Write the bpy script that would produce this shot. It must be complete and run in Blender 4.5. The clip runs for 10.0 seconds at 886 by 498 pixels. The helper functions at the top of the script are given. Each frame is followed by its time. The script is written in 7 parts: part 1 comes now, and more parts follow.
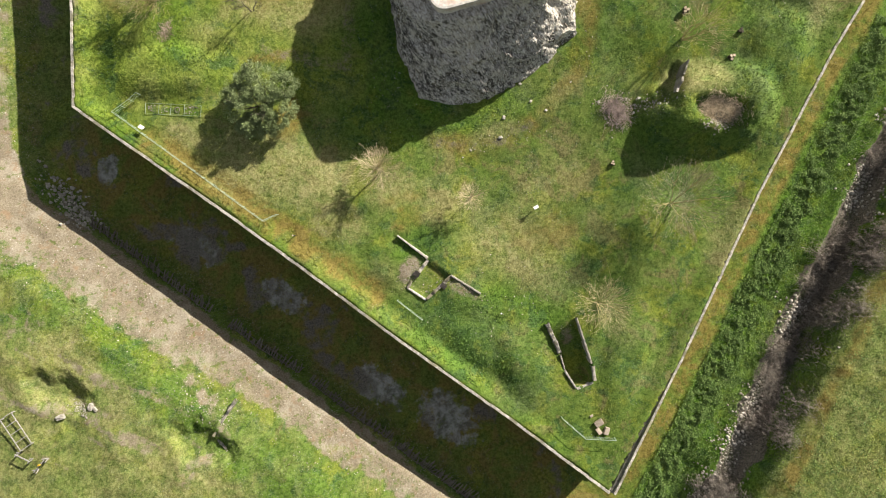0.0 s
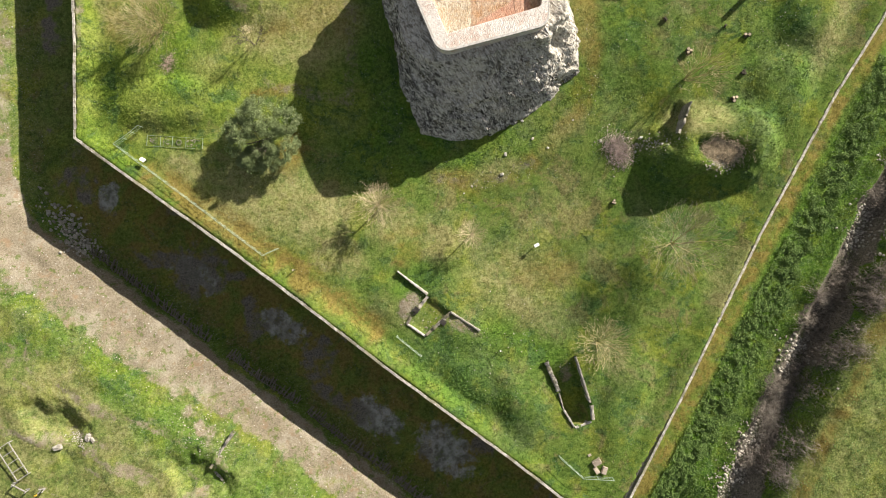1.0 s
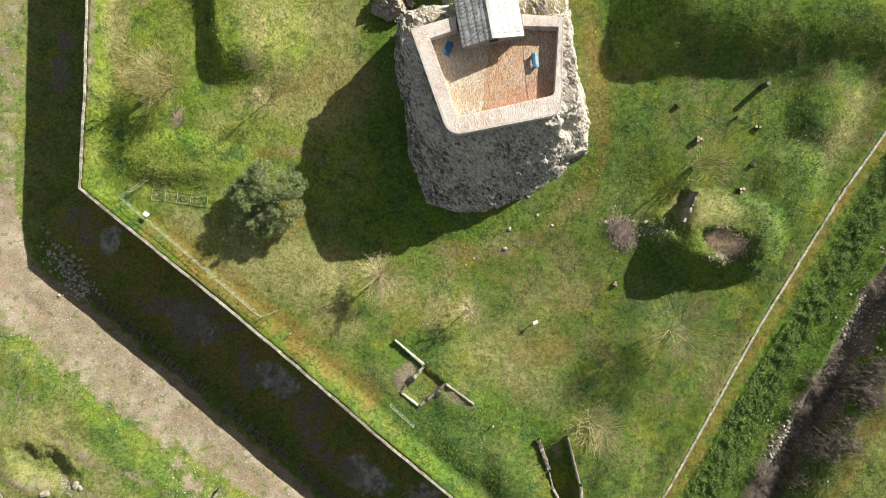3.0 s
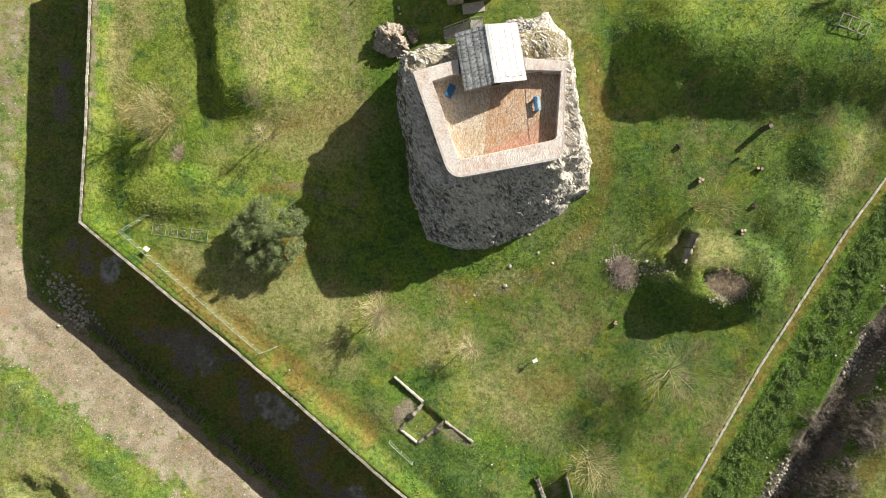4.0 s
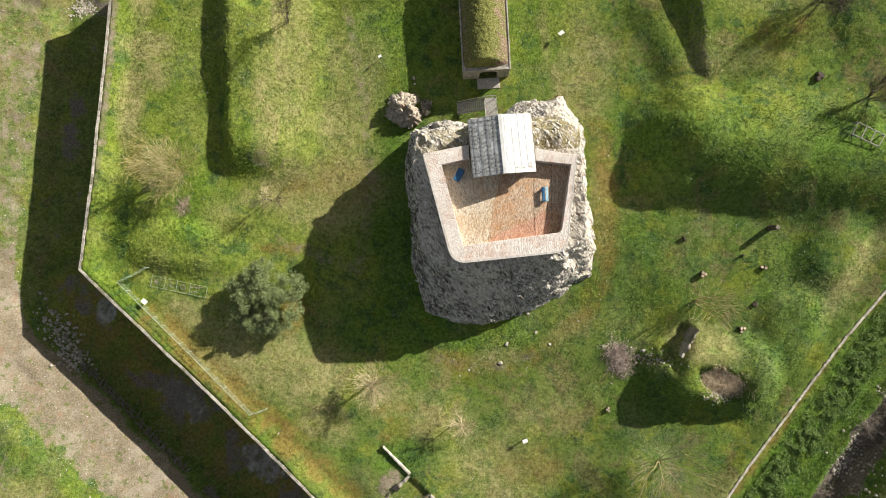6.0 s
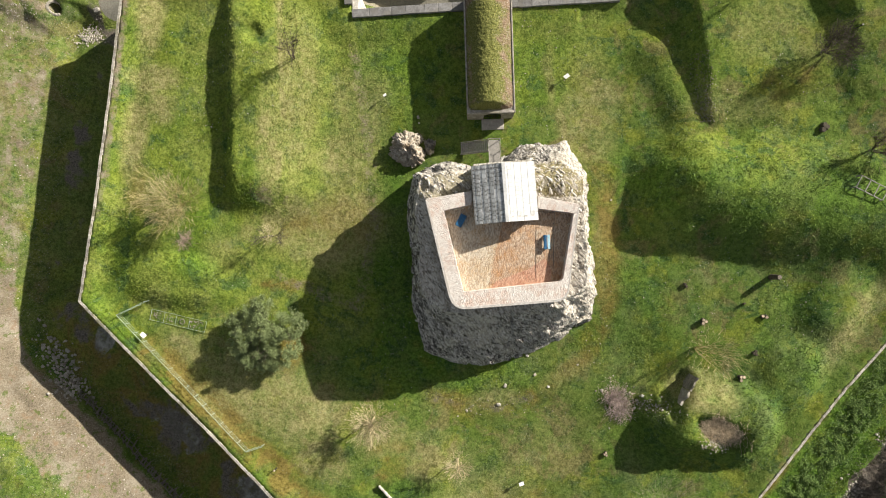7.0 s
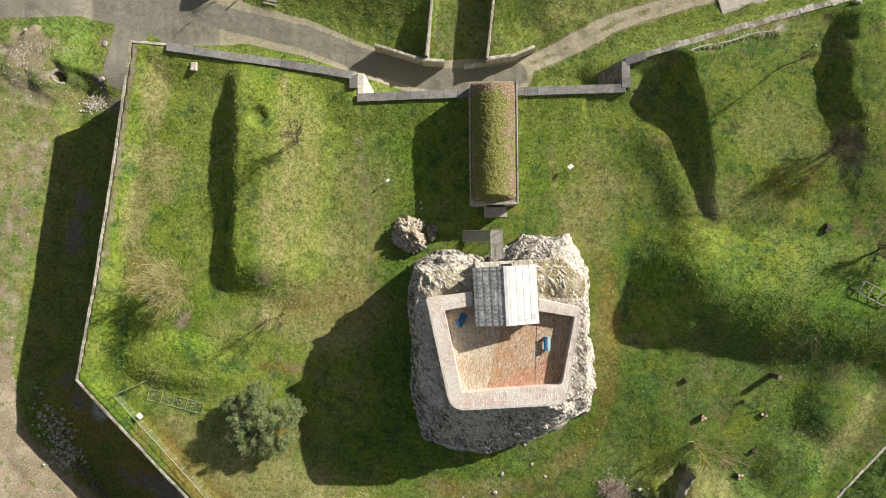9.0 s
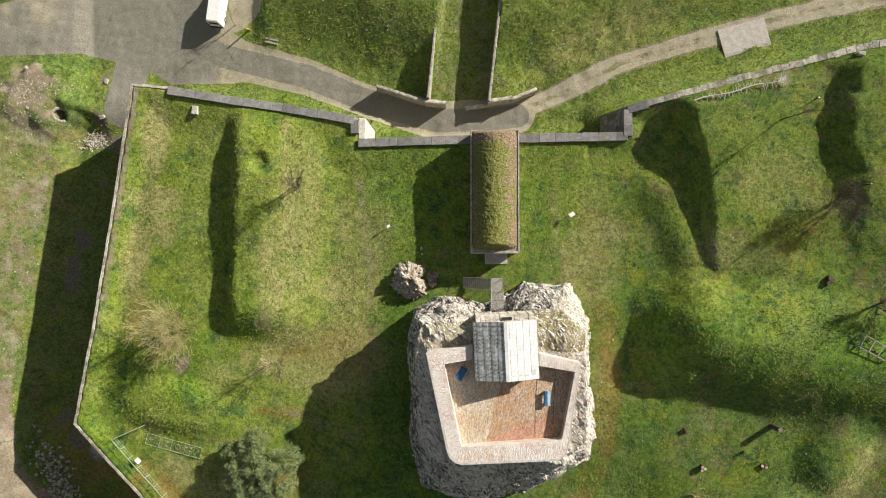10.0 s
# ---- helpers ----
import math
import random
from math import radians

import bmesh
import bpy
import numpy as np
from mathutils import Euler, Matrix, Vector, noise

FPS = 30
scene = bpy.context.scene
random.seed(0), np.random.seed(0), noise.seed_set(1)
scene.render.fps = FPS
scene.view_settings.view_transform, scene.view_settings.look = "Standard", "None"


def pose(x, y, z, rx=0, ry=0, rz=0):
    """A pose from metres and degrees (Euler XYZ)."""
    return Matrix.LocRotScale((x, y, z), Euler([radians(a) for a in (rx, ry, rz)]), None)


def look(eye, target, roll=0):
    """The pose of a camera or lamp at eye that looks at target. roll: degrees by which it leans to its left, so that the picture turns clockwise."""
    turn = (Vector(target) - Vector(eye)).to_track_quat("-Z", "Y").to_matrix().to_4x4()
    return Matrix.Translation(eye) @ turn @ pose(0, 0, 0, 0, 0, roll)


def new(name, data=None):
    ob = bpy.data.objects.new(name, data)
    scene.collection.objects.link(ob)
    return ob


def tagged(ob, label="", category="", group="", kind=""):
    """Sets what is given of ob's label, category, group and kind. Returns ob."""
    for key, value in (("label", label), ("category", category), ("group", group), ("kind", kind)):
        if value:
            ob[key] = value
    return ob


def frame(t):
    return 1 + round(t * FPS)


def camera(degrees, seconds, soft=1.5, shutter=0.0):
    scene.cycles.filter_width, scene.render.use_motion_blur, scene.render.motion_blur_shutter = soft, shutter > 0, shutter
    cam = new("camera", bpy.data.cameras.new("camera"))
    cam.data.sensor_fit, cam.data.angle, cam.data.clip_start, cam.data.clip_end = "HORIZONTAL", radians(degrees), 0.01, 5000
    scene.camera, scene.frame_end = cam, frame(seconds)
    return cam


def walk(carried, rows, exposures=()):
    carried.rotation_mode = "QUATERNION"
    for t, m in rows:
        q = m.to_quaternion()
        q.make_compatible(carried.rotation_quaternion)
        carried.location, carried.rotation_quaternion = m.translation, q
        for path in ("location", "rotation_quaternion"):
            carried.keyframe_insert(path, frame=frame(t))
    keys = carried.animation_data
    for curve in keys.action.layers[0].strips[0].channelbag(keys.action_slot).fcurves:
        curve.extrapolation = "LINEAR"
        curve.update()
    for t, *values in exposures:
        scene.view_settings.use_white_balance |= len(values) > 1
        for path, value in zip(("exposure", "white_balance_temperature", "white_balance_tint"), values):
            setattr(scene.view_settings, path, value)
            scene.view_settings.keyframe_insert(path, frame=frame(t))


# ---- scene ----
cam = camera(72.0, 10.0, 1.0)
ROWS = [
    (0.0, -2.612, -32.640, 72.393, -0.464, 1.738, -10.159),
    (0.5, -2.188, -30.613, 72.331, -0.434, 1.800, -9.874),
    (1.0, -1.935, -28.471, 72.299, -0.339, 1.732, -9.403),
    (1.5, -1.722, -26.370, 72.301, -0.348, 1.645, -8.923),
    (2.0, -1.361, -24.017, 72.263, -0.416, 1.675, -7.729),
    (2.5, -1.143, -22.000, 72.217, -0.330, 1.664, -6.652),
    (4.0, -0.586, -15.249, 72.071, -0.464, 1.640, -5.577),
    (4.5, -0.319, -13.015, 71.989, -0.578, 1.688, -5.098),
    (5.0, -0.135, -10.911, 71.934, -0.426, 1.704, -4.156),
    (5.5, -0.066, -8.844, 71.868, -0.342, 1.706, -2.725),
    (7.0, 0.037, -2.396, 71.679, 0.180, 1.824, -0.210),
    (7.5, -0.000, -0.000, 71.645, 0.192, 1.809, 0.006),
    (8.0, -0.037, 2.555, 71.609, 0.265, 1.812, 0.371),
    (8.5, -0.051, 4.980, 71.548, 0.334, 1.834, 0.682),
    (9.0, -0.117, 7.689, 71.492, 0.373, 1.831, 1.076),
    (9.5, -0.249, 10.209, 71.400, 0.456, 1.790, 1.397),
    (10.0, -0.311, 13.121, 71.321, 0.419, 1.818, 1.525),
]
SUN_STRENGTH, SKY_STRENGTH = 5.0, 0.042
EXPOSURES = [(0.0, 0.94), (3.0, 0.85), (5.5, 0.76), (8.5, 0.68), (10.0, 0.60)]
walk(cam, [(t, pose(x, y, z, rx, ry, rz)) for t, x, y, z, rx, ry, rz in ROWS], EXPOSURES)

# ---- sky, sun, exposure ----
SUN_AZ, SUN_EL = math.atan2(0.57, 0.82), radians(25.2)
world = bpy.data.worlds.new("sky")
scene.world = world
world.use_nodes = True
wt = world.node_tree
sky = wt.nodes.new("ShaderNodeTexSky")
sky.sky_type, sky.sun_disc = "NISHITA", False
sky.sun_elevation, sky.sun_rotation = SUN_EL, math.pi / 2 - SUN_AZ
sky.dust_density, sky.ozone_density = 3.0, 0.6
haze = wt.nodes.new("ShaderNodeMix")  # thin bright cloud over the blue
haze.data_type = "RGBA"
haze.inputs["Factor"].default_value, haze.inputs["B"].default_value = 0.5, (4.6, 4.8, 4.9, 1)
wt.links.new(sky.outputs[0], haze.inputs["A"])
wt.links.new(haze.outputs["Result"], wt.nodes["Background"].inputs[0])
wt.nodes["Background"].inputs[1].default_value = SKY_STRENGTH
sun = new("sun", bpy.data.lights.new("sun", "SUN"))
sun.data.energy, sun.data.angle, sun.data.color = SUN_STRENGTH, radians(0.6), (1.0, 0.93, 0.82)
SUN_TO = Vector((math.cos(SUN_AZ) * math.cos(SUN_EL), math.sin(SUN_AZ) * math.cos(SUN_EL), math.sin(SUN_EL)))
sun.matrix_world = look(SUN_TO * 120, (0, 0, 0))

# ---- noise in numpy ----
def hash01(*ints):
    h = np.zeros_like(ints[0], dtype=np.uint64)
    for k, i in zip((374761393, 668265263, 2147483647, 1274126177), ints):
        h = (h + (i.astype(np.int64) & 0xFFFFFFFF).astype(np.uint64) * np.uint64(k)) & np.uint64(0xFFFFFFFF)
        h = ((h ^ (h >> np.uint64(13))) * np.uint64(1274126177)) & np.uint64(0xFFFFFFFF)
    h = h ^ (h >> np.uint64(16))
    return h.astype(np.float64) / 4294967295.0


def vnoise(x, y, z=None, seed=0):
    """Value noise from 0 to 1 over arrays of places."""
    x, y = np.asarray(x, float), np.asarray(y, float)
    z = np.zeros_like(x) if z is None else np.asarray(z, float)
    xi, yi, zi = np.floor(x), np.floor(y), np.floor(z)
    u, v, w = x - xi, y - yi, z - zi
    u, v, w = (a * a * (3 - 2 * a) for a in (u, v, w))
    s = np.full(x.shape, seed)
    total = 0
    for a in (0, 1):
        for b in (0, 1):
            for c in (0, 1):
                total = total + hash01(xi + a, yi + b, zi + c, s) * (u if a else 1 - u) * (v if b else 1 - v) * (w if c else 1 - w)
    return total


def fbm(x, y, z=None, octaves=4, seed=0):
    total, amp, norm = 0, 1.0, 0.0
    for k in range(octaves):
        f = 2.03 ** k
        total = total + amp * vnoise(np.asarray(x) * f, np.asarray(y) * f, None if z is None else np.asarray(z) * f, seed + k)
        norm += amp
        amp *= 0.55
    return total / norm


def facets(x, y, z, seed=0):
    """Broken faces: in each cell a plane with its own tilt and depth, about -0.6 to 0.6."""
    xi, yi, zi = np.floor(x), np.floor(y), np.floor(z)
    best, value = np.full(x.shape, 9.0), np.zeros(x.shape)
    for a in (-1, 0, 1):
        for b in (-1, 0, 1):
            for c in (-1, 0, 1):
                q = [hash01(xi + a, yi + b, zi + c, np.full(x.shape, seed + k)) for k in range(7)]
                dx, dy, dz = x - xi - a - q[0], y - yi - b - q[1], z - zi - c - q[2]
                d = dx * dx + dy * dy + dz * dz
                near = d < best
                value = np.where(near, (q[3] - 0.5) * 0.8 + (q[4] - 0.5) * dx + (q[5] - 0.5) * dy + (q[6] - 0.3) * dz, value)
                best = np.where(near, d, best)
    return value


def smooth(a, b, v):
    q = np.clip((np.asarray(v, float) - a) / (b - a), 0, 1)
    return q * q * (3 - 2 * q)


def seg_dist(x, y, pts, closed=False):
    """Distance to a polyline, and how far along it the nearest place lies."""
    best, along, run = np.full(np.shape(x), 1e9), np.zeros(np.shape(x)), 0.0
    pairs = list(zip(pts, pts[1:] + ([pts[0]] if closed else [])))
    if not closed:
        pairs = pairs[: len(pts) - 1]
    for (ax, ay), (bx, by) in pairs:
        dx, dy = bx - ax, by - ay
        ln = math.hypot(dx, dy)
        k = np.clip(((x - ax) * dx + (y - ay) * dy) / (ln * ln), 0, 1)
        d = np.hypot(x - ax - k * dx, y - ay - k * dy)
        near = d < best
        along = np.where(near, run + k * ln, along)
        best = np.where(near, d, best)
        run += ln
    return best, along


def inside(x, y, pts):
    got = np.zeros(np.shape(x), bool)
    for (ax, ay), (bx, by) in zip(pts, pts[1:] + [pts[0]]):
        cross = (ay > y) != (by > y)
        with np.errstate(divide="ignore", invalid="ignore"):
            got ^= cross & (x < (bx - ax) * (y - ay) / (by - ay + 1e-12) + ax)
    return got


def blob(x, y, cx, cy, r, ry=None, turn=0.0):
    """1 in the middle of an oval, 0 outside it."""
    c, s = math.cos(radians(turn)), math.sin(radians(turn))
    px, py = (x - cx) * c + (y - cy) * s, -(x - cx) * s + (y - cy) * c
    return 1 - smooth(0.3, 1.0, np.hypot(px / r, py / (ry or r)))


# ---- the plan: the walls' lines ----
WEST = [(-45.6, -8.3), (-43.8, 3.0), (-42.1, 15.6), (-40.0, 32.2)]
SOUTH_WEST = [(9.3, -64.6), (-0.8, -53.9), (-12.3, -42.3), (-22.6, -31.4), (-29.6, -24.2), (-45.6, -8.3)]
EAST = [(66.0, 11.0), (48.7, -11.7), (43.2, -18.3), (32.3, -33.2), (20.5, -50.4), (10.2, -64.5)]
NORTH = [(-40.0, 32.2), (-35.6, 31.9), (-28.1, 30.9), (-22.0, 30.2), (-13.1, 28.9), (-12.9, 26.0), (0.3, 27.1), (5.4, 27.2),
         (18.1, 27.9), (18.0, 30.7), (20.6, 31.4), (36.3, 35.6), (43.3, 37.4), (46.8, 38.1)]
FORT = WEST + NORTH[1:] + [(48.2, 31.5), (72.0, 26.0)] + EAST[:-1] + SOUTH_WEST[:-1]
DITCH_LINE = [(58.0, -25.0), (50.6, -34.8), (42.1, -46.6), (35.7, -55.3), (27.6, -65.2), (22.0, -74.0), (15.0, -84.0)]
ROAD_N = [(-110.0, 34.0), (-64.0, 40.5), (-52.0, 42.8), (-42.0, 42.0), (-33.0, 38.8), (-22.0, 36.4), (-12.7, 32.9), (-4.0, 30.7), (3.0, 31.0), (6.5, 31.6)]
TRACK_NE = [(5.5, 31.8), (12.0, 34.6), (20.0, 38.8), (28.0, 41.4), (36.0, 43.8), (46.0, 46.6), (60.0, 49.0), (90.0, 53.0)]
ROAD_W = [(-44.8, 42.0), (-45.6, 36.0), (-46.2, 31.0)]

# heights of the ward's lawn, here and there
LAWN = [(-36, -9, -0.2), (-40, 8, -0.7), (-36, 24, -0.9), (-9, 16, -1.2), (-6, -14, -1.3), (4, -19, -1.6), (2, -24, -2.0), (7, -30, -1.6),
        (12.4, 18, -0.9), (19, 4, -0.6), (28, -10, 0.5), (34, -10, 1.1), (39, 11, 2.4), (19, -20, -0.8), (-24, -25, -0.1), (-8, -34, -0.9),
        (10, -57, 0.0), (26, -38, 0.0), (42, -16, 1.2), (-12, 24, -1.2), (14, 26, -1.0), (34, 30, 1.4), (48, 20, 3.4), (55, 0, 2.2)]


def lawn_base(x, y):
    top, bottom = 0.0, 0.0
    for lx, ly, lz in LAWN:
        w = 1.0 / ((x - lx) ** 2 + (y - ly) ** 2 + 9.0) ** 1.6
        top, bottom = top + w * lz, bottom + w
    return top / bottom


def ward_height(x, y):
    h = lawn_base(x, y) + 0.25 * (fbm(x / 7, y / 7, seed=3) - 0.5) * 2
    # the western rampart: steep on its west side, a long slope on its east
    top = 1.5 + 0.25 * np.sin(y * 0.4)
    wob = 0.9 * (fbm(x / 3.0, y / 3.0, seed=5) - 0.5)
    across = np.where(x < -24.5, smooth(-29.0, -26.3, x + wob), 1 - smooth(-24.5, -14.5, x + wob) ** 0.8)
    along = smooth(1.2, 6.6, y + 0.12 * (x + 25)) 
    bump = across * along
    h = h * (1 - bump) + top * bump
    h = h - 0.7 * blob(x, y, -24.3, 23.2, 1.5, 1.5, 0)
    # low shoulder north of the garden frame
    h = h + 1.1 * blob(x, y, -33.5, -6.0, 9.0, 4.0, -8)
    # the eastern mound: a long ridge with a round western nose
    cx = np.clip(x, 27.6, 75)
    cy = 4.9 - 0.17 * (cx - 27.0)
    r = ((np.abs(x - cx) / 8.3) ** 2.6 + (np.abs(y - cy) / np.where(y > cy, 7.5, 8.6)) ** 2.6) ** (1 / 2.6) + 0.20 * (fbm(x / 4.0, y / 4.0, seed=7) - 0.5)
    rise = 0.45 * (1 - np.clip(r, 0, 1)) + 0.55 * (1 - smooth(0.12, 0.98, r))
    h = np.maximum(h, h + (4.7 - h) * rise)
    # the north-eastern terrace with its broken western edge, and the spur before it
    edge = np.interp(y, [11.5, 13, 16, 18, 20, 25, 31, 40], [29.3, 28.8, 28.3, 28.1, 27.8, 26.9, 24.8, 24.0])
    edge = edge + 0.7 * (fbm(x / 2.0, y / 2.0, seed=9) - 0.5)
    far = smooth(-1.5, 0.1, x - edge) * smooth(9.0, 13.2, y - 0.12 * (x - 27))
    h = h + far * np.maximum(0, np.interp(y, [12, 18, 24, 31], [1.6, 2.1, 2.3, 2.8]) - h) * (1 - 0.4 * smooth(0, 16, x - edge))
    spur, _ = seg_dist(x, y, [(26.6, 11.0), (24.4, 16.0), (21.8, 22.5)])
    h = h + 0.65 * (1 - smooth(0.0, 3.2, spur)) * smooth(24.5, 19.5, y)
    edge2 = np.interp(y, [6, 12, 18, 24, 30, 40], [45.5, 43.8, 43.5, 42.4, 41.6, 41.4])
    h = h + np.interp(y, [8, 18, 24, 30], [0.0, 0.3, 1.2, 1.7]) * smooth(-1.6, 0.9, x - edge2 + 2.5 * (fbm(x / 3.0, y / 3.0, seed=6) - 0.5)) * smooth(5, 9, y)
    # the well mound with its crater
    well = np.hypot((x - np.clip(x, 26.8, 30.4)) / 1.1, y + 21.6) + 2.2 * (fbm(x / 3.0, y / 3.0, seed=12) - 0.5)
    h = np.maximum(h, h + (3.1 - h) * (1 - smooth(1.8, 5.8, well)))
    # the ground falls away west of the slab of wall
    cut = smooth(-0.6, 0.5, ((x - 25.2) * -0.86 + (y + 19.0) * 0.5)) * (1 - smooth(0.5, 1.7, ((x - 25.2) * -0.86 + (y + 19.0) * 0.5))) * (1 - smooth(1.6, 3.2, np.abs((x - 25.2) * 0.5 + (y + 19.0) * 0.86)))
    h = h - 1.0 * cut
    h = h - 0.95 * (1 - smooth(0.55, 1.05, np.hypot((x - 29.0) / 3.3, (y + 22.9) / 2.1 + 0.18 * (x - 29)) + 0.7 * (fbm(x / 1.2, y / 1.2, seed=14) - 0.5)))
    # banks and hollows of the southern corner
    h = h + 0.45 * blob(x, y, -1.5, -45.0, 9, 3.5, -40) + 0.7 * blob(x, y, 16.0, -36.0, 9, 4, 40) + 0.8 * blob(x, y, 14.0, -50.0, 3.5, 9, -25)
    h = h + 0.6 * blob(x, y, 2.5, -47.5, 4, 7, 0) + 0.3 * blob(x, y, -11.5, -33.5, 3.2, 4.4, 40) + 0.4 * blob(x, y, -3.4, -38.6, 4.8, 3.0, -40)
    h = h + 1.25 * blob(x, y, 37.0, -17.0, 4.5, 6, -30) + 1.1 * blob(x, y, 42.0, -8.5, 4.5, 6, -30) + 0.8 * blob(x, y, 33.5, -24, 3, 5, -30) + 0.5 * blob(x, y, 20, -34, 5, 3, 30)
    # sunk places: the ruined room and the pit with walls
    h = np.where(inside(x, y, ROOM), np.minimum(h, -1.15), h)
    h = np.where(inside(x, y, PIT), np.minimum(h, -2.1 + 0.3 * smooth(-48, -43, y) * 6), h)
    return h


ROOM = [(-6.9, -33.9), (-4.6, -36.3), (-8.0, -38.3), (-9.6, -36.6)]
PIT = [(6.0, -43.6), (9.1, -43.6), (9.9, -49.0), (9.6, -51.3), (7.7, -51.6), (6.9, -49.8)]


HOLLOW_Z = -9.72
HOLLOWS = [(-48.4, -14.1, 1.7, 2.4, -30), (-38.3, -26.5, 4.2, 2.2, -45), (-27.7, -35.2, 4.0, 2.0, -45), (-17.0, -49.5, 4.6, 2.2, -45), (-8.6, -55.3, 5.2, 3.0, -45)]


def outer_height(x, y):
    """The ditch and the land beyond it."""
    dw, _ = seg_dist(x, y, [(-40.0, 60.0)] + WEST[::-1] + SOUTH_WEST[-2::-1])
    de, _ = seg_dist(x, y, EAST)
    dn, _ = seg_dist(x, y, NORTH)
    n1 = fbm(x / 9, y / 9, seed=11) - 0.5
    n2 = fbm(x / 2.2, y / 2.2, seed=17) - 0.5
    d = dw + 1.4 * n1
    floor = 1 - smooth(9.5, 12.5, d)
    south = np.interp(d, [0, 11.8, 13.2, 14.6, 17.5, 23.0, 31.0, 60.0, 150], [-9.7, -9.6, -8.0, -6.3, -5.4, -3.0, -1.9, -1.3, -2])
    west = np.interp(d, [0, 11.0, 13.0, 17.0, 23.0, 31.0, 60.0, 150], [-9.7, -9.3, -7.9, -6.6, -4.6, -3.5, -2.5, -2])
    k = smooth(-22, -10, y + 0.25 * (x + 50))
    west = (south * (1 - k) + west * k) + (0.35 - 0.2 * floor) * n2 + (0.5 - 0.35 * floor) * n1
    de2 = de + 1.3 * n1
    east = np.interp(de2, [0, 9.0, 11.4, 12.6, 13.6, 15.2, 16.2, 17.6, 19.5, 24.0, 60.0, 150], [-7.7, -7.5, -7.2, -6.7, -7.7, -7.8, -5.4, -3.3, -2.3, -1.9, -2.0, -2]) + 0.3 * n2
    # north of the walls: the road's hollow, and two banks with a sunken way between them
    rd, _ = seg_dist(x, y, ROAD_N)
    rt, _ = seg_dist(x, y, TRACK_NE)
    north = -9.8 + 0.15 * n2
    banks = smooth(2.4, 15.0, rd) * smooth(1.8, 13.0, rt) * smooth(29, 36, y + 0.12 * np.abs(x))
    north = north + banks * np.where(x < -4.5, 3.4, 3.0) + 0.5 * n1
    north = north + 1.5 * (1 - smooth(0.0, 4.0, dn)) * smooth(1.6, 3.4, rd) * smooth(1.6, 3.0, rt)
    way = (x > -4.9 + 0.1 * (y - 33)) & (x < 2.7 + 0.08 * (y - 33)) & (y > 32.0)
    north = np.where(way, -9.8 + 0.06 * n2, north)
    # by which side lies nearest
    ww, we, wn = (1.0 / (a + 0.3) ** 5 for a in (dw, de, dn))
    wn = wn * smooth(26, 31, y)
    h = (west * ww + east * we + north * wn) / (ww + we + wn)
    for px, py, rx, ry, t_ in HOLLOWS:
        h = h - 0.26 * blob(x, y, px, py, rx * 1.3, ry * 1.3, t_)
    # knolls and hollows outside
    wx, wy = x + 5.0 * (fbm(x / 4, y / 4, seed=201) - 0.5), y + 5.0 * (fbm(x / 4, y / 4, seed=207) - 0.5)
    h = h + 1.3 * blob(wx, wy, -56.0, 32.6, 8.5, 6.5, 0) - 1.5 * blob(wx, wy, -55.8, -42.0, 5.2, 3.4, -40) - 1.4 * blob(wx, wy, -38.8, -51.4, 5.4, 2.8, -50)
    h = h + 0.8 * (fbm(x / 5, y / 5, seed=211) - 0.5) * smooth(20, 26, dw) * (dw < de)
    bank = 31.5 - 0.36 * (x + 53.4)
    h = h - 1.7 * (1 - smooth(0.55, 0.95, np.hypot((x + 53.85) / 0.9, y - 30.0)))
    h = h - 0.8 * smooth(0.5, -0.8, y - bank) * smooth(-54.6, -53.8, x) * (1 - smooth(-50.6, -47.6, x)) * (1 - smooth(1.8, 4.4, bank - y))
    return h


def ground_height(x, y):
    x, y = np.asarray(x, float), np.asarray(y, float)
    sd, _ = seg_dist(x, y, FORT, True)
    ins = inside(x, y, FORT)
    h = np.where(ins & (sd > 0.12), ward_height(x, y), outer_height(x, y))
    # lay the lawn's rim level with the wall's coping
    rim = ins & (sd > 0.12)
    top = wall_top(x, y)
    k = (1 - smooth(0.3, 2.8 + 2.7 * smooth(19.5, 25.0, y) * (x < 14), sd)) * rim
    h = h * (1 - k) + (top + 0.02) * k
    return h + np.where(np.hypot(x, y) < 90, 0.05 * (fbm(x * 1.7, y * 1.7, seed=23, octaves=3) - 0.5) * 2, 0)


def wall_top(x, y):
    t = np.interp(y, [-66, -45, -18, 5, 34], [0.3, 0.4, 0.6, 0.5, 0.3])
    east = np.interp(x, [5, 20, 33, 43, 50, 70], [0.3, 0.4, 0.6, 1.4, 2.0, 3.2])
    north = np.interp(x, [-40, -28, -13, 5, 18, 24, 36, 47], [0.4, -0.1, -0.55, -0.6, -0.5, 1.0, 1.9, 3.0])
    t = np.where((x > 5) & (y < 15), east, t)
    return np.where(y > 19.5, north, t)


# ---- materials ----
def mat(name, rough=0.9, metal=0.0, spec=0.25):
    m = bpy.data.materials.new(name)
    m.use_nodes = True
    b = m.node_tree.nodes["Principled BSDF"]
    b.inputs["Roughness"].default_value, b.inputs["Metallic"].default_value = rough, metal
    b.inputs["Specular IOR Level"].default_value = spec
    return m, m.node_tree, b


def nd(tree, kind, **values):
    n = tree.nodes.new("ShaderNode" + kind)
    for k, v in values.items():
        n.inputs[k.replace("_", " ")].default_value = v
    return n


def where(tree):
    return tree.nodes.new("ShaderNodeNewGeometry").outputs["Position"]


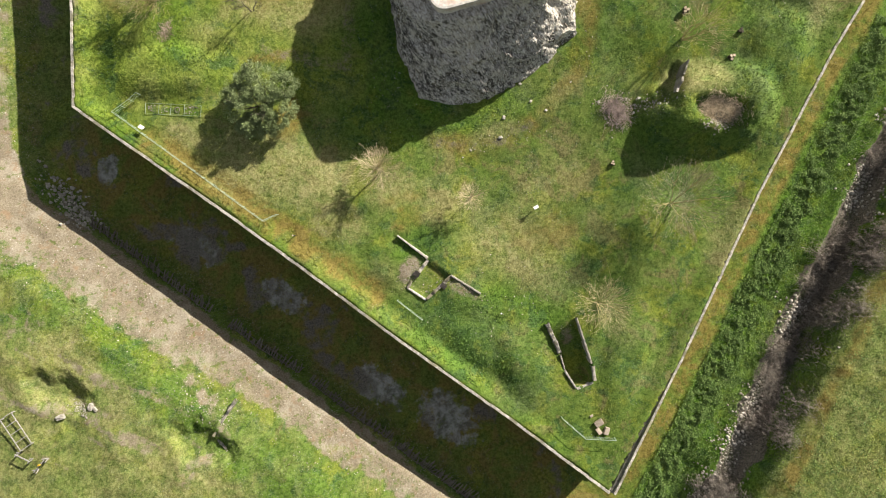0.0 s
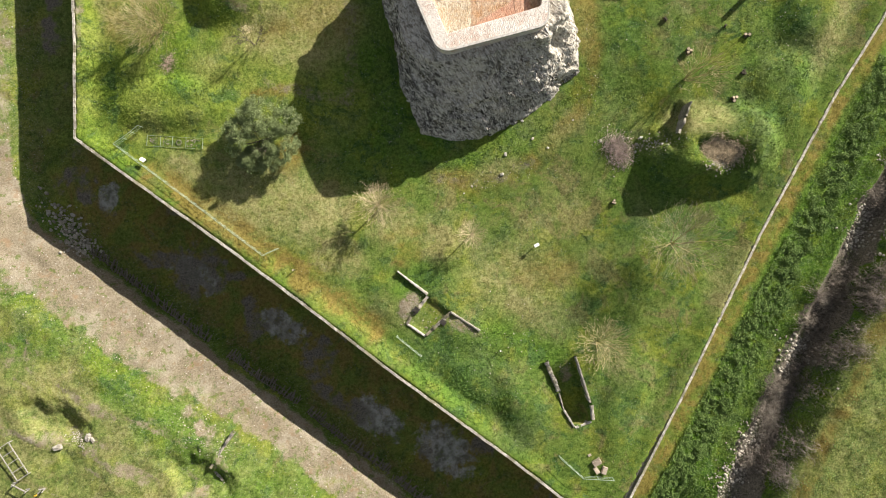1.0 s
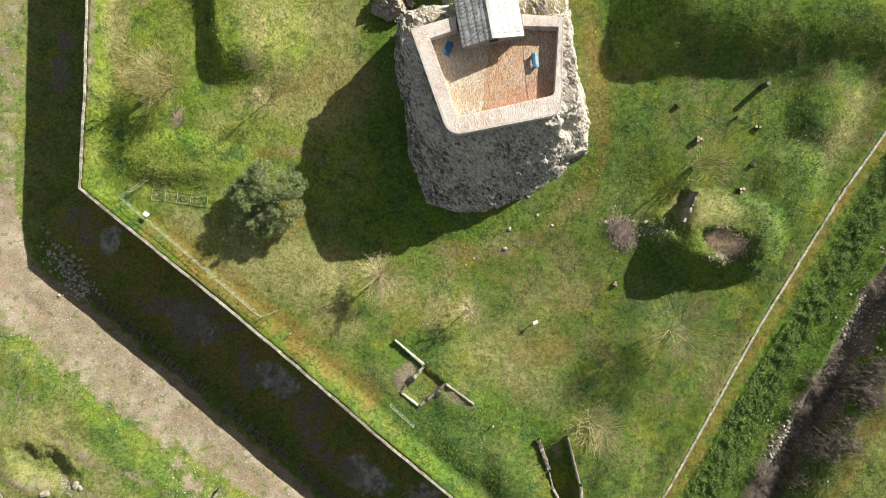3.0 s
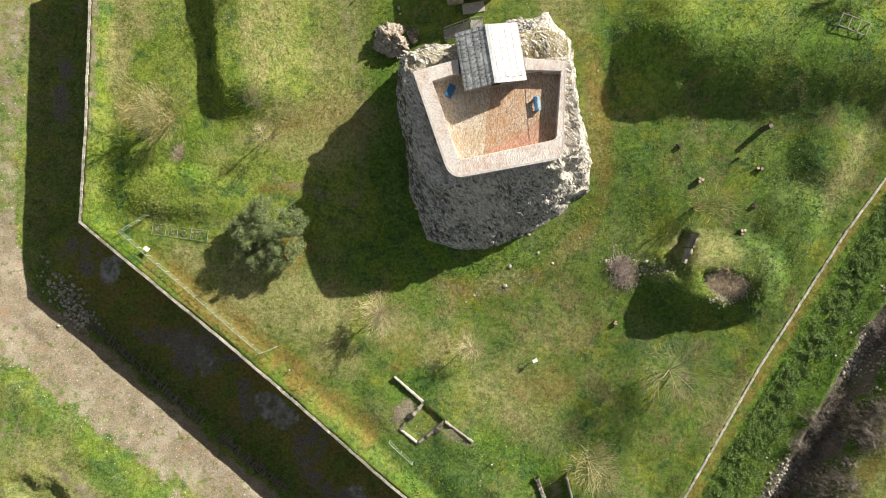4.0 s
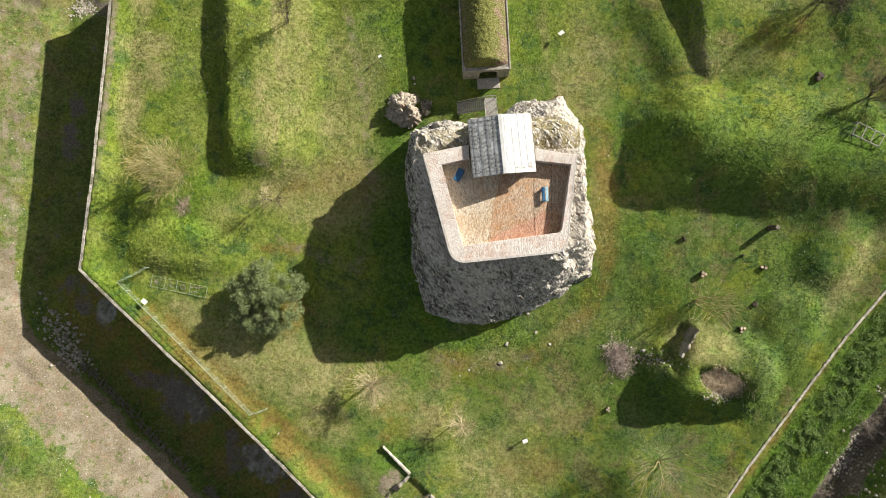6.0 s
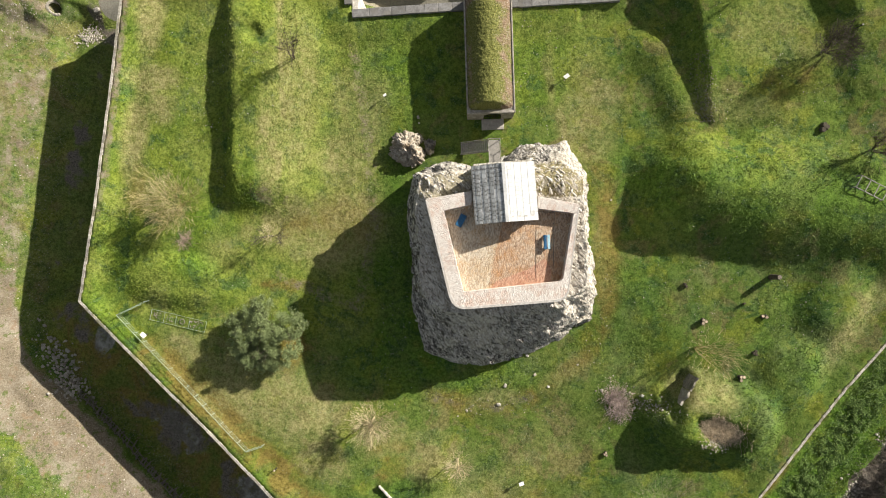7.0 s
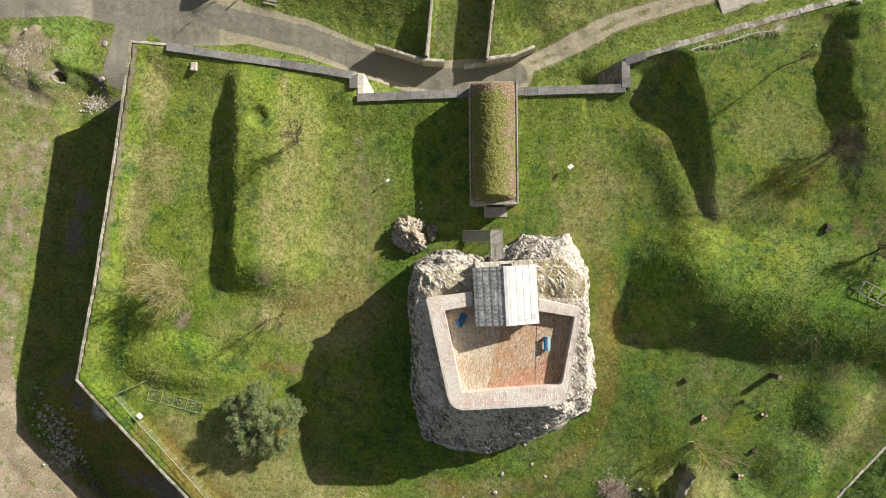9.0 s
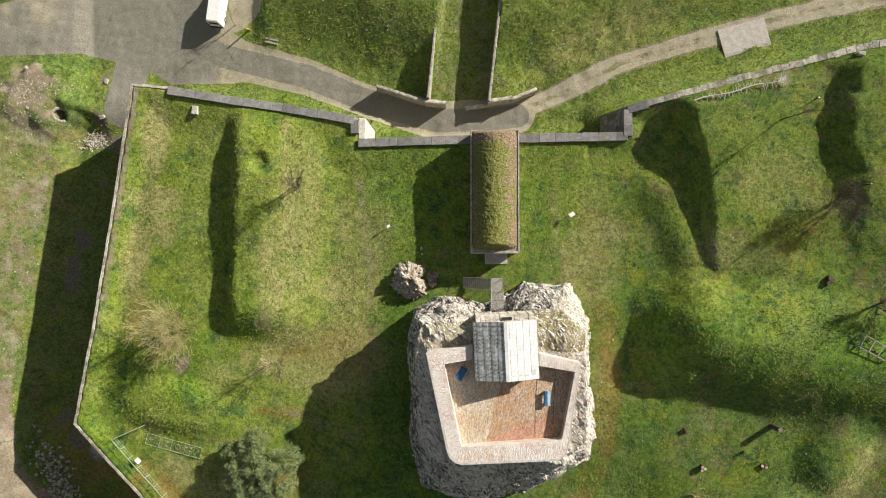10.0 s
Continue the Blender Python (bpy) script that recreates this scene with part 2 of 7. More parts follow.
def noise_node(tree, scale, detail=4.0, rough=0.55, vec=None, distort=0.0):
    n = nd(tree, "TexNoise", Scale=scale, Detail=detail, Roughness=rough, Distortion=distort)
    tree.links.new(vec if vec is not None else where(tree), n.inputs["Vector"])
    return n.outputs["Fac"]


def ramp(tree, fac, a, b):
    n = tree.nodes.new("ShaderNodeMapRange")
    n.interpolation_type = "SMOOTHSTEP"
    n.inputs["From Min"].default_value, n.inputs["From Max"].default_value = a, b
    tree.links.new(fac, n.inputs["Value"])
    return n.outputs["Result"]


def mixc(tree, fac, a, b, mode="MIX"):
    n = tree.nodes.new("ShaderNodeMix")
    n.data_type, n.blend_type = "RGBA", mode
    for sock, v in ((n.inputs["Factor"], fac), (n.inputs["A"], a), (n.inputs["B"], b)):
        if isinstance(v, (int, float)):
            sock.default_value = v
        elif isinstance(v, tuple):
            sock.default_value = (*v, 1)
        else:
            tree.links.new(v, sock)
    return n.outputs["Result"]


def calc(tree, op, a, b=0.0):
    n = tree.nodes.new("ShaderNodeMath")
    n.operation = op
    for sock, v in zip(n.inputs, (a, b)):
        if isinstance(v, (int, float)):
            sock.default_value = v
        else:
            tree.links.new(v, sock)
    return n.outputs[0]


def attr(tree, name):
    n = tree.nodes.new("ShaderNodeAttribute")
    n.attribute_name = name
    return n.outputs["Fac"]


def bump(tree, b, height, strength, dist):
    n = nd(tree, "Bump", Strength=strength, Distance=dist)
    tree.links.new(height, n.inputs["Height"])
    tree.links.new(n.outputs["Normal"], b.inputs["Normal"])


def grass_colour(tr):
    """Green of the lawn from deep to dry, by the marks on the mesh and by noise at several scales."""
    fine, mid, wide = noise_node(tr, 5.8, 5, 0.8), noise_node(tr, 0.8, 5, 0.62), noise_node(tr, 0.16, 3, 0.5)
    blot, worn, clover, tint = noise_node(tr, 2.3, 5, 0.75), noise_node(tr, 0.31, 6, 0.66, distort=0.6), noise_node(tr, 0.43, 5, 0.68, distort=0.4), noise_node(tr, 0.24, 5, 0.6)
    grain = calc(tr, "ADD", calc(tr, "MULTIPLY", fine, 0.45), calc(tr, "MULTIPLY", blot, 0.55))
    col = mixc(tr, ramp(tr, grain, 0.41, 0.59), (0.052, 0.090, 0.012), (0.136, 0.196, 0.033))
    col = mixc(tr, calc(tr, "MULTIPLY", ramp(tr, mid, 0.42, 0.66), 0.45), col, (0.165, 0.205, 0.036))
    # yellow-green swathes
    col = mixc(tr, calc(tr, "MULTIPLY", ramp(tr, tint, 0.50, 0.62), 0.75), col, mixc(tr, ramp(tr, grain, 0.40, 0.60), (0.105, 0.130, 0.013), (0.245, 0.258, 0.036)))
    # worn patches where the thatch shows
    bare = calc(tr, "MULTIPLY", ramp(tr, worn, 0.52, 0.62), calc(tr, "SUBTRACT", 1.0, calc(tr, "MULTIPLY", attr(tr, "lush"), 0.8)))
    col = mixc(tr, calc(tr, "MULTIPLY", bare, 0.72), col, mixc(tr, ramp(tr, grain, 0.38, 0.62), (0.092, 0.076, 0.027), (0.235, 0.195, 0.078)))
    lush = calc(tr, "MULTIPLY", attr(tr, "lush"), ramp(tr, mid, 0.25, 0.6))
    col = mixc(tr, calc(tr, "MULTIPLY", lush, 0.85), col, mixc(tr, ramp(tr, grain, 0.41, 0.59), (0.040, 0.096, 0.009), (0.124, 0.228, 0.024)))
    # short fresh turf, and dense dark sward that also deepens the mound's shaded side
    fresh = calc(tr, "MULTIPLY", attr(tr, "fresh"), calc(tr, "ADD", ramp(tr, mid, 0.3, 0.65), 0.3))
    col = mixc(tr, calc(tr, "MINIMUM", calc(tr, "MULTIPLY", fresh, 0.75), 0.8), col, mixc(tr, ramp(tr, grain, 0.40, 0.60), (0.108, 0.150, 0.014), (0.265, 0.318, 0.040)))
    deep = calc(tr, "MULTIPLY", attr(tr, "deep"), calc(tr, "ADD", ramp(tr, mid, 0.35, 0.6), 0.25))
    col = mixc(tr, calc(tr, "MINIMUM", calc(tr, "MULTIPLY", deep, 0.75), 0.8), col, mixc(tr, ramp(tr, grain, 0.40, 0.60), (0.030, 0.066, 0.016), (0.095, 0.152, 0.042)))
    # dark cushions of clover, with pale flecks of daisies
    cushion = calc(tr, "MULTIPLY", ramp(tr, clover, 0.535, 0.61), calc(tr, "SUBTRACT", 1.0, calc(tr, "MULTIPLY", attr(tr, "dry"), 0.75)))
    col = mixc(tr, calc(tr, "MULTIPLY", cushion, 0.78), col, mixc(tr, ramp(tr, grain, 0.40, 0.60), (0.026, 0.062, 0.013), (0.082, 0.142, 0.036)))
    dry = calc(tr, "ADD", calc(tr, "MULTIPLY", attr(tr, "dry"), 1.0), calc(tr, "MULTIPLY", ramp(tr, wide, 0.5, 0.75), 0.12))
    dry = calc(tr, "MULTIPLY", dry, calc(tr, "ADD", calc(tr, "MULTIPLY", ramp(tr, mid, 0.2, 0.75), 0.95), calc(tr, "MULTIPLY", ramp(tr, fine, 0.3, 0.7), 0.45)))
    col = mixc(tr, calc(tr, "MINIMUM", dry, 0.90), col, mixc(tr, ramp(tr, grain, 0.38, 0.62), (0.17, 0.148, 0.048), (0.39, 0.34, 0.145)))
    moss = calc(tr, "MULTIPLY", attr(tr, "moss"), calc(tr, "ADD", ramp(tr, worn, 0.38, 0.62), 0.3))
    col = mixc(tr, calc(tr, "MINIMUM", moss, 0.85), col, mixc(tr, ramp(tr, grain, 0.36, 0.64), (0.120, 0.085, 0.018), (0.285, 0.205, 0.052)))
    fleck = calc(tr, "MULTIPLY", ramp(tr, noise_node(tr, 7.3, 2, 0.6), 0.665, 0.70), ramp(tr, clover, 0.42, 0.58))
    col = mixc(tr, calc(tr, "MULTIPLY", fleck, 0.5), col, (0.46, 0.45, 0.36))
    return mixc(tr, 1.0, col, (1.0, 1.06, 1.18), "MULTIPLY"), fine, mid


M_GROUND, tr, b = mat("ground", 0.95, 0, 0.12)
col, fine, mid = grass_colour(tr)
grit = noise_node(tr, 5.0, 5, 0.8)
vor = nd(tr, "TexVoronoi", Scale=3.2)
tr.links.new(where(tr), vor.inputs["Vector"])
dirt = mixc(tr, ramp(tr, grit, 0.36, 0.64), (0.145, 0.118, 0.080), (0.295, 0.250, 0.180))
dirt = mixc(tr, ramp(tr, noise_node(tr, 0.35, 4, 0.6), 0.45, 0.7), dirt, mixc(tr, ramp(tr, grit, 0.36, 0.64), (0.24, 0.205, 0.15), (0.355, 0.315, 0.245)))
dirt = mixc(tr, calc(tr, "MULTIPLY", ramp(tr, noise_node(tr, 0.9, 5, 0.65), 0.54, 0.68), 0.6), dirt, (0.235, 0.150, 0.088))
dirt = mixc(tr, calc(tr, "MULTIPLY", ramp(tr, noise_node(tr, 1.1, 5, 0.7), 0.56, 0.63), 0.8), dirt, (0.105, 0.135, 0.03))
k = calc(tr, "ADD", attr(tr, "dirt"), calc(tr, "MULTIPLY", calc(tr, "SUBTRACT", mid, 0.5), 1.3))
k = calc(tr, "ADD", k, calc(tr, "MULTIPLY", calc(tr, "SUBTRACT", fine, 0.5), 1.1))
col = mixc(tr, ramp(tr, k, 0.28, 0.78), col, dirt)
tar = mixc(tr, ramp(tr, grit, 0.34, 0.66), (0.255, 0.230, 0.160), (0.42, 0.385, 0.285))
tar = mixc(tr, calc(tr, "MULTIPLY", ramp(tr, noise_node(tr, 0.5, 4, 0.6), 0.46, 0.62), 0.55), tar, (0.35, 0.325, 0.25))
tar = mixc(tr, calc(tr, "MULTIPLY", ramp(tr, attr(tr, "asphalt"), 0.3, 0.7), 0.8), tar, mixc(tr, ramp(tr, grit, 0.3, 0.7), (0.140, 0.136, 0.118), (0.215, 0.209, 0.180)))
k = calc(tr, "ADD", attr(tr, "road"), calc(tr, "MULTIPLY", calc(tr, "SUBTRACT", mid, 0.5), 0.5))
col = mixc(tr, ramp(tr, k, 0.42, 0.58), col, tar)
# soft-edged grey patches in the ditch floor's shallow hollows
ditch_grey = mixc(tr, ramp(tr, noise_node(tr, 0.8, 6, 0.7), 0.38, 0.62), (0.15, 0.14, 0.12), (0.42, 0.405, 0.375))
k = calc(tr, "ADD", attr(tr, "ditch_grey"), calc(tr, "MULTIPLY", calc(tr, "SUBTRACT", noise_node(tr, 0.7, 5, 0.65), 0.5), 2.2))
col = mixc(tr, calc(tr, "MULTIPLY", ramp(tr, k, 0.5, 0.95), 0.85), col, ditch_grey)
mud = mixc(tr, ramp(tr, grit, 0.34, 0.66), (0.075, 0.063, 0.050), (0.245, 0.215, 0.175))
k = calc(tr, "ADD", attr(tr, "mud"), calc(tr, "MULTIPLY", calc(tr, "SUBTRACT", mid, 0.5), 0.9))
col = mixc(tr, ramp(tr, k, 0.4, 0.7), col, mud)
stones = calc(tr, "MULTIPLY", ramp(tr, attr(tr, "rubble"), 0.2, 0.8), ramp(tr, noise_node(tr, 5.5, 3, 0.8), 0.59, 0.66))
col = mixc(tr, calc(tr, "MULTIPLY", stones, 0.7), col, (0.42, 0.38, 0.33))
tr.links.new(col, b.inputs["Base Color"])
bump(tr, b, calc(tr, "ADD", calc(tr, "MULTIPLY", mid, 0.7), calc(tr, "ADD", calc(tr, "MULTIPLY", fine, 0.6), calc(tr, "MULTIPLY", grit, 0.25))), 0.8, 0.12)

M_GRASS, tr, b = mat("grass_blades", 0.85, 0, 0.2)
col, _, _ = grass_colour(tr)
isl = tr.nodes.new("ShaderNodeNewGeometry").outputs["Random Per Island"]
col = mixc(tr, 1.0, col, mixc(tr, isl, (0.76, 0.77, 0.70), (1.34, 1.33, 1.24)), "MULTIPLY")
tr.links.new(col, b.inputs["Base Color"])


def stone_mat(name, dark, light, scale=1.0, lichen=None, spread=(0.35, 0.65), depth=0.08, rnd=0.0):
    m, t, b = mat(name, 0.92, 0, 0.2)
    grain, blot, big = noise_node(t, 6 * scale, 5, 0.8), noise_node(t, 1.8 * scale, 5, 0.7), noise_node(t, 0.5 * scale, 3, 0.5)
    c = mixc(t, ramp(t, blot, *spread), dark, light)
    c = mixc(t, calc(t, "MULTIPLY", ramp(t, grain, 0.52, 0.68), 0.45), c, tuple(min(0.85, v * 1.5) for v in light))
    c = mixc(t, calc(t, "MULTIPLY", ramp(t, grain, 0.46, 0.3), 0.6), c, tuple(v * 0.45 for v in dark))
    if lichen:
        c = mixc(t, calc(t, "MULTIPLY", ramp(t, big, 0.5, 0.62), 0.7), c, lichen)
    if rnd:
        inf = t.nodes.new("ShaderNodeObjectInfo").outputs["Random"]
        c = mixc(t, 1.0, c, mixc(t, inf, (1 - rnd,) * 3, (1 + rnd * 0.6,) * 3), "MULTIPLY")
    t.links.new(c, b.inputs["Base Color"])
    bump(t, b, calc(t, "ADD", blot, calc(t, "MULTIPLY", grain, 0.5)), 0.9, depth)
    return m


def streak_coords(t, turn, scale, warp=0.6):
    """Object-space coordinates stretched along one direction and slightly warped."""
    w = nd(t, "TexNoise", Scale=0.7, Detail=3.0)
    t.links.new(where(t), w.inputs["Vector"])
    mv = t.nodes.new("ShaderNodeVectorMath")
    mv.operation = "MULTIPLY_ADD"
    t.links.new(w.outputs["Color"], mv.inputs[0])
    mv.inputs[1].default_value = (warp, warp, warp)
    t.links.new(where(t), mv.inputs[2])
    rot, mp = t.nodes.new("ShaderNodeMapping"), t.nodes.new("ShaderNodeMapping")
    t.links.new(mv.outputs[0], rot.inputs["Vector"])
    rot.inputs["Rotation"].default_value = (0, 0, math.radians(turn))
    t.links.new(rot.outputs[0], mp.inputs["Vector"])
    mp.inputs["Scale"].default_value = scale
    return mp.outputs[0]


M_ROCK, tr, b = mat("tower_rubble", 0.93, 0, 0.2)
strands = noise_node(tr, 1.0, 4, 0.7, streak_coords(tr, -28, (3.4, 0.5, 0.7), 0.35))
beds = noise_node(tr, 1.0, 4, 0.7, streak_coords(tr, 24, (0.5, 2.4, 2.8), 0.4))
grain, speck = noise_node(tr, 5.0, 4, 0.8), noise_node(tr, 3.3, 3, 0.75)
blot, big = noise_node(tr, 1.1, 5, 0.7), noise_node(tr, 0.3, 4, 0.6)
zone, zone2 = noise_node(tr, 0.21, 3, 0.6, distort=0.5), noise_node(tr, 0.33, 3, 0.6)
tone = calc(tr, "ADD", calc(tr, "MULTIPLY", beds, 0.36), calc(tr, "ADD", calc(tr, "MULTIPLY", zone, 0.48), calc(tr, "MULTIPLY", noise_node(tr, 2.2, 4, 0.75), 0.18)))
col = mixc(tr, ramp(tr, tone, 0.45, 0.57), (0.058, 0.052, 0.047), (0.43, 0.40, 0.36))
run_ = noise_node(tr, 1.0, 4, 0.7, streak_coords(tr, -28, (2.3, 0.30, 0.45), 0.35))
col = mixc(tr, calc(tr, "MULTIPLY", calc(tr, "MULTIPLY", ramp(tr, run_, 0.50, 0.57), ramp(tr, zone2, 0.42, 0.55)), 0.9), col, (0.60, 0.565, 0.51))
col = mixc(tr, calc(tr, "MULTIPLY", ramp(tr, strands, 0.55, 0.59), 0.75), col, (0.66, 0.625, 0.57))
col = mixc(tr, calc(tr, "MULTIPLY", ramp(tr, big, 0.52, 0.62), ramp(tr, blot, 0.4, 0.55)), col, mixc(tr, ramp(tr, grain, 0.4, 0.6), (0.05, 0.045, 0.018), (0.16, 0.135, 0.055)))
col = mixc(tr, calc(tr, "MULTIPLY", ramp(tr, speck, 0.58, 0.605), 0.95), col, (0.70, 0.68, 0.64))
col = mixc(tr, calc(tr, "MULTIPLY", ramp(tr, grain, 0.42, 0.36), 0.75), col, (0.022, 0.020, 0.018))
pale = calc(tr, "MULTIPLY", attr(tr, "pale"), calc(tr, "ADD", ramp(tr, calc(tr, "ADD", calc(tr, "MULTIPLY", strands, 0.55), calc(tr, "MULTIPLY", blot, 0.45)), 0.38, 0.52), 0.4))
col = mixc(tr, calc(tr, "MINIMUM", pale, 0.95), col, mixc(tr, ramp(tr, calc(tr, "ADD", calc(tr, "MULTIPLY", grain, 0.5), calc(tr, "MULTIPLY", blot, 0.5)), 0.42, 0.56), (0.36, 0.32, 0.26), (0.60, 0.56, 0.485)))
col = mixc(tr, calc(tr, "MULTIPLY", ramp(tr, grain, 0.40, 0.35), 0.6), col, (0.03, 0.027, 0.024))
strokes = noise_node(tr, 1.0, 3, 0.75, streak_coords(tr, -28, (7.0, 1.2, 1.6), 0.4))
scores = noise_node(tr, 1.0, 3, 0.75, streak_coords(tr, -40, (6.5, 1.0, 1.5), 0.4))
col = mixc(tr, calc(tr, "MULTIPLY", ramp(tr, strokes, 0.56, 0.585), 0.9), col, (0.72, 0.69, 0.64))
col = mixc(tr, calc(tr, "MULTIPLY", ramp(tr, scores, 0.43, 0.40), 0.7), col, (0.028, 0.025, 0.022))
turf_tone = mixc(tr, ramp(tr, grain, 0.4, 0.6), (0.105, 0.092, 0.032), (0.31, 0.265, 0.135))
col = mixc(tr, calc(tr, "MULTIPLY", calc(tr, "MULTIPLY", attr(tr, "turf"), ramp(tr, blot, 0.39, 0.51)), 0.92), col, turf_tone)
tr.links.new(col, b.inputs["Base Color"])
rel = calc(tr, "ADD", calc(tr, "ADD", calc(tr, "MULTIPLY", scores, 1.2), calc(tr, "MULTIPLY", beds, 1.3)), calc(tr, "ADD", calc(tr, "MULTIPLY", strands, 0.8), calc(tr, "MULTIPLY", grain, 0.6)))
bump(tr, b, rel, 1.0, 0.06)

M_FLAKE, tr, b = mat("broken_stones", 0.92, 0, 0.2)
isl = tr.nodes.new("ShaderNodeNewGeometry").outputs["Random Per Island"]
col = mixc(tr, ramp(tr, isl, 0.2, 0.75), (0.06, 0.054, 0.048), (0.26, 0.245, 0.225))
col = mixc(tr, ramp(tr, isl, 0.78, 0.86), col, (0.68, 0.65, 0.60))
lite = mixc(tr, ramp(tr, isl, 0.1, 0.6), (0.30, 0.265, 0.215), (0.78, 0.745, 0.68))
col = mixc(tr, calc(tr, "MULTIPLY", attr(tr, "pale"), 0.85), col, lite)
grain = noise_node(tr, 9.0, 3, 0.7)
col = mixc(tr, calc(tr, "MULTIPLY", ramp(tr, grain, 0.46, 0.38), 0.5), col, (0.05, 0.045, 0.04))
tr.links.new(col, b.inputs["Base Color"])
bump(tr, b, grain, 0.6, 0.03)

M_PALE = stone_mat("pale_limestone", (0.42, 0.385, 0.33), (0.70, 0.665, 0.60), 1.0, (0.40, 0.36, 0.29), rnd=0.2)
M_RIMPALE = stone_mat("pale_rim_stone", (0.30, 0.275, 0.225), (0.58, 0.545, 0.48), 1.6, (0.24, 0.225, 0.13), rnd=0.3)
M_WALL = stone_mat("ditch_wall_stone", (0.16, 0.145, 0.125), (0.34, 0.31, 0.27), 1.0, (0.12, 0.12, 0.07))
M_SLABCAP = stone_mat("grey_coping", (0.17, 0.165, 0.16), (0.27, 0.265, 0.26), 1.2, (0.21, 0.2, 0.18), rnd=0.25, depth=0.03)
M_RUBBLE = stone_mat("loose_rubble", (0.19, 0.165, 0.135), (0.42, 0.38, 0.32), 2.0, None, rnd=0.35)
M_RUIN = stone_mat("ruin_stone", (0.15, 0.135, 0.115), (0.42, 0.385, 0.33), 1.4, (0.17, 0.15, 0.08))
M_HOUSE = stone_mat("house_stone", (0.24, 0.22, 0.19), (0.44, 0.41, 0.36), 1.2, (0.3, 0.27, 0.22))
M_CONC = stone_mat("concrete", (0.36, 0.335, 0.30), (0.47, 0.44, 0.40), 0.8, None, depth=0.02)
# near-black colour that paints the shade inside openings and hollows
M_DARK = stone_mat("shaded_cavity", (0.03, 0.027, 0.024), (0.07, 0.062, 0.055), 1.0)


def brick_mat(name, c1, c2, joint, turn, chalk, chalk_amount, dark=0.7):
    """Worn brick paving: short uneven bricks in rows, dark open joints, chalky wear."""
    m, t, b = mat(name, 0.9, 0, 0.2)
    if turn is None:
        vec = t.nodes.new("ShaderNodeUVMap").outputs[0]
        mp = t.nodes.new("ShaderNodeMapping")
        t.links.new(vec, mp.inputs["Vector"])
        mp.inputs["Scale"].default_value = (3.2, 9.5, 1)
        vec = mp.outputs[0]
    else:
        vec = streak_coords(t, turn, (11.0, 4.2, 1.0), 0.2)
    br = nd(t, "TexVoronoi", Scale=1.0, Randomness=1.0)
    ed_ = nd(t, "TexVoronoi", Scale=1.0, Randomness=1.0)
    ed_.feature = "DISTANCE_TO_EDGE"
    for v in (br, ed_):
        t.links.new(vec, v.inputs["Vector"])
    sp = t.nodes.new("ShaderNodeSeparateColor")
    t.links.new(br.outputs["Color"], sp.inputs[0])
    grain, blot, big = noise_node(t, 7, 4, 0.8), noise_node(t, 1.5, 5, 0.72), noise_node(t, 0.45, 4, 0.6)
    c = mixc(t, sp.outputs[0], c1, c2)
    c = mixc(t, calc(t, "MULTIPLY", ramp(t, grain, 0.45, 0.6), 0.3), c, tuple(min(0.8, v * 1.3) for v in c2))
    k = calc(t, "ADD", calc(t, "MULTIPLY", ramp(t, big, 0.42, 0.6), 0.5), calc(t, "ADD", calc(t, "MULTIPLY", ramp(t, blot, 0.42, 0.6), 0.35), calc(t, "MULTIPLY", sp.outputs[1], 0.45)))
    c = mixc(t, calc(t, "MINIMUM", calc(t, "MULTIPLY", k, chalk_amount), 0.95), c, chalk)
    gaps = calc(t, "MULTIPLY", ramp(t, ed_.outputs["Distance"], 0.16, 0.05), ramp(t, calc(t, "ADD", calc(t, "MULTIPLY", blot, 0.5), calc(t, "MULTIPLY", sp.outputs[2], 0.5)), 0.42, 0.62))
    c = mixc(t, calc(t, "MULTIPLY", gaps, dark), c, joint)
    c = mixc(t, calc(t, "MULTIPLY", ramp(t, calc(t, "ADD", calc(t, "MULTIPLY", sp.outputs[2], 0.35), calc(t, "MULTIPLY", noise_node(t, 0.9, 4, 0.7), 0.65)), 0.57, 0.68), 0.42 * dark), c, tuple(v * 0.42 for v in c1))
    t.links.new(c, b.inputs["Base Color"])
    bump(t, b, calc(t, "ADD", ramp(t, ed_.outputs["Distance"], 0.0, 0.2), calc(t, "MULTIPLY", blot, 0.6)), 0.7, 0.03)
    return m


M_BRICKTOP = brick_mat("parapet_brick", (0.50, 0.33, 0.26), (0.60, 0.47, 0.39), (0.30, 0.18, 0.13), None, (0.74, 0.70, 0.65), 1.35, 0.3)
M_BRICKFLOOR = brick_mat("court_brick", (0.42, 0.20, 0.085), (0.55, 0.33, 0.17), (0.17, 0.085, 0.05), 8, (0.64, 0.53, 0.41), 0.85, 0.8)
M_BRICKWEST = brick_mat("chalky_court_brick", (0.50, 0.30, 0.14), (0.64, 0.52, 0.36), (0.24, 0.15, 0.09), 4, (0.70, 0.64, 0.53), 0.95, 0.75)
M_BRICKPINK = brick_mat("pinkish_court_brick", (0.48, 0.21, 0.13), (0.60, 0.37, 0.25), (0.26, 0.10, 0.065), 14, (0.66, 0.48, 0.37), 0.5, 0.7)
M_EDGE = stone_mat("mortar_edge", (0.44, 0.41, 0.38), (0.60, 0.575, 0.545), 1.4, (0.42, 0.38, 0.34), depth=0.02)


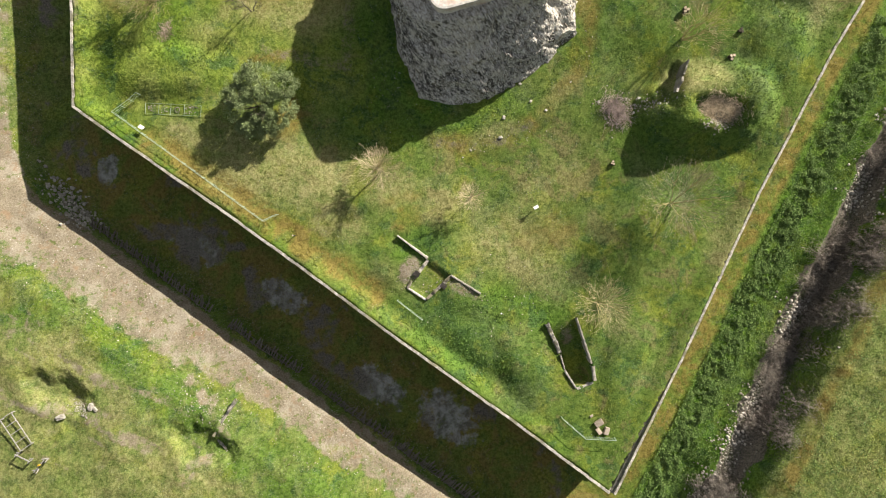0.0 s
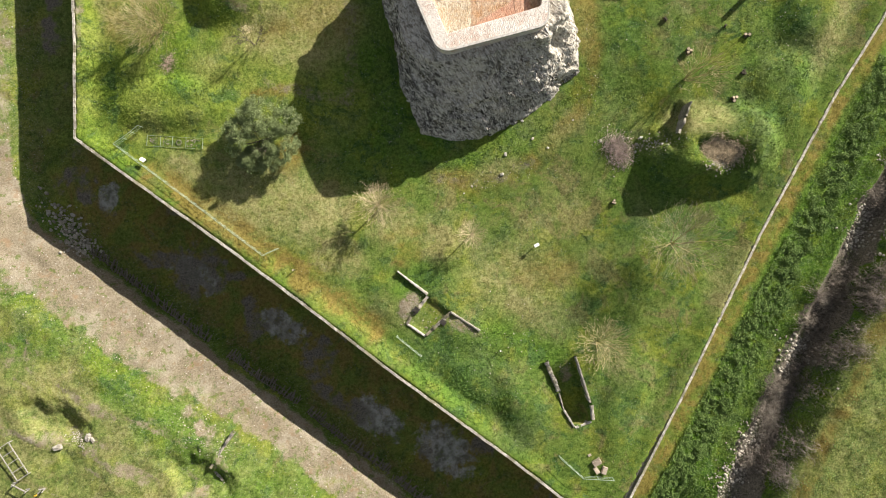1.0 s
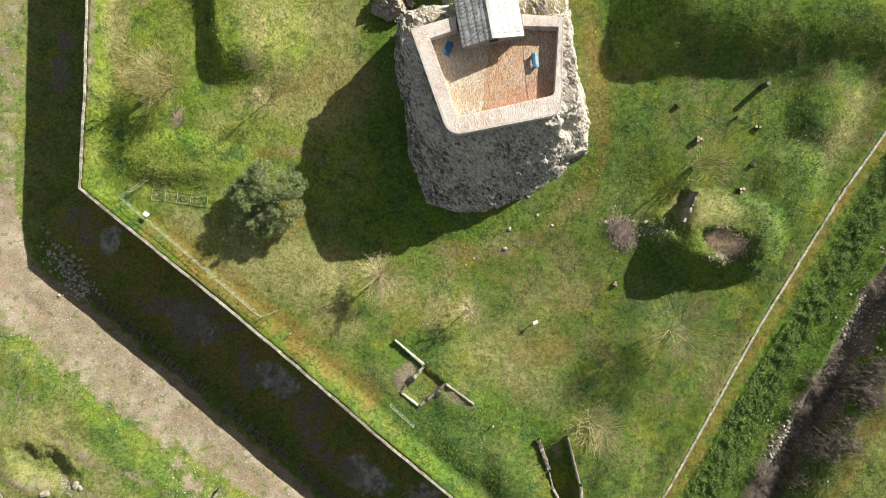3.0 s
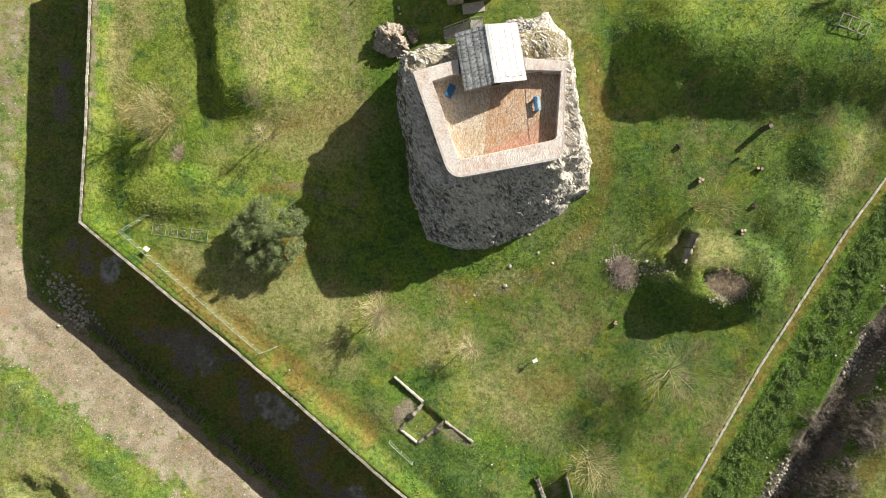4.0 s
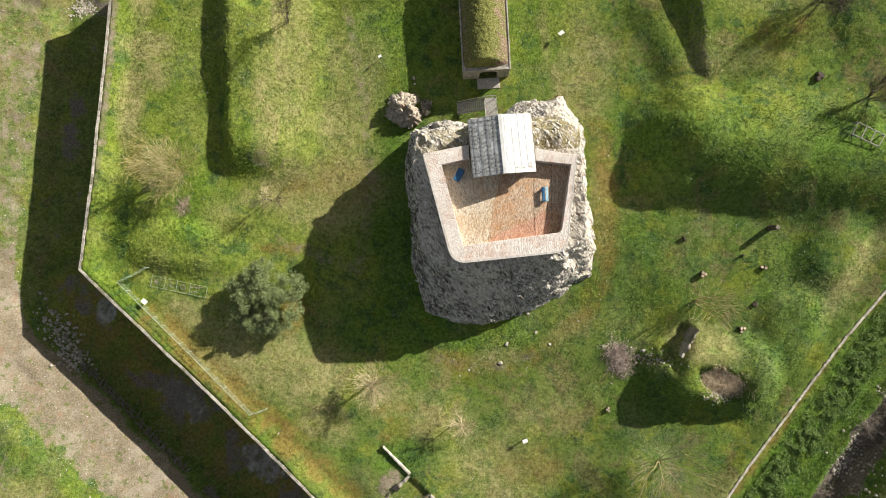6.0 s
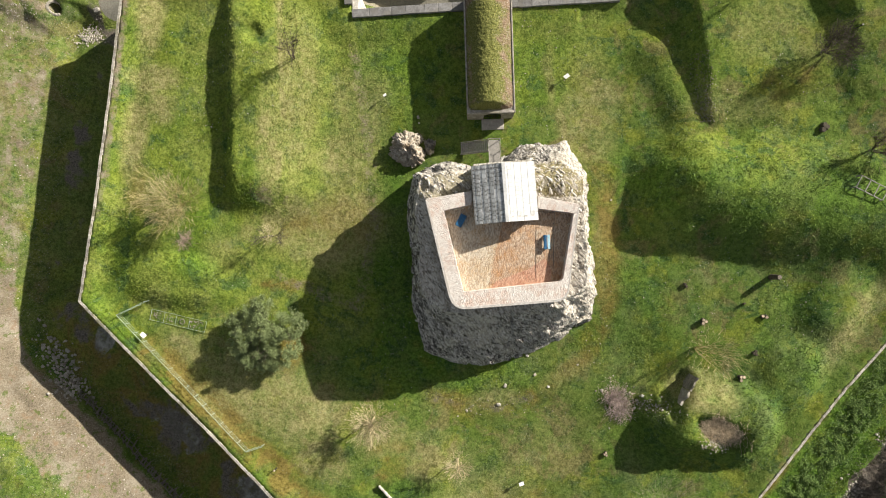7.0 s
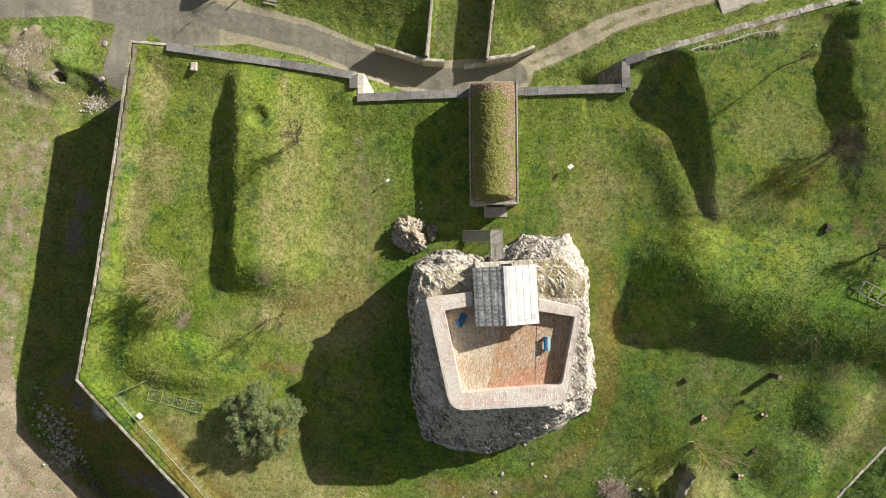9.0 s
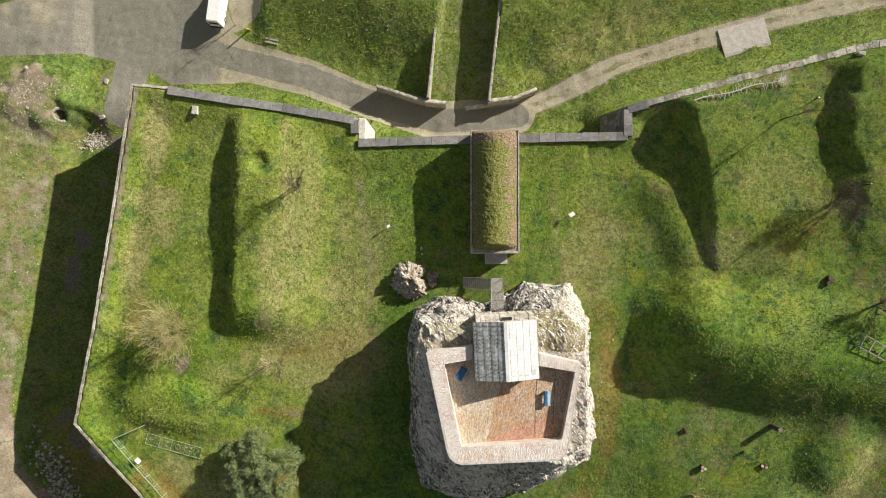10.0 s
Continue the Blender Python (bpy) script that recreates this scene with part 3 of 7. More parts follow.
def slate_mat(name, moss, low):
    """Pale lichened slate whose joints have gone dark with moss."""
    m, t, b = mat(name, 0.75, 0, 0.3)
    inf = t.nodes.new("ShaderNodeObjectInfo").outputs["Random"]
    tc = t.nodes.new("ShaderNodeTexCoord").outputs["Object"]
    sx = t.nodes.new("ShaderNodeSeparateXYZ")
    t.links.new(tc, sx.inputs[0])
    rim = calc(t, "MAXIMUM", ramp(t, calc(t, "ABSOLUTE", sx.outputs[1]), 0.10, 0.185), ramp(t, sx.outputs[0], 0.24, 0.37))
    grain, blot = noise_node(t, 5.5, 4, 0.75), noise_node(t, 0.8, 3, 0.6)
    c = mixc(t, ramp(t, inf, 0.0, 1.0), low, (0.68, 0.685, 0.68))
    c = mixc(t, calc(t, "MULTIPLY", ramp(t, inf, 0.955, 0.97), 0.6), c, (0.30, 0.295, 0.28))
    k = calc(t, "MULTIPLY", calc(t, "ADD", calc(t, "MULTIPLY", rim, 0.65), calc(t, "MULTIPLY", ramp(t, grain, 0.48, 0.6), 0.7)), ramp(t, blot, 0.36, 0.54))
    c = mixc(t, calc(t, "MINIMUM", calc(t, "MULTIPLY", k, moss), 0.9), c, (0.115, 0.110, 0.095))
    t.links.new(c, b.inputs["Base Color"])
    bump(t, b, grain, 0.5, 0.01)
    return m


# west slates carry more moss; their greyer base also paints that slope's shade
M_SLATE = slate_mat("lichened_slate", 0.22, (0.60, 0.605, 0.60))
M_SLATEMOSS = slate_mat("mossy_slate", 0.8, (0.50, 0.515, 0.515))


def plain(name, colour, rough=0.6, metal=0.0, vary=0.25, scale=6.0):
    m, t, b = mat(name, rough, metal, 0.35)
    n = noise_node(t, scale, 4, 0.65)
    t.links.new(mixc(t, ramp(t, n, 0.3, 0.7), tuple(v * (1 - vary) for v in colour), tuple(min(0.9, v * (1 + vary)) for v in colour)), b.inputs["Base Color"])
    bump(t, b, n, 0.2, 0.01)
    return m


M_TIMBER = plain("weathered_timber", (0.30, 0.285, 0.26), 0.85, 0, 0.45, 9)
M_OLDWOOD = plain("rotten_stakes", (0.19, 0.165, 0.135), 0.95, 0, 0.5, 7)
M_BARK = plain("pale_bark", (0.50, 0.42, 0.32), 0.9, 0, 0.35, 8)
M_BARKG = plain("greenish_bark", (0.36, 0.31, 0.14), 0.9, 0, 0.35, 8)
M_BARKD = plain("dark_bark", (0.085, 0.07, 0.052), 0.9, 0, 0.4, 8)
M_CUT = plain("cut_wood", (0.50, 0.40, 0.29), 0.8, 0, 0.2, 12)
M_STEEL = plain("galvanised_steel", (0.50, 0.52, 0.49), 0.45, 0.6, 0.15, 6)
M_GREENPAINT = plain("pale_green_paint", (0.33, 0.42, 0.33), 0.55, 0.1, 0.15, 5)
M_WHITE = plain("white_panel", (0.78, 0.78, 0.76), 0.5, 0, 0.05, 4)
M_BLUE = plain("blue_paint", (0.035, 0.13, 0.26), 0.45, 0, 0.25, 5)
M_BLUELIGHT = plain("light_blue_paint", (0.36, 0.56, 0.66), 0.45, 0, 0.12, 5)
M_IRON = plain("dark_iron", (0.035, 0.035, 0.035), 0.6, 0.4, 0.3, 9)
M_YELLOW = plain("yellow_paint", (0.55, 0.36, 0.03), 0.5, 0, 0.2, 5)
M_RUBBER = plain("rubber", (0.025, 0.025, 0.025), 0.8, 0, 0.2, 5)
M_DEADGRASS = plain("dead_stalks", (0.50, 0.41, 0.29), 0.95, 0, 0.45, 3)
M_TWIG = plain("bramble_twigs", (0.27, 0.235, 0.20), 0.95, 0, 0.55, 1.5)
M_GLASS, tr, b = mat("dark_glass", 0.05, 0, 0.5)
b.inputs["Base Color"].default_value = (0.02, 0.025, 0.03, 1)
M_LEAF, tr, b = mat("tree_leaves", 0.7, 0, 0.3)
isl = tr.nodes.new("ShaderNodeNewGeometry").outputs["Random Per Island"]
tr.links.new(mixc(tr, isl, (0.125, 0.168, 0.058), (0.285, 0.34, 0.155)), b.inputs["Base Color"])


# ---- mesh helpers ----
def mesh_np(name, verts, faces, material=None, shade=False):
    """A mesh from numpy arrays: verts (n, 3), faces (m, 3 or 4)."""
    me = bpy.data.meshes.new(name)
    verts, faces = np.asarray(verts, np.float32), np.asarray(faces, np.int32)
    m, k = faces.shape
    me.vertices.add(len(verts))
    me.vertices.foreach_set("co", verts.ravel())
    me.loops.add(m * k)
    me.loops.foreach_set("vertex_index", faces.ravel())
    me.polygons.add(m)
    me.polygons.foreach_set("loop_start", np.arange(0, m * k, k, dtype=np.int32))
    me.polygons.foreach_set("loop_total", np.full(m, k, np.int32))
    me.update(calc_edges=True)
    if shade:
        me.polygons.foreach_set("use_smooth", np.ones(m, bool))
    if material:
        me.materials.append(material)
    return me


def part(name, bm, material, parent=None, label=""):
    """Links a bmesh or a mesh as one mesh object under a thing or a part."""
    if isinstance(bm, bmesh.types.BMesh):
        me = bpy.data.meshes.new(name)
        bm.to_mesh(me)
        bm.free()
    else:
        me = bm
    if material and not me.materials:
        me.materials.append(material)
    ob = new(name, me)
    if parent:
        ob.parent = parent
    return tagged(ob, label) if label else ob


def thing(name, label, category, x=0, y=0, z=0, turn=0, group="", kind=""):
    e = new(name)
    e.matrix_basis = pose(x, y, z, 0, 0, turn)
    return tagged(e, label, category, group, kind)


def block(bm, x0, x1, y0, y1, z0, z1, bevel=0.0, m=None):
    r = bmesh.ops.create_cube(bm, size=1)
    for v in r["verts"]:
        v.co = Vector(((x0 + x1) / 2 + v.co.x * (x1 - x0), (y0 + y1) / 2 + v.co.y * (y1 - y0), (z0 + z1) / 2 + v.co.z * (z1 - z0)))
    vs = r["verts"]
    if bevel:
        es = list({e for v in vs for e in v.link_edges})
        o = bmesh.ops.bevel(bm, geom=es, offset=bevel, segments=1, affect="EDGES")
        vs = list({v for f in o["faces"] for v in f.verts} | {v for v in vs if v.is_valid})
    if m is not None:
        bmesh.ops.transform(bm, matrix=m, verts=[v for v in vs if v.is_valid])
    return bm


def boxed(*a, bevel=0.0, m=None):
    return block(bmesh.new(), *a, bevel=bevel, m=m)


def rod(bm, a, b, r0, r1=None, sides=6):
    a, b = Vector(a), Vector(b)
    q = (b - a).to_track_quat("Z", "Y").to_matrix().to_4x4()
    bmesh.ops.create_cone(bm, cap_ends=True, segments=sides, radius1=r0, radius2=r0 if r1 is None else r1, depth=(b - a).length, matrix=Matrix.Translation((a + b) / 2) @ q)
    return bm


def stone_mesh(name, size, seed, material, sub=2, rough=0.28):
    rng = random.Random(seed)
    bm = bmesh.new()
    bmesh.ops.create_icosphere(bm, subdivisions=sub, radius=0.5)
    off = Vector((rng.random() * 50, rng.random() * 50, rng.random() * 50))
    for v in bm.verts:
        p = v.co.normalized()
        # squared-off lump
        s = max(abs(p.x), abs(p.y), abs(p.z))
        n = noise.noise(p * 1.7 + off) + 0.4 * noise.noise(p * 4 + off)
        p = p.lerp(p / s * 0.8, 0.55) * (0.5 + rough * n * 0.6)
        v.co = Vector((p.x * size[0] * 1.2, p.y * size[1] * 1.2, p.z * size[2] * 1.2))
    me = bpy.data.meshes.new(name)
    bm.to_mesh(me)
    bm.free()
    me.materials.append(material)
    return me


def tubes(paths, sides=4):
    """One mesh of tapered tubes; paths: lists of (x, y, z, radius)."""
    vs, fs, n = [], [], 0
    ang = np.arange(sides) * 2 * math.pi / sides
    for p in paths:
        p = np.asarray(p, float)
        k = len(p)
        d = np.gradient(p[:, :3], axis=0)
        d /= np.linalg.norm(d, axis=1)[:, None] + 1e-9
        up = np.where(np.abs(d[:, 2:3]) > 0.9, np.array([[1.0, 0, 0]]), np.array([[0, 0, 1.0]]))
        s = np.cross(d, up)
        s /= np.linalg.norm(s, axis=1)[:, None] + 1e-9
        t = np.cross(d, s)
        ring = p[:, None, :3] + p[:, None, 3:4] * (np.cos(ang)[None, :, None] * s[:, None] + np.sin(ang)[None, :, None] * t[:, None])
        vs.append(ring.reshape(-1, 3))
        i = np.arange(k - 1)[:, None] * sides + np.arange(sides)[None]
        j = np.arange(k - 1)[:, None] * sides + (np.arange(sides)[None] + 1) % sides
        fs.append((np.stack([i, j, j + sides, i + sides], -1) + n).reshape(-1, 4))
        n += k * sides
    return np.concatenate(vs), np.concatenate(fs)


# ---- the ground: one sheet to the horizon ----
def axis(lo, hi, step):
    inner = np.arange(lo, hi + step / 2, step)
    out = np.array([1.0, 2.5, 5, 9, 15, 25, 40, 70, 120, 220, 400, 700, 1100, 1500])
    return np.concatenate([(lo - out)[::-1], inner, hi + out])


GX, GY = axis(-72, 60, 0.27), axis(-74, 56, 0.27)
X, Y = np.meshgrid(GX, GY)
XF, YF = X.ravel(), Y.ravel()
Z = ground_height(XF, YF)
SD, _ = seg_dist(XF, YF, FORT, True)
INS = inside(XF, YF, FORT)
nx, ny = len(GX), len(GY)
ii = (np.arange(ny - 1)[:, None] * nx + np.arange(nx - 1)[None]).ravel()
me = mesh_np("ground", np.stack([XF, YF, Z], -1), np.stack([ii, ii + 1, ii + nx + 1, ii + nx], -1), M_GROUND, True)
ground = tagged(new("ground", me), "patchy spring grass, bare earth and road around a ruined fort", "ground", kind="structure")


def grid_at(values, x, y):
    """Values of the ground sheet's grid, bilinear."""
    v = values.reshape(ny, nx)
    fx, fy = np.interp(x, GX, np.arange(nx)), np.interp(y, GY, np.arange(ny))
    i0, j0 = np.clip(fx.astype(int), 0, nx - 2), np.clip(fy.astype(int), 0, ny - 2)
    u, w = fx - i0, fy - j0
    return (v[j0, i0] * (1 - u) + v[j0, i0 + 1] * u) * (1 - w) + (v[j0 + 1, i0] * (1 - u) + v[j0 + 1, i0 + 1] * u) * w


def on_ground(x, y):
    return grid_at(Z, np.asarray(x, float), np.asarray(y, float))


def gz(x, y):
    return float(on_ground(np.array([x]), np.array([y]))[0])


def marks(x, y, ins):
    """What grows or lies where: dry grass, lush grass, brown moss, bare earth, road, mud, stones."""
    n = fbm(x / 4, y / 4, seed=31) - 0.5
    dw, _ = seg_dist(x, y, [(-40.0, 60.0)] + WEST[::-1] + SOUTH_WEST[-2::-1])
    de, _ = seg_dist(x, y, EAST)
    dn, _ = seg_dist(x, y, NORTH)
    out = ~ins
    north = out & (y > 28) & (dn < 40) & (x > -48)
    east = out & (de < dw) & ~north
    west = out & ~east & ~north
    dry = np.zeros_like(x)
    for bx, by, r, r2, turn, s in ((-24, -19, 9, 6, -35, 0.75), (-19, -22, 6, 5, 0, 0.7), (-15, 0, 7, 6, 30, 0.9), (-14, 9, 4, 6, 0, 0.65), (-9.5, -25, 4, 3, 0, 0.6), (-17, -27, 5, 3, -40, 0.6), (-19.5, 16, 3.5, 12, 0, 0.5), (-22.6, 10, 1.8, 9, 0, 0.7),
                                   (-39.3, 12, 1.9, 7, -8, 1.0), (-37, 18.5, 3.8, 2.2, 0, 1.0), (-37.3, 26, 1.9, 6, -6, 0.95), (-38, 5, 2.5, 3, 0, 0.5), (-11, 14, 3, 8, 0, 0.5), (15.5, 14, 4, 8, 0, 0.5),
                                   (16.5, -2, 1.6, 8, 0, 0.45), (2, -20.5, 7, 1.6, 8, 0.5), (12, -17, 5, 1.5, 40, 0.4), (4, -34, 9, 6, -30, 0.55), (-3, -27, 7, 4, -10, 0.5), (10, -26, 7, 5, 20, 0.35),
                                   (27.5, -18.5, 4.5, 3.0, -20, 0.85), (31, 14, 6, 3, 0, 0.5), (36, 22, 7, 5, 0, 0.35), (28, -38, 3, 6, -30, 0.5), (-12, -35, 4, 2.5, -40, 0.45), (14, -44, 2.5, 5, 20, 0.45),
                                   (-33, -14, 4, 2, -40, 0.7), (45, -10, 2, 10, -35, 0.55), (-30, -16, 3, 2.5, 0, 0.5), (-29, -2, 3, 3, 0, 0.35), (-27, -11, 3, 1.5, 0, 0.35)):
        dry = np.maximum(dry, s * blob(x, y, bx, by, r * 1.15, r2 * 1.15, turn))
    for bx, by, r, r2, turn, s in ((-27.5, -20.5, 5.5, 4, -40, 0.85), (-18, -22.5, 6.5, 2.6, -8, 0.8), (-20, 0.5, 6.5, 3.6, 10, 0.75), (-11.5, 1, 3.5, 3, 0, 0.7), (-26, 0, 3, 1.6, 0, 0.5), (-36.5, 15.2, 3.2, 2.4, 0, 0.8),
                                   (-13, 15.5, 3, 5, 0, 0.55), (-31, -12.5, 3, 1.6, -10, 0.55), (1.0, -33.5, 1.6, 5, 35, 0.6), (-7, -26.5, 2.5, 1.6, -20, 0.6), (13, 12, 2, 6, 0, 0.5), (10.5, 18.5, 1.0, 5, 0, 0.55)):
        dry = np.maximum(dry, s * blob(x + 3 * n, y - 3 * n, bx, by, r * 1.1, r2 * 1.1, turn))
    dry = np.where(ins, dry + 0.02 + 0.7 * n + 0.07 * smooth(-8, -16, x) * smooth(-14, -6, y), 0)
    dry = np.where(west, 0.5 * smooth(22, 29, dw + 8 * n) + 0.25 * smooth(-20, 0, y) + 0.8 * n, dry)
    dry = np.where(east, 0.02 + 0.5 * n + 0.42 * smooth(16.5, 18.5, de), dry)
    dry = np.where(north, 0.25 + 0.5 * n + 0.35 * blob(x, y, 18, 42, 14, 5, 25), dry)
    lush = np.zeros_like(x)
    for bx, by, r, r2, turn, s in ((-8.0, -3, 3.2, 14, 0, 1.0), (-6, -14, 8, 7, 0, 0.95), (4, -18, 10, 3, 10, 0.8), (-33, 12, 3, 14, 0, 0.95), (-36, -4, 9, 4, 0, 0.8), (-7, 20, 6, 9, 0, 0.9), (9, 20, 5, 8, 0, 0.7), (24, 6, 7, 5, 0, 0.8), (38, 4, 14, 5, 0, 0.7),
                                   (18, -10, 8, 9, 0, 0.6), (-5, -44, 8, 4, -40, 0.9), (-8, -32, 4, 3, 0, 0.8), (0, -41, 6, 4, 0, 0.8), (6, -43, 3, 2, 0, 0.9), (2, -28, 4, 3, 0, 0.4), (33, -21, 4, 7, 0, 0.7),
                                   (-32, 0, 3, 12, 0, 0.9), (37, -12, 6, 8, 0, 0.6), (22, -24, 6, 5, 0, 0.5), (-24, -30, 5, 2, -45, 0.5)):
        lush = np.maximum(lush, s * blob(x, y, bx, by, r * 1.2, r2 * 1.2, turn))
    fresh = 0.9 * smooth(-8, -15, x) * smooth(-16, -6, y)
    for bx, by, r, r2, turn, s in ((4, 21, 20, 9, 0, 0.55), (34, 20, 12, 12, 0, 0.45), (31, 9, 9, 3, -8, 0.7), (-34, -5, 9, 6, 0, 0.8), (-26, -20, 6, 4, -40, 0.5)):
        fresh = np.maximum(fresh, s * blob(x + 4 * n, y - 4 * n, bx, by, r * 1.2, r2 * 1.2, turn))
    fresh = np.where(ins, fresh * (1 + 2.2 * n), np.where(north, 0.35 + n, 0))
    deep = np.zeros_like(x)
    # dense sward; the blobs south of the eastern mound paint its slope shade
    for bx, by, r, r2, turn, s in ((-4, -43, 10, 5, -40, 0.8), (10, -36, 9, 6, 20, 0.6), (14, -46, 5, 8, 0, 0.6), (22, -29, 7, 5, 0, 0.7), (33, -19, 4, 7, 0, 0.7), (24, -8, 8, 4, 0, 0.5), (36, -4, 12, 4, -8, 0.6), (40, -13, 5, 6, 0, 0.6), (18, -13, 3, 8, 0, 0.4), (2, -49, 4, 6, 0, 0.7), (-7, -31, 4, 3, 0, 0.6), (0, -29, 3, 2, 0, 0.6)):
        deep = np.maximum(deep, s * blob(x + 5 * n, y + 5 * n, bx, by, r * 1.2, r2 * 1.2, turn))
    deep = np.where(ins, deep * (1 + 2.0 * n), 0)
    # greener strip inside the south-west wall paints the shade of its falling bank
    strip, _ = seg_dist(x, y, SOUTH_WEST)
    lush = np.maximum(lush, (1.0 - 0.6 * smooth(-27, -34, y)) * (1.0 - smooth(1.2, 2.2, strip)))
    lush = np.where(ins, lush + 0.15 * n + 0.3 * smooth(-8, -14, x) * smooth(-12, -4, y), 0)
    lush = np.where(east, 1.0 - 0.55 * smooth(16.0, 18, de) - 0.1 * (1 - smooth(3.5, 6.5, de)) + n * 0.5, lush)
    lush = np.where(west, 0.5 * smooth(19, 22, dw) * (1 - 0.65 * smooth(25, 31, dw + 10 * n)) * (1 - smooth(-24, -8, y)), lush)
    lush = np.where(north, 0.7 + n, lush)
    lush = np.where(west, np.maximum(lush, 0.9 * np.maximum(blob(x, y, -51.0, 33.0, 4.5, 6.5, 0), blob(x, y, -56, 37, 8, 2.5, 0))), lush)
    moss = np.zeros_like(x)
    fence, _ = seg_dist(x, y, [(-37, -14), (-24, -26.5), (-14, -36.5)])
    moss = np.where(ins, np.maximum(0.95 * (1 - smooth(0.5, 2.2, np.abs(fence - 0.2))), 0.8 * blob(x, y, -20.5, -14.5, 3.2, 2.6)), moss)
    moss = np.where(ins, np.maximum(moss, 0.3 * blob(x, y, -14, 1, 7, 5)), moss)
    for bx, by, r, r2, turn, s in ((-20.3, -13.6, 1.8, 3.0, 0, 1.0), (-21, -6.2, 4.5, 0.9, -4, 0.8), (-19, 0.8, 4, 1.6, 0, 0.5), (-8.5, -25.8, 2.4, 1.3, 0, 0.8), (-9, -28.6, 1.5, 2.2, 20, 0.7), (8.5, -33, 5, 3, 10, 0.4), (16, -6, 1.1, 7, 0, 0.5), (-38.5, 5, 1.6, 4, 0, 0.45), (37, 16, 5, 2.5, 10, 0.4)):
        moss = np.where(ins, np.maximum(moss, s * blob(x + 2.5 * n, y + 2.5 * n, bx, by, r * 1.2, r2 * 1.2, turn)), moss)
    moss = np.where(east, (0.95 + 1.3 * n) * (1 - smooth(4.9, 6.0, de + 1.5 * n)) + 0.7 * (1 - smooth(0.4, 1.2, np.abs(de - 19.3 + 2 * n))), moss)
    moss = np.where(west, 0.95 * (1 - smooth(9, 13, dw)) * (0.75 + 1.2 * n) * (1 - 0.85 * smooth(-16, -4, y) * smooth(3.5, 5.5, dw + 3 * n)), moss)
    lush = np.where(west, np.maximum(lush, 0.6 * (1 - smooth(9, 12, dw)) * smooth(-16, -4, y)), lush)
    earth = np.zeros_like(x)
    de_ = dw + np.interp(x, [-56, -44, -30, -10], [0.0, 0.4, 2.4, 3.2]) + 2.0 * n + 1.6 * (fbm(x / 0.9, y / 0.9, seed=40) - 0.5)
    earth = np.where(west, smooth(13.3, 14.3, dw + 1.2 * n) * (1 - 0.32 * smooth(16.0, 20.0, de_) - 0.68 * smooth(20.2, 21.6, de_)), earth)
    earth = np.where(west, earth * (1 - (0.55 - 0.9 * n) * smooth(-16, 2, y)), earth)
    for bx, by, r, r2, turn, s in ((-37.5, -46.5, 3.5, 2.0, -40, 0.9), (-53, -44.5, 2.6, 1.2, -40, 0.7), (-40, -55.5, 3, 0.9, -45, 0.65), (-60, -33, 4, 1.5, -20, 0.6), (-57, 33, 5, 2.2, 5, 0.85), (-58, 29, 3.5, 4, 0, 0.6), (-62, -24, 4, 3, -20, 0.6)):
        earth = np.maximum(earth, np.where(out, 0.85 * s * blob(x + 9 * n, y + 9 * (fbm(x / 3, y / 3, seed=37) - 0.5), bx, by, r * 1.3, r2 * 1.5, turn), 0))
    gravel = smooth(0.52, 0.66, fbm(x / 2.6 + 0.5 * y, y / 5.0, seed=71)) * smooth(15, 20, dw) * (1 - smooth(36, 44, dw)) * (1 - smooth(-14, 2, y))
    earth = np.where(west, np.maximum(earth, 0.56 * gravel * smooth(22, 25, dw)), earth)
    ditch_grey = np.zeros_like(x)
    for px, py, rx, ry, t_ in HOLLOWS:
        ditch_grey = np.maximum(ditch_grey, np.where(west, blob(x, y, px, py, rx * 1.5, ry * 1.6, t_), 0))
    path, _ = seg_dist(x, y, [(-13.0, 22.0), (-11.6, 14.0), (-10.8, 6.0), (-10.5, 0.0), (-12.5, -9), (-22, -5.5)])
    earth = np.where(ins, np.maximum(earth, 0.47 * (1 - smooth(0.2, 1.6, path))), earth)
    path, _ = seg_dist(x, y, [(-4, -19.5), (2, -21.5), (9, -19.6), (14.5, -15), (17.3, -8), (17.2, 0), (16.2, 7)])
    moss = np.where(ins, np.maximum(moss, 0.55 * (1 - smooth(0.3, 1.9, path + 1.5 * n))), moss)
    mud_arc = 0.5 * (1 - smooth(0.2, 1.7, seg_dist(x, y, [(-4, -19.8), (2, -21.6), (8, -20.0)])[0]))
    nose = 0.5 * blob(x + 2 * n, y, -23.2, 4.2, 4.6, 1.7, -8)
    gravel_w, _ = seg_dist(x, y, WEST)
    earth = np.where(ins, np.maximum(earth, np.maximum(nose, (0.62 + 0.5 * n) * (1 - smooth(0.7, 1.5, gravel_w + 0.8 * n)) * smooth(-4, 8, y))), earth)
    sandy, _ = seg_dist(x, y, [(-21.6, 5), (-21.0, 14), (-21.2, 22), (-21.6, 28)])
    dry = np.where(ins, np.maximum(dry, 1.0 * (1 - smooth(0.1, 1.0, sandy + n))), dry)
    track, _ = seg_dist(x, y, TRACK_NE)
    wheel = np.abs(track - 0.75)
    earth = np.where(out, np.maximum(earth, np.maximum(0.98 * (1 - smooth(0.35, 0.8, wheel)), 0.66 * (1 - smooth(1.0, 2.0, track + n)))), earth)
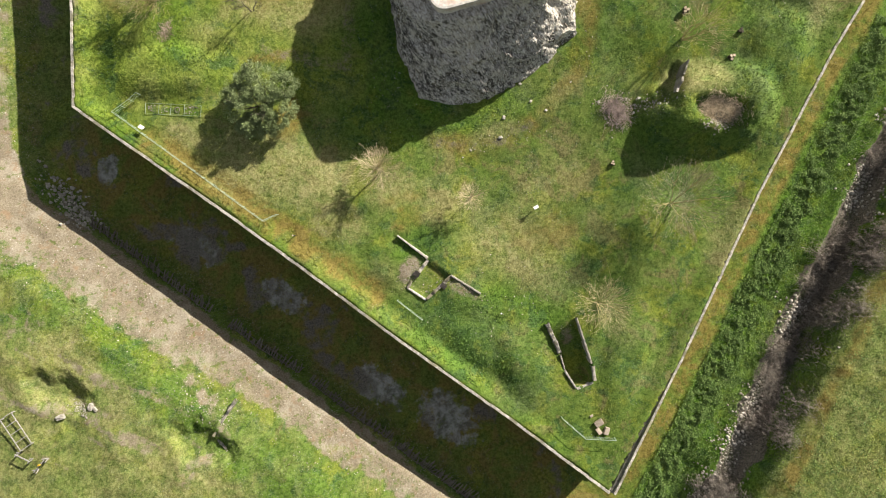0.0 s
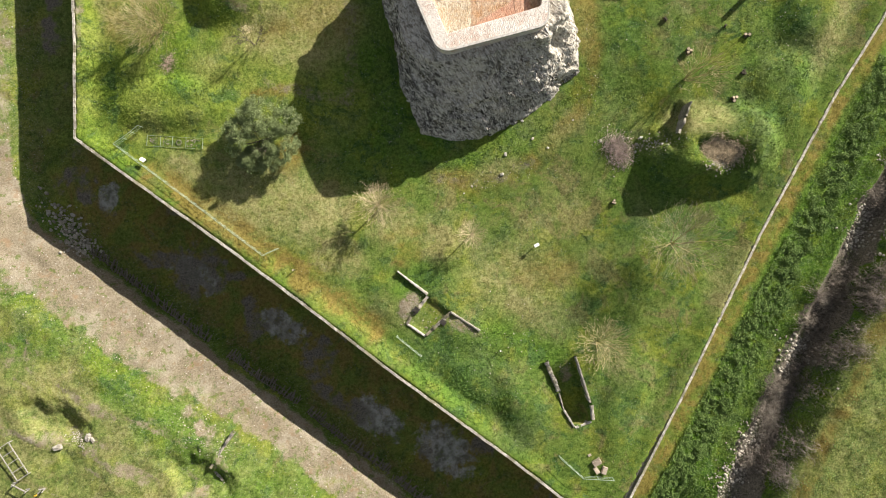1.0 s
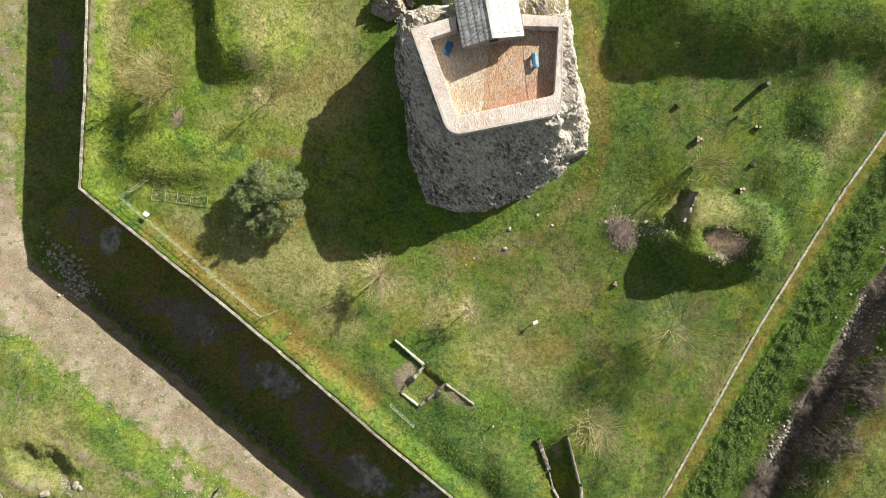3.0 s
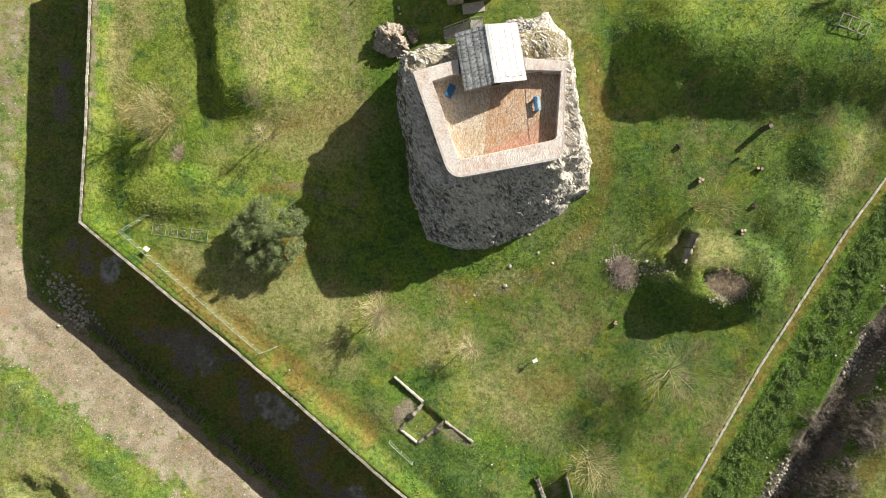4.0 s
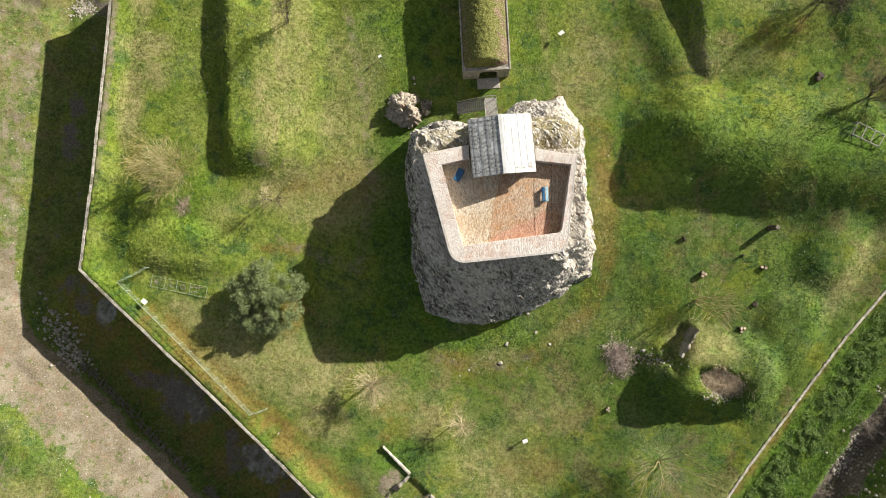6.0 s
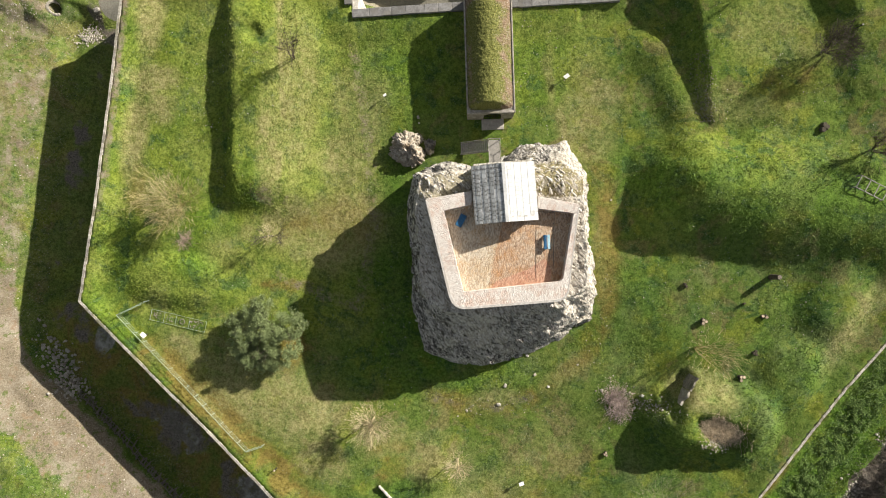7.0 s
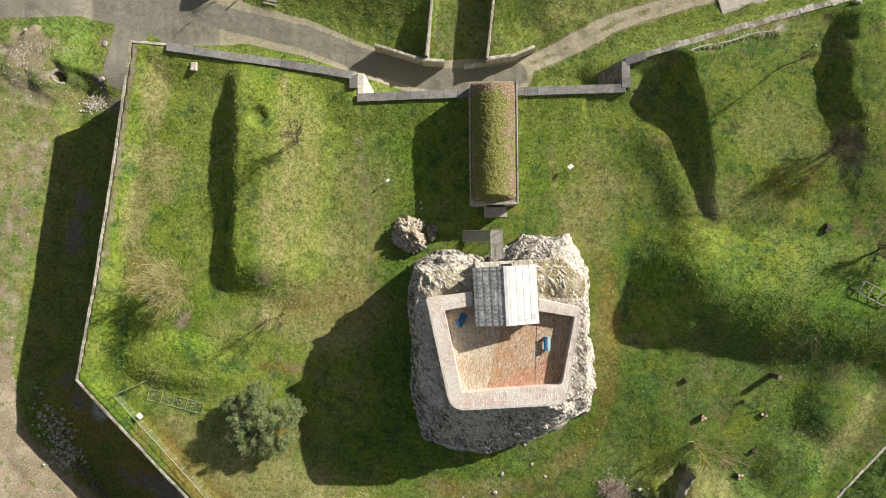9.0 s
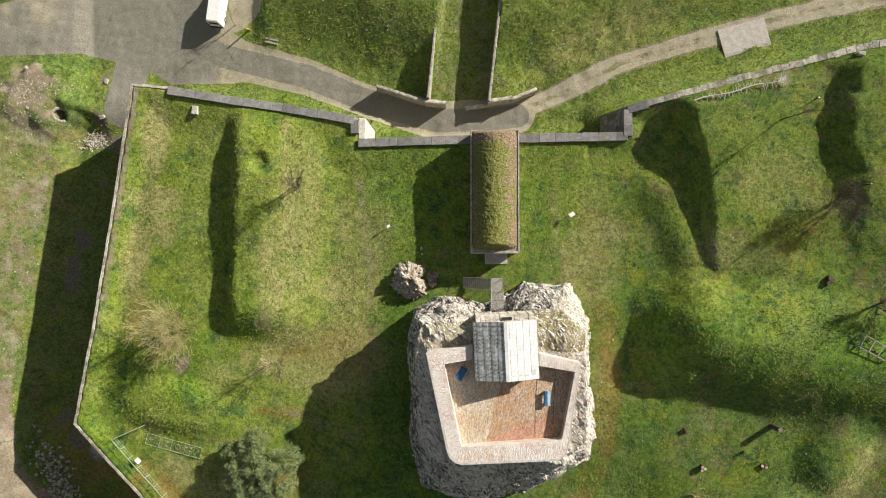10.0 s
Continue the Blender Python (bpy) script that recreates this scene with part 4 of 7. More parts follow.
    earth = np.where(ins, np.maximum(earth, np.maximum(0.75 * blob(x, y, -9.3, -34.6, 1.9, 3.0, -40), np.maximum(0.6 * blob(x, y, -3.3, -38.0, 3.4, 1.4, -42), 0.5 * blob(x, y, 7.8, -45.5, 1.6, 2.4, 0)))), earth)
    earth = np.where(out & (y > 44) & (x < 1.5) & (x > -3), 0.35, earth)
    way = out & (y > 33.5) & (x > -4.5) & (x < 2.8)
    earth = np.where(way, 0.43, earth)
    rd, along = seg_dist(x, y, ROAD_N)
    rw, _ = seg_dist(x, y, ROAD_W)
    wide = np.interp(x, [-70, -52, -40, -30, -14, 0, 8], [2.6, 4.0, 6.0, 2.6, 2.1, 2.7, 2.2])
    road = np.where(out, np.maximum(1 - smooth(0.92, 1.12, (rd + 0.5 * n) / wide), 1 - smooth(2.0, 2.7, rw + 0.6 * n)), 0)
    road = np.maximum(road, np.where(out, np.maximum(0.50 * (1 - smooth(0.9, 1.7, track + 1.2 * n)), 0.75 * (1 - smooth(0.2, 0.6, wheel + 0.8 * n))), 0))
    road = np.maximum(road, np.where(out, (1 - smooth(0.8, 1.1, np.hypot((x + 37) / 10, (y - 47) / 6.5) + 0.1 * n)), 0))
    mud = np.where(west, np.maximum(0.62 * smooth(-0.1, 0.2, n) * (1 - smooth(10, 12.5, dw)), 0.4 * (1 - smooth(0.5, 2.5, dw))), 0)
    mud = np.where(east, smooth(12.0, 13.0, de + 3.0 * n) * (1 - smooth(15.4, 16.6, de + 3.5 * n)), mud)
    mud = np.where(ins & (inside(x, y, PIT)), 0.15 + 0.2 * smooth(-50, -45, y), mud)
    mud = np.where(ins, np.maximum(mud, 0.8 * blob(x, y, 29.0, -23.0, 3.3, 2.2, -10)), mud)
    mud = np.where(ins, np.maximum(mud, mud_arc), mud)
    rub = np.where(west, 0.8 * (1 - smooth(1.0, 3.5, np.abs(dw - 13.0))) + 0.6 * smooth(13, 22, dw) * (1 - smooth(26, 34, dw)), 0)
    rub = np.where(ins, np.maximum(np.maximum(0.7 * blob(x, y, 22.5, -21.0, 4.5, 1.6, 0), 0.8 * blob(x, y, -8.8, -35.0, 3.0, 3.0, 0)), np.maximum(0.8 * blob(x, y, -3.6, -37.8, 3.5, 1.8, -40), 0.25)), rub)
    rub = np.where(east, 0.8 * (1 - smooth(1, 3, np.abs(de - 14.5))), rub)
    return dict(dry=dry, lush=lush, fresh=fresh, deep=deep, moss=moss, dirt=earth, road=road, mud=mud, rubble=rub, ditch_grey=ditch_grey, asphalt=np.maximum(np.where(x > -44, 1 - smooth(1.35, 1.75, rd + 0.25 * n), 0.0), np.where(out & (x < -8), (0.55 + 0.9 * n + 0.35 * smooth(-66, -44, x + 8 * n)) * smooth(-31, -37, x), 0.0)))


MARKS = marks(XF, YF, INS)
for key, values in MARKS.items():
    a = me.attributes.new(key, "FLOAT", "POINT")
    a.data.foreach_set("value", np.clip(values, 0, 1).astype(np.float32))


# ---- the walls round the ward ----
def offset_line(pts, d):
    """The line shifted by d to its left."""
    out = []
    for i, (x, y) in enumerate(pts):
        a = Vector(pts[i]) - Vector(pts[i - 1]) if i else Vector(pts[1]) - Vector(pts[0])
        b = Vector(pts[i + 1]) - Vector(pts[i]) if i < len(pts) - 1 else a
        na, nb = Vector((-a.y, a.x)).normalized(), Vector((-b.y, b.x)).normalized()
        m = (na + nb).normalized()
        out.append(Vector((x, y)) + m * (d / max(0.5, m.dot(na))))
    return out


def top_at(p):
    return float(wall_top(np.array([p[0]]), np.array([p[1]]))[0])


def wall_run(name, label, pts, inward, foot, cap_width, cap_high, piece, cap_mat, gap=0.012, jitter=0.02, face_batter=0.0):
    """A ditch wall along pts with coping stones; inward is the signed side on which the ward lies."""
    fine = []
    for (ax, ay), (bx, by) in zip(pts, pts[1:]):
        n = max(1, round(math.hypot(bx - ax, by - ay) / 2.0))
        fine += [(ax + (bx - ax) * k / n, ay + (by - ay) * k / n) for k in range(n)]
    fine.append(pts[-1])
    outer = [Vector(p) for p in fine]
    foot_line = offset_line(fine, -inward * face_batter)
    inner = offset_line(fine, inward * 0.6)
    vs, fs = [], []
    for o, fl, i in zip(outer, foot_line, inner):
        t = top_at(o) - 0.3
        vs += [(fl.x, fl.y, foot), (o.x, o.y, t), (i.x, i.y, t), (i.x, i.y, foot)]
    for k in range(len(outer) - 1):
        a, b = 4 * k, 4 * k + 4
        fs += [(a, b, b + 1, a + 1), (a + 1, b + 1, b + 2, a + 2), (a + 2, b + 2, b + 3, a + 3)]
    wall = part(name, mesh_np(name, vs, fs), M_WALL)
    tagged(wall, label, "wall", kind="structure")
    unit = bpy.data.meshes.new("coping_stone")
    bm = boxed(-0.5, 0.5, -0.5, 0.5, -0.5, 0.5, bevel=0.03)
    bm.to_mesh(unit)
    bm.free()
    unit.materials.append(cap_mat)
    rng = random.Random(len(pts))
    mid = offset_line(pts, inward * (cap_width / 2 - 0.05))
    for a, b in zip(mid, mid[1:]):
        ln = (b - a).length
        n = max(1, round(ln / piece))
        cuts = [0] + [(k + rng.uniform(-0.25, 0.25)) / n for k in range(1, n)] + [1]
        for c0, c1 in zip(cuts, cuts[1:]):
            p, q = a.lerp(b, c0), a.lerp(b, c1)
            zc = (top_at(p) + top_at(q)) / 2
            s = new("coping_stone", unit)
            s.parent = wall
            side = Vector((-(b - a).y, (b - a).x)).normalized() * rng.uniform(-jitter, jitter)
            s.location = ((p.x + q.x) / 2 + side.x, (p.y + q.y) / 2 + side.y, zc + cap_high / 2 - 0.18 + rng.uniform(-0.015, 0.015))
            s.rotation_euler = (rng.uniform(-0.012, 0.012), -math.atan2(top_at(q) - top_at(p), (q - p).length), math.atan2((b - a).y, (b - a).x) + rng.uniform(-jitter, jitter) * 0.3)
            s.scale = ((q - p).length - gap, cap_width * rng.uniform(1 - 2 * jitter, 1 + 2 * jitter), cap_high + 0.36)
    return wall


wall_run("wall_west", "tall ditch wall with a rim of pale stone", WEST, -1, -10.5, 0.30, 0.08, 1.25, M_RIMPALE, jitter=0.03)
wall_run("wall_south_west", "long ditch wall with a pale worn stone rim", SOUTH_WEST, -1, -10.5, 0.30, 0.08, 1.1, M_RIMPALE, jitter=0.03)
wall_run("wall_east", "straight ditch wall with a narrow pale stone rim", EAST[:-1] + [(10.0, -64.9)], -1, -10.0, 0.28, 0.05, 0.9, M_RIMPALE, jitter=0.02)
wall_run("wall_north_west", "ditch wall capped with grey stone slabs", NORTH[1:5] + [(-13.0, 27.0)], -1, -11.0, 0.95, 0.32, 1.5, M_SLABCAP)
wall_run("wall_north", "ditch wall of the gate front capped with grey slabs", [(-13.0, 26.3), (0.4, 27.0)], -1, -11.0, 1.0, 0.34, 1.7, M_SLABCAP)
wall_run("wall_north_east", "ditch wall of the gate front capped with grey slabs beside the house", [(5.3, 27.2), (18.1, 27.7), (18.0, 30.7), (20.6, 31.4)], -1, -11.0, 1.0, 0.34, 1.6, M_SLABCAP, face_batter=1.3)
wall_run("wall_far_north_east", "old ditch wall with a weathered uneven rim", NORTH[10:] + [(48.2, 31.5), (72.0, 26.0)], -1, -11.0, 0.72, 0.14, 0.8, M_RIMPALE, jitter=0.06)
wall_run("wall_corner", "short return of the ditch wall with thin stone rim", NORTH[:2], -1, -11.0, 0.3, 0.1, 1.0, M_PALE, jitter=0.05)
# added pale block: paints the sunlit flank of the gate front's re-entrant
part("buttress", boxed(-13.05, -12.2, 26.4, 28.9, -10.5, -0.75, bevel=0.08), M_PALE)
tagged(bpy.data.objects["buttress"], "pale added block for the sunlit flank of the gate-front wall", "buttress", kind="structure")


# ---- the tower ----
TOWER = (4.2, -2.2)
T_BASE = [(-6.4, 6.5), (-6.7, 3.0), (-6.1, -3.7), (-6.3, -7.8), (-5.3, -10.8), (-4.9, -14.6), (-1.7, -16.0), (2.1, -16.3), (5.5, -15.8), (12.1, -13.4), (16.0, -10.3),
          (15.9, -6.5), (15.0, 1.0), (14.7, 6.3), (12.7, 10.5), (7.0, 10.4), (5.3, 8.6), (2.6, 7.3), (-2.0, 8.3)]
T_MID = [(-5.7, 6.3), (-6.0, 2.0), (-5.3, -3.5), (-5.2, -7.5), (-4.5, -11.0), (-1.6, -12.8), (3.0, -12.9), (9.0, -11.3), (13.4, -9.2), (14.6, -7.0), (14.1, 1.0), (13.8, 6.1),
         (11.8, 10.1), (7.0, 10.1), (5.5, 8.8), (2.8, 7.0), (-1.5, 7.5)]
T_TOP = [(-4.7, 6.0), (-5.1, 1.5), (-4.4, -3.3), (-4.0, -6.9), (-2.2, -9.0), (0.0, -9.4), (5.0, -9.1), (10.8, -8.4), (13.0, -6.2), (13.4, 0.9), (13.0, 5.4), (10.8, 7.4), (7.6, 7.0), (4.0, 6.2), (0.0, 6.3)]


def polar(pts, ang):
    """Radius of a star-shaped outline about the tower's middle."""
    a = np.array([math.atan2(y - TOWER[1], x - TOWER[0]) for x, y in pts])
    dense_a, dense_r = [], []
    for (x0, y0), (x1, y1) in zip(pts, pts[1:] + [pts[0]]):
        for k in np.linspace(0, 1, 24, endpoint=False):
            x, y = x0 + (x1 - x0) * k - TOWER[0], y0 + (y1 - y0) * k - TOWER[1]
            dense_a.append(math.atan2(y, x))
            dense_r.append(math.hypot(x, y))
    order = np.argsort(dense_a)
    return np.interp(ang, np.array(dense_a)[order], np.array(dense_r)[order], period=2 * math.pi)


NA, NZ, NC = 620, 96, 60
ang = np.linspace(-math.pi, math.pi, NA, endpoint=False)
r0, r1, r2 = polar(T_BASE, ang), polar(T_MID, ang), polar(T_TOP, ang)
deg = np.degrees(ang)
# the rim's height: level under the parapet, broken down towards the north
rim = np.interp(deg, [-180, -100, -30, 10, 34, 46, 60, 70, 78, 86, 96, 104, 120, 135, 150, 165, 180], [7.6, 7.6, 7.9, 8.1, 7.6, 6.6, 5.6, 5.6, 5.0, 3.2, 3.4, 5.2, 6.1, 6.6, 7.0, 7.4, 7.6])
rim = rim + 0.9 * (fbm(ang * 6 + 40, ang * 0, seed=5, octaves=3) - 0.5) * np.where(np.abs(deg - 92) < 60, 0.9, 0.5)
vs = []
kz = np.linspace(0, 1, NZ)
for k in kz:
    z = -2.2 + (rim + 2.2) * k
    q = np.interp(k, [0, 0.12, 0.6, 1.0], [0, 0.1, 1.0, 2.0])
    r = np.where(q < 1, r0 + (r1 - r0) * q, r1 + (r2 - r1) * (q - 1))
    x, y = TOWER[0] + np.cos(ang) * r, TOWER[1] + np.sin(ang) * r
    push = 1.5 * (fbm(x / 3.4, y / 3.4, z / 2.8, 2, seed=41) - 0.5) - 0.25
    su, sv, sw = 0.80 * x + 0.60 * y, -0.60 * x + 0.80 * y, z + 0.35 * x
    wob = 0.5 * (fbm(x / 0.9, y / 0.9, z / 0.9, 2, seed=45) - 0.5)
    push = push + 0.50 * facets(su / 1.5 + wob, sv / 2.6 + wob, sw / 1.3, 47) + 0.14 * facets(su / 0.5 + wob, sv / 0.95 + wob, sw / 0.5, 57) + 0.07 * facets(su / 0.22, sv / 0.4, sw / 0.22, 67)
    push = push - 0.35 * smooth(-20, 20, deg) * (1 - smooth(62, 80, deg))
    push = push * (0.45 + 0.55 * min(1, k * 4)) * (1 - 0.25 * max(0, k - 0.9) * 10)
    # a hollow in the south-east corner, and cracks down the south face
    push = push - 2.4 * np.exp(-((deg + 37) / 4.0) ** 2 - ((k - 0.72) / 0.17) ** 2) - 0.5 * np.exp(-((deg + 82) / 1.6) ** 2) * smooth(0.2, 0.5, k)
    r = r + push
    vs.append(np.stack([TOWER[0] + np.cos(ang) * r, TOWER[1] + np.sin(ang) * r, z + 0 * r], -1))
edge_r = r
for k in np.linspace(0, 1, NC + 1)[1:]:
    r = edge_r * (1 - k)
    x, y = TOWER[0] + np.cos(ang) * r, TOWER[1] + np.sin(ang) * r
    flat = 7.6
    # broken masonry shoulders rise towards the parapet on the north side
    shoulder = np.interp(k, [0, 0.12, 0.30, 0.42, 1], [0, 0.5, 0.9, 1, 1])
    z = rim + (flat - rim) * shoulder
    hump = np.interp(deg, [30, 45, 75, 88, 100, 110, 150, 170], [0, 0.7, 0.8, 0.1, 0.2, 0.5, 0.4, 0]) * np.exp(-((k - 0.2) / 0.14) ** 2)
    calm = 1 - 0.55 * smooth(30, 40, deg) * (1 - smooth(84, 90, deg))
    z = z + calm * (0.20 * facets(x / 1.5, y / 1.5, 0 * x + 0.3, 61) + 0.07 * facets(x / 0.5, y / 0.5, 0 * x + 0.3, 63)) * (1 - smooth(0.28, 0.36, k)) + hump + (0.35 * (fbm(x / 2.2, y / 2.2, seed=53, octaves=2) - 0.5) + 0.12 * (fbm(x / 0.35 + y / 0.9, y / 0.8, seed=57, octaves=2) - 0.5)) * (1 - smooth(0.28, 0.4, k)) * np.where(np.abs(deg - 92) < 68, 1.0, 0.6)
    inner_zone = smooth(0.3, 0.42, k)
    z = z * (1 - inner_zone) + np.minimum(z, 7.6) * inner_zone
    vs.append(np.stack([x, y, z], -1))
V = np.concatenate(vs)
rows = NZ + NC
i = np.arange(rows - 1)[:, None] * NA + np.arange(NA)[None]
j = np.arange(rows - 1)[:, None] * NA + (np.arange(NA)[None] + 1) % NA
F = np.stack([i, j, j + NA, i + NA], -1).reshape(-1, 4)
tower = thing("tower", "massive ruined rubble-stone keep with brick parapet", "tower")
body_me = mesh_np("rubble_core", V, F, M_ROCK)
north_side = np.abs(((np.degrees(np.arctan2(V[:, 1] - TOWER[1], V[:, 0] - TOWER[0])) - 92 + 180) % 360) - 180) < 66
row_k = np.repeat(np.arange(rows), NA)
pale = np.where(row_k > NZ - 10, np.clip((row_k - NZ + 10) / 12, 0, 1) * 0.95, 0.0)
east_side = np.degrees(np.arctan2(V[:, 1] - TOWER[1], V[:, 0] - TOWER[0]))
# sunlight on the east flank is put into the colour: paler stone there
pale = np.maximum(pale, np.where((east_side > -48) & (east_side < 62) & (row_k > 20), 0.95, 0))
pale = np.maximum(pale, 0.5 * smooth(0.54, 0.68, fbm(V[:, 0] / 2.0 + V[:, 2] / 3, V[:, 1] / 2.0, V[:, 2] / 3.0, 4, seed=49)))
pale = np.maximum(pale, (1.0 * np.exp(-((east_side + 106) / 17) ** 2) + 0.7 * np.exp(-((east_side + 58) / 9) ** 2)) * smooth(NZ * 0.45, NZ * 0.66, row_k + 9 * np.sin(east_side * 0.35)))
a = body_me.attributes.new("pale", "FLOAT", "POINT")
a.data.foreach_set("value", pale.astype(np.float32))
turf = np.where(north_side & (row_k > NZ - 3) & (east_side > 34) & (east_side < 88), 1.0, np.where(north_side & (row_k > NZ), 0.7, 0.0)) * (V[:, 1] > 3.2)
a = body_me.attributes.new("turf", "FLOAT", "POINT")
a.data.foreach_set("value", turf.astype(np.float32))
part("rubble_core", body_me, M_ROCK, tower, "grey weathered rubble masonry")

# broken stones standing out of the core
rs_t = np.random.RandomState(77)
quad = V[F]
mid_f = quad.mean(1)
nrm_f = np.cross(quad[:, 2] - quad[:, 0], quad[:, 3] - quad[:, 1])
area = np.linalg.norm(nrm_f, axis=1)
nrm_f = nrm_f / (area[:, None] + 1e-9)
row_f = row_k[F[:, 0]]
area = area * ((row_f > 4) & (row_f < NZ + 24) & (mid_f[:, 2] > -0.6))
N_ST = 9000
pick = rs_t.choice(len(F), N_ST, p=area / area.sum())
c0, n0 = mid_f[pick], nrm_f[pick]
d0 = np.array([[-0.45, 0.85, 0.25]]) + rs_t.normal(0, 0.28, (N_ST, 3))
d0 = d0 - n0 * (d0 * n0).sum(1)[:, None]
d0 /= np.linalg.norm(d0, axis=1)[:, None] + 1e-9
e0 = np.cross(n0, d0)
ln0 = np.clip(0.105 * np.exp(rs_t.normal(0, 0.5, N_ST)), 0.05, 0.4)[:, None]
wd0 = np.clip(ln0 * rs_t.uniform(0.2, 0.45, (N_ST, 1)), 0.025, 0.1)
th0 = np.clip(ln0 * rs_t.uniform(0.15, 0.35, (N_ST, 1)), 0.02, 0.06)
corner = np.array([(sx, sy, sz) for sz in (-1, 1) for sx, sy in ((-1, -1), (1, -1), (1, 1), (-1, 1))], float)
k0 = corner[None] * (1 + rs_t.uniform(-0.4, 0.25, (N_ST, 8, 3)))
tilt = n0 + 0.25 * rs_t.normal(0, 1, (N_ST, 3))
pts0 = c0[:, None] + k0[..., 0:1] * (d0 * ln0)[:, None] + k0[..., 1:2] * (e0 * wd0)[:, None] + k0[..., 2:3] * (tilt * th0)[:, None]
box_f = np.array([(4, 5, 6, 7), (0, 1, 5, 4), (1, 2, 6, 5), (2, 3, 7, 6), (3, 0, 4, 7)])
st_me = mesh_np("stonework", pts0.reshape(-1, 3), (box_f[None] + 8 * np.arange(N_ST)[:, None, None]).reshape(-1, 4))
# flakes share the core's pale mask, with its painted sunlit east flank
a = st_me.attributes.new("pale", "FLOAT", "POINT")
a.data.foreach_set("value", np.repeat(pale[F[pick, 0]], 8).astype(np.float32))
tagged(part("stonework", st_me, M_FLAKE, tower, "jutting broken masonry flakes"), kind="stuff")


def rounded(pts, radii, n=6):
    """Round the inner corners of an open line."""
    out = [Vector(pts[0])]
    for p, q, r, rad in zip(pts, pts[1:], pts[2:], radii):
        p, q, r = Vector(p), Vector(q), Vector(r)
        a, c = q + (p - q).normalized() * rad, q + (r - q).normalized() * rad
        for k in range(n + 1):
            t = k / n
            out.append(a * (1 - t) ** 2 + q * 2 * t * (1 - t) + c * t * t)
    out.append(Vector(pts[-1]))
    return out


def strip_wall(outer, inner, z0, ztop, uv_scale=1.0):
    """A wall between two lines of equal count, with brick coordinates."""
    bm = bmesh.new()
    uv = bm.loops.layers.uv.new("UVMap")
    n = len(outer)
    run = [0.0]
    for p, q in zip(outer, outer[1:]):
        run.append(run[-1] + (q - p).length)
    rows_ = []
    for k in range(n):
        o, i = outer[k], inner[k]
        c = 0.03
        d = (i - o).normalized() * c
        rows_.append([bm.verts.new((o.x, o.y, z0)), bm.verts.new((o.x, o.y, ztop - c)), bm.verts.new((o.x + d.x, o.y + d.y, ztop)),
                      bm.verts.new((i.x - d.x, i.y - d.y, ztop)), bm.verts.new((i.x, i.y, ztop - c)), bm.verts.new((i.x, i.y, z0))])
    w = (inner[0] - outer[0]).length
    v_of = [0, ztop - z0, ztop - z0 + 0.02, ztop - z0 + w, ztop - z0 + w + 0.02, 2 * (ztop - z0) + w]
    for k in range(n - 1):
        for s in range(5):
            f = bm.faces.new((rows_[k][s], rows_[k + 1][s], rows_[k + 1][s + 1], rows_[k][s + 1]))
            for lp, (kk, ss) in zip(f.loops, ((k, s), (k + 1, s), (k + 1, s + 1), (k, s + 1))):
                # headers lie across the top
                lp[uv].uv = (v_of[ss], run[kk]) if s == 2 else (run[kk], v_of[ss])
    for k in (0, n - 1):
        bm.faces.new(rows_[k])
    bmesh.ops.recalc_face_normals(bm, faces=bm.faces)
    return bm


P_OUT = [(1.0, 3.75), (-3.75, 2.95), (-1.0, -8.45), (10.75, -7.5), (12.0, 2.35), (7.8, 3.15)]
P_IN = [(1.0, 2.35), (-1.85, 1.75), (0.15, -6.6), (10.25, -5.5), (11.4, 1.4), (7.8, 1.9)]
TOP_Z, FLOOR_Z = 9.1, 7.95
outer = rounded(P_OUT, (0.15, 1.6, 1.3, 0.2))
inner = rounded(P_IN, (0.05, 0.12, 0.5, 0.05))
part("parapet", strip_wall(outer, inner, 7.0, TOP_Z), M_BRICKTOP, tower, "pinkish worn brick parapet")
lip_in = [o + (i - o).normalized() * 0.22 for o, i in zip(outer, inner)]
lip_out = [o - (i - o).normalized() * 0.07 for o, i in zip(outer, inner)]
k0, k1 = 6, len(outer) - 7
part("parapet_edge", strip_wall(lip_out[k0:k1], lip_in[k0:k1], TOP_Z - 0.22, TOP_Z + 0.012), M_EDGE, tower, "pale mortar edging")
bm = bmesh.new()
uv = bm.loops.layers.uv.new("UVMap")
for name, rise, material, label, pts in (
        ("court_floor", 0.0, M_BRICKFLOOR, "orange-brown brick paving", [(4.25, 2.6), (2.55, -7.0), (10.7, -6.0), (11.8, 1.8), (7.8, 2.3)]),
        ("west_paving", 0.012, M_BRICKWEST, "chalky cream brick paving", [(-2.4, 2.2), (-0.3, -7.0), (2.6, -7.0), (3.3, -3.2), (4.2, 0.3), (4.3, 2.7), (1.0, 2.8)]),
        ("south_paving", 0.02, M_BRICKPINK, "pinkish relaid brick patch", [(2.6, -6.9), (3.5, -5.6), (6.9, -4.3), (8.6, -3.2), (9.2, -4.2), (9.3, -6.3)])):
    bm = bmesh.new()
    top = [bm.verts.new((x, y, FLOOR_Z + rise)) for x, y in pts]
    low = [bm.verts.new((x, y, FLOOR_Z - 0.05)) for x, y in pts]
    bm.faces.new(top)
    for k in range(len(pts)):
        bm.faces.new((top[k - 1], top[k], low[k], low[k - 1]))
    bmesh.ops.recalc_face_normals(bm, faces=bm.faces)
    part(name, bm, material, tower, label)
bm = bmesh.new()
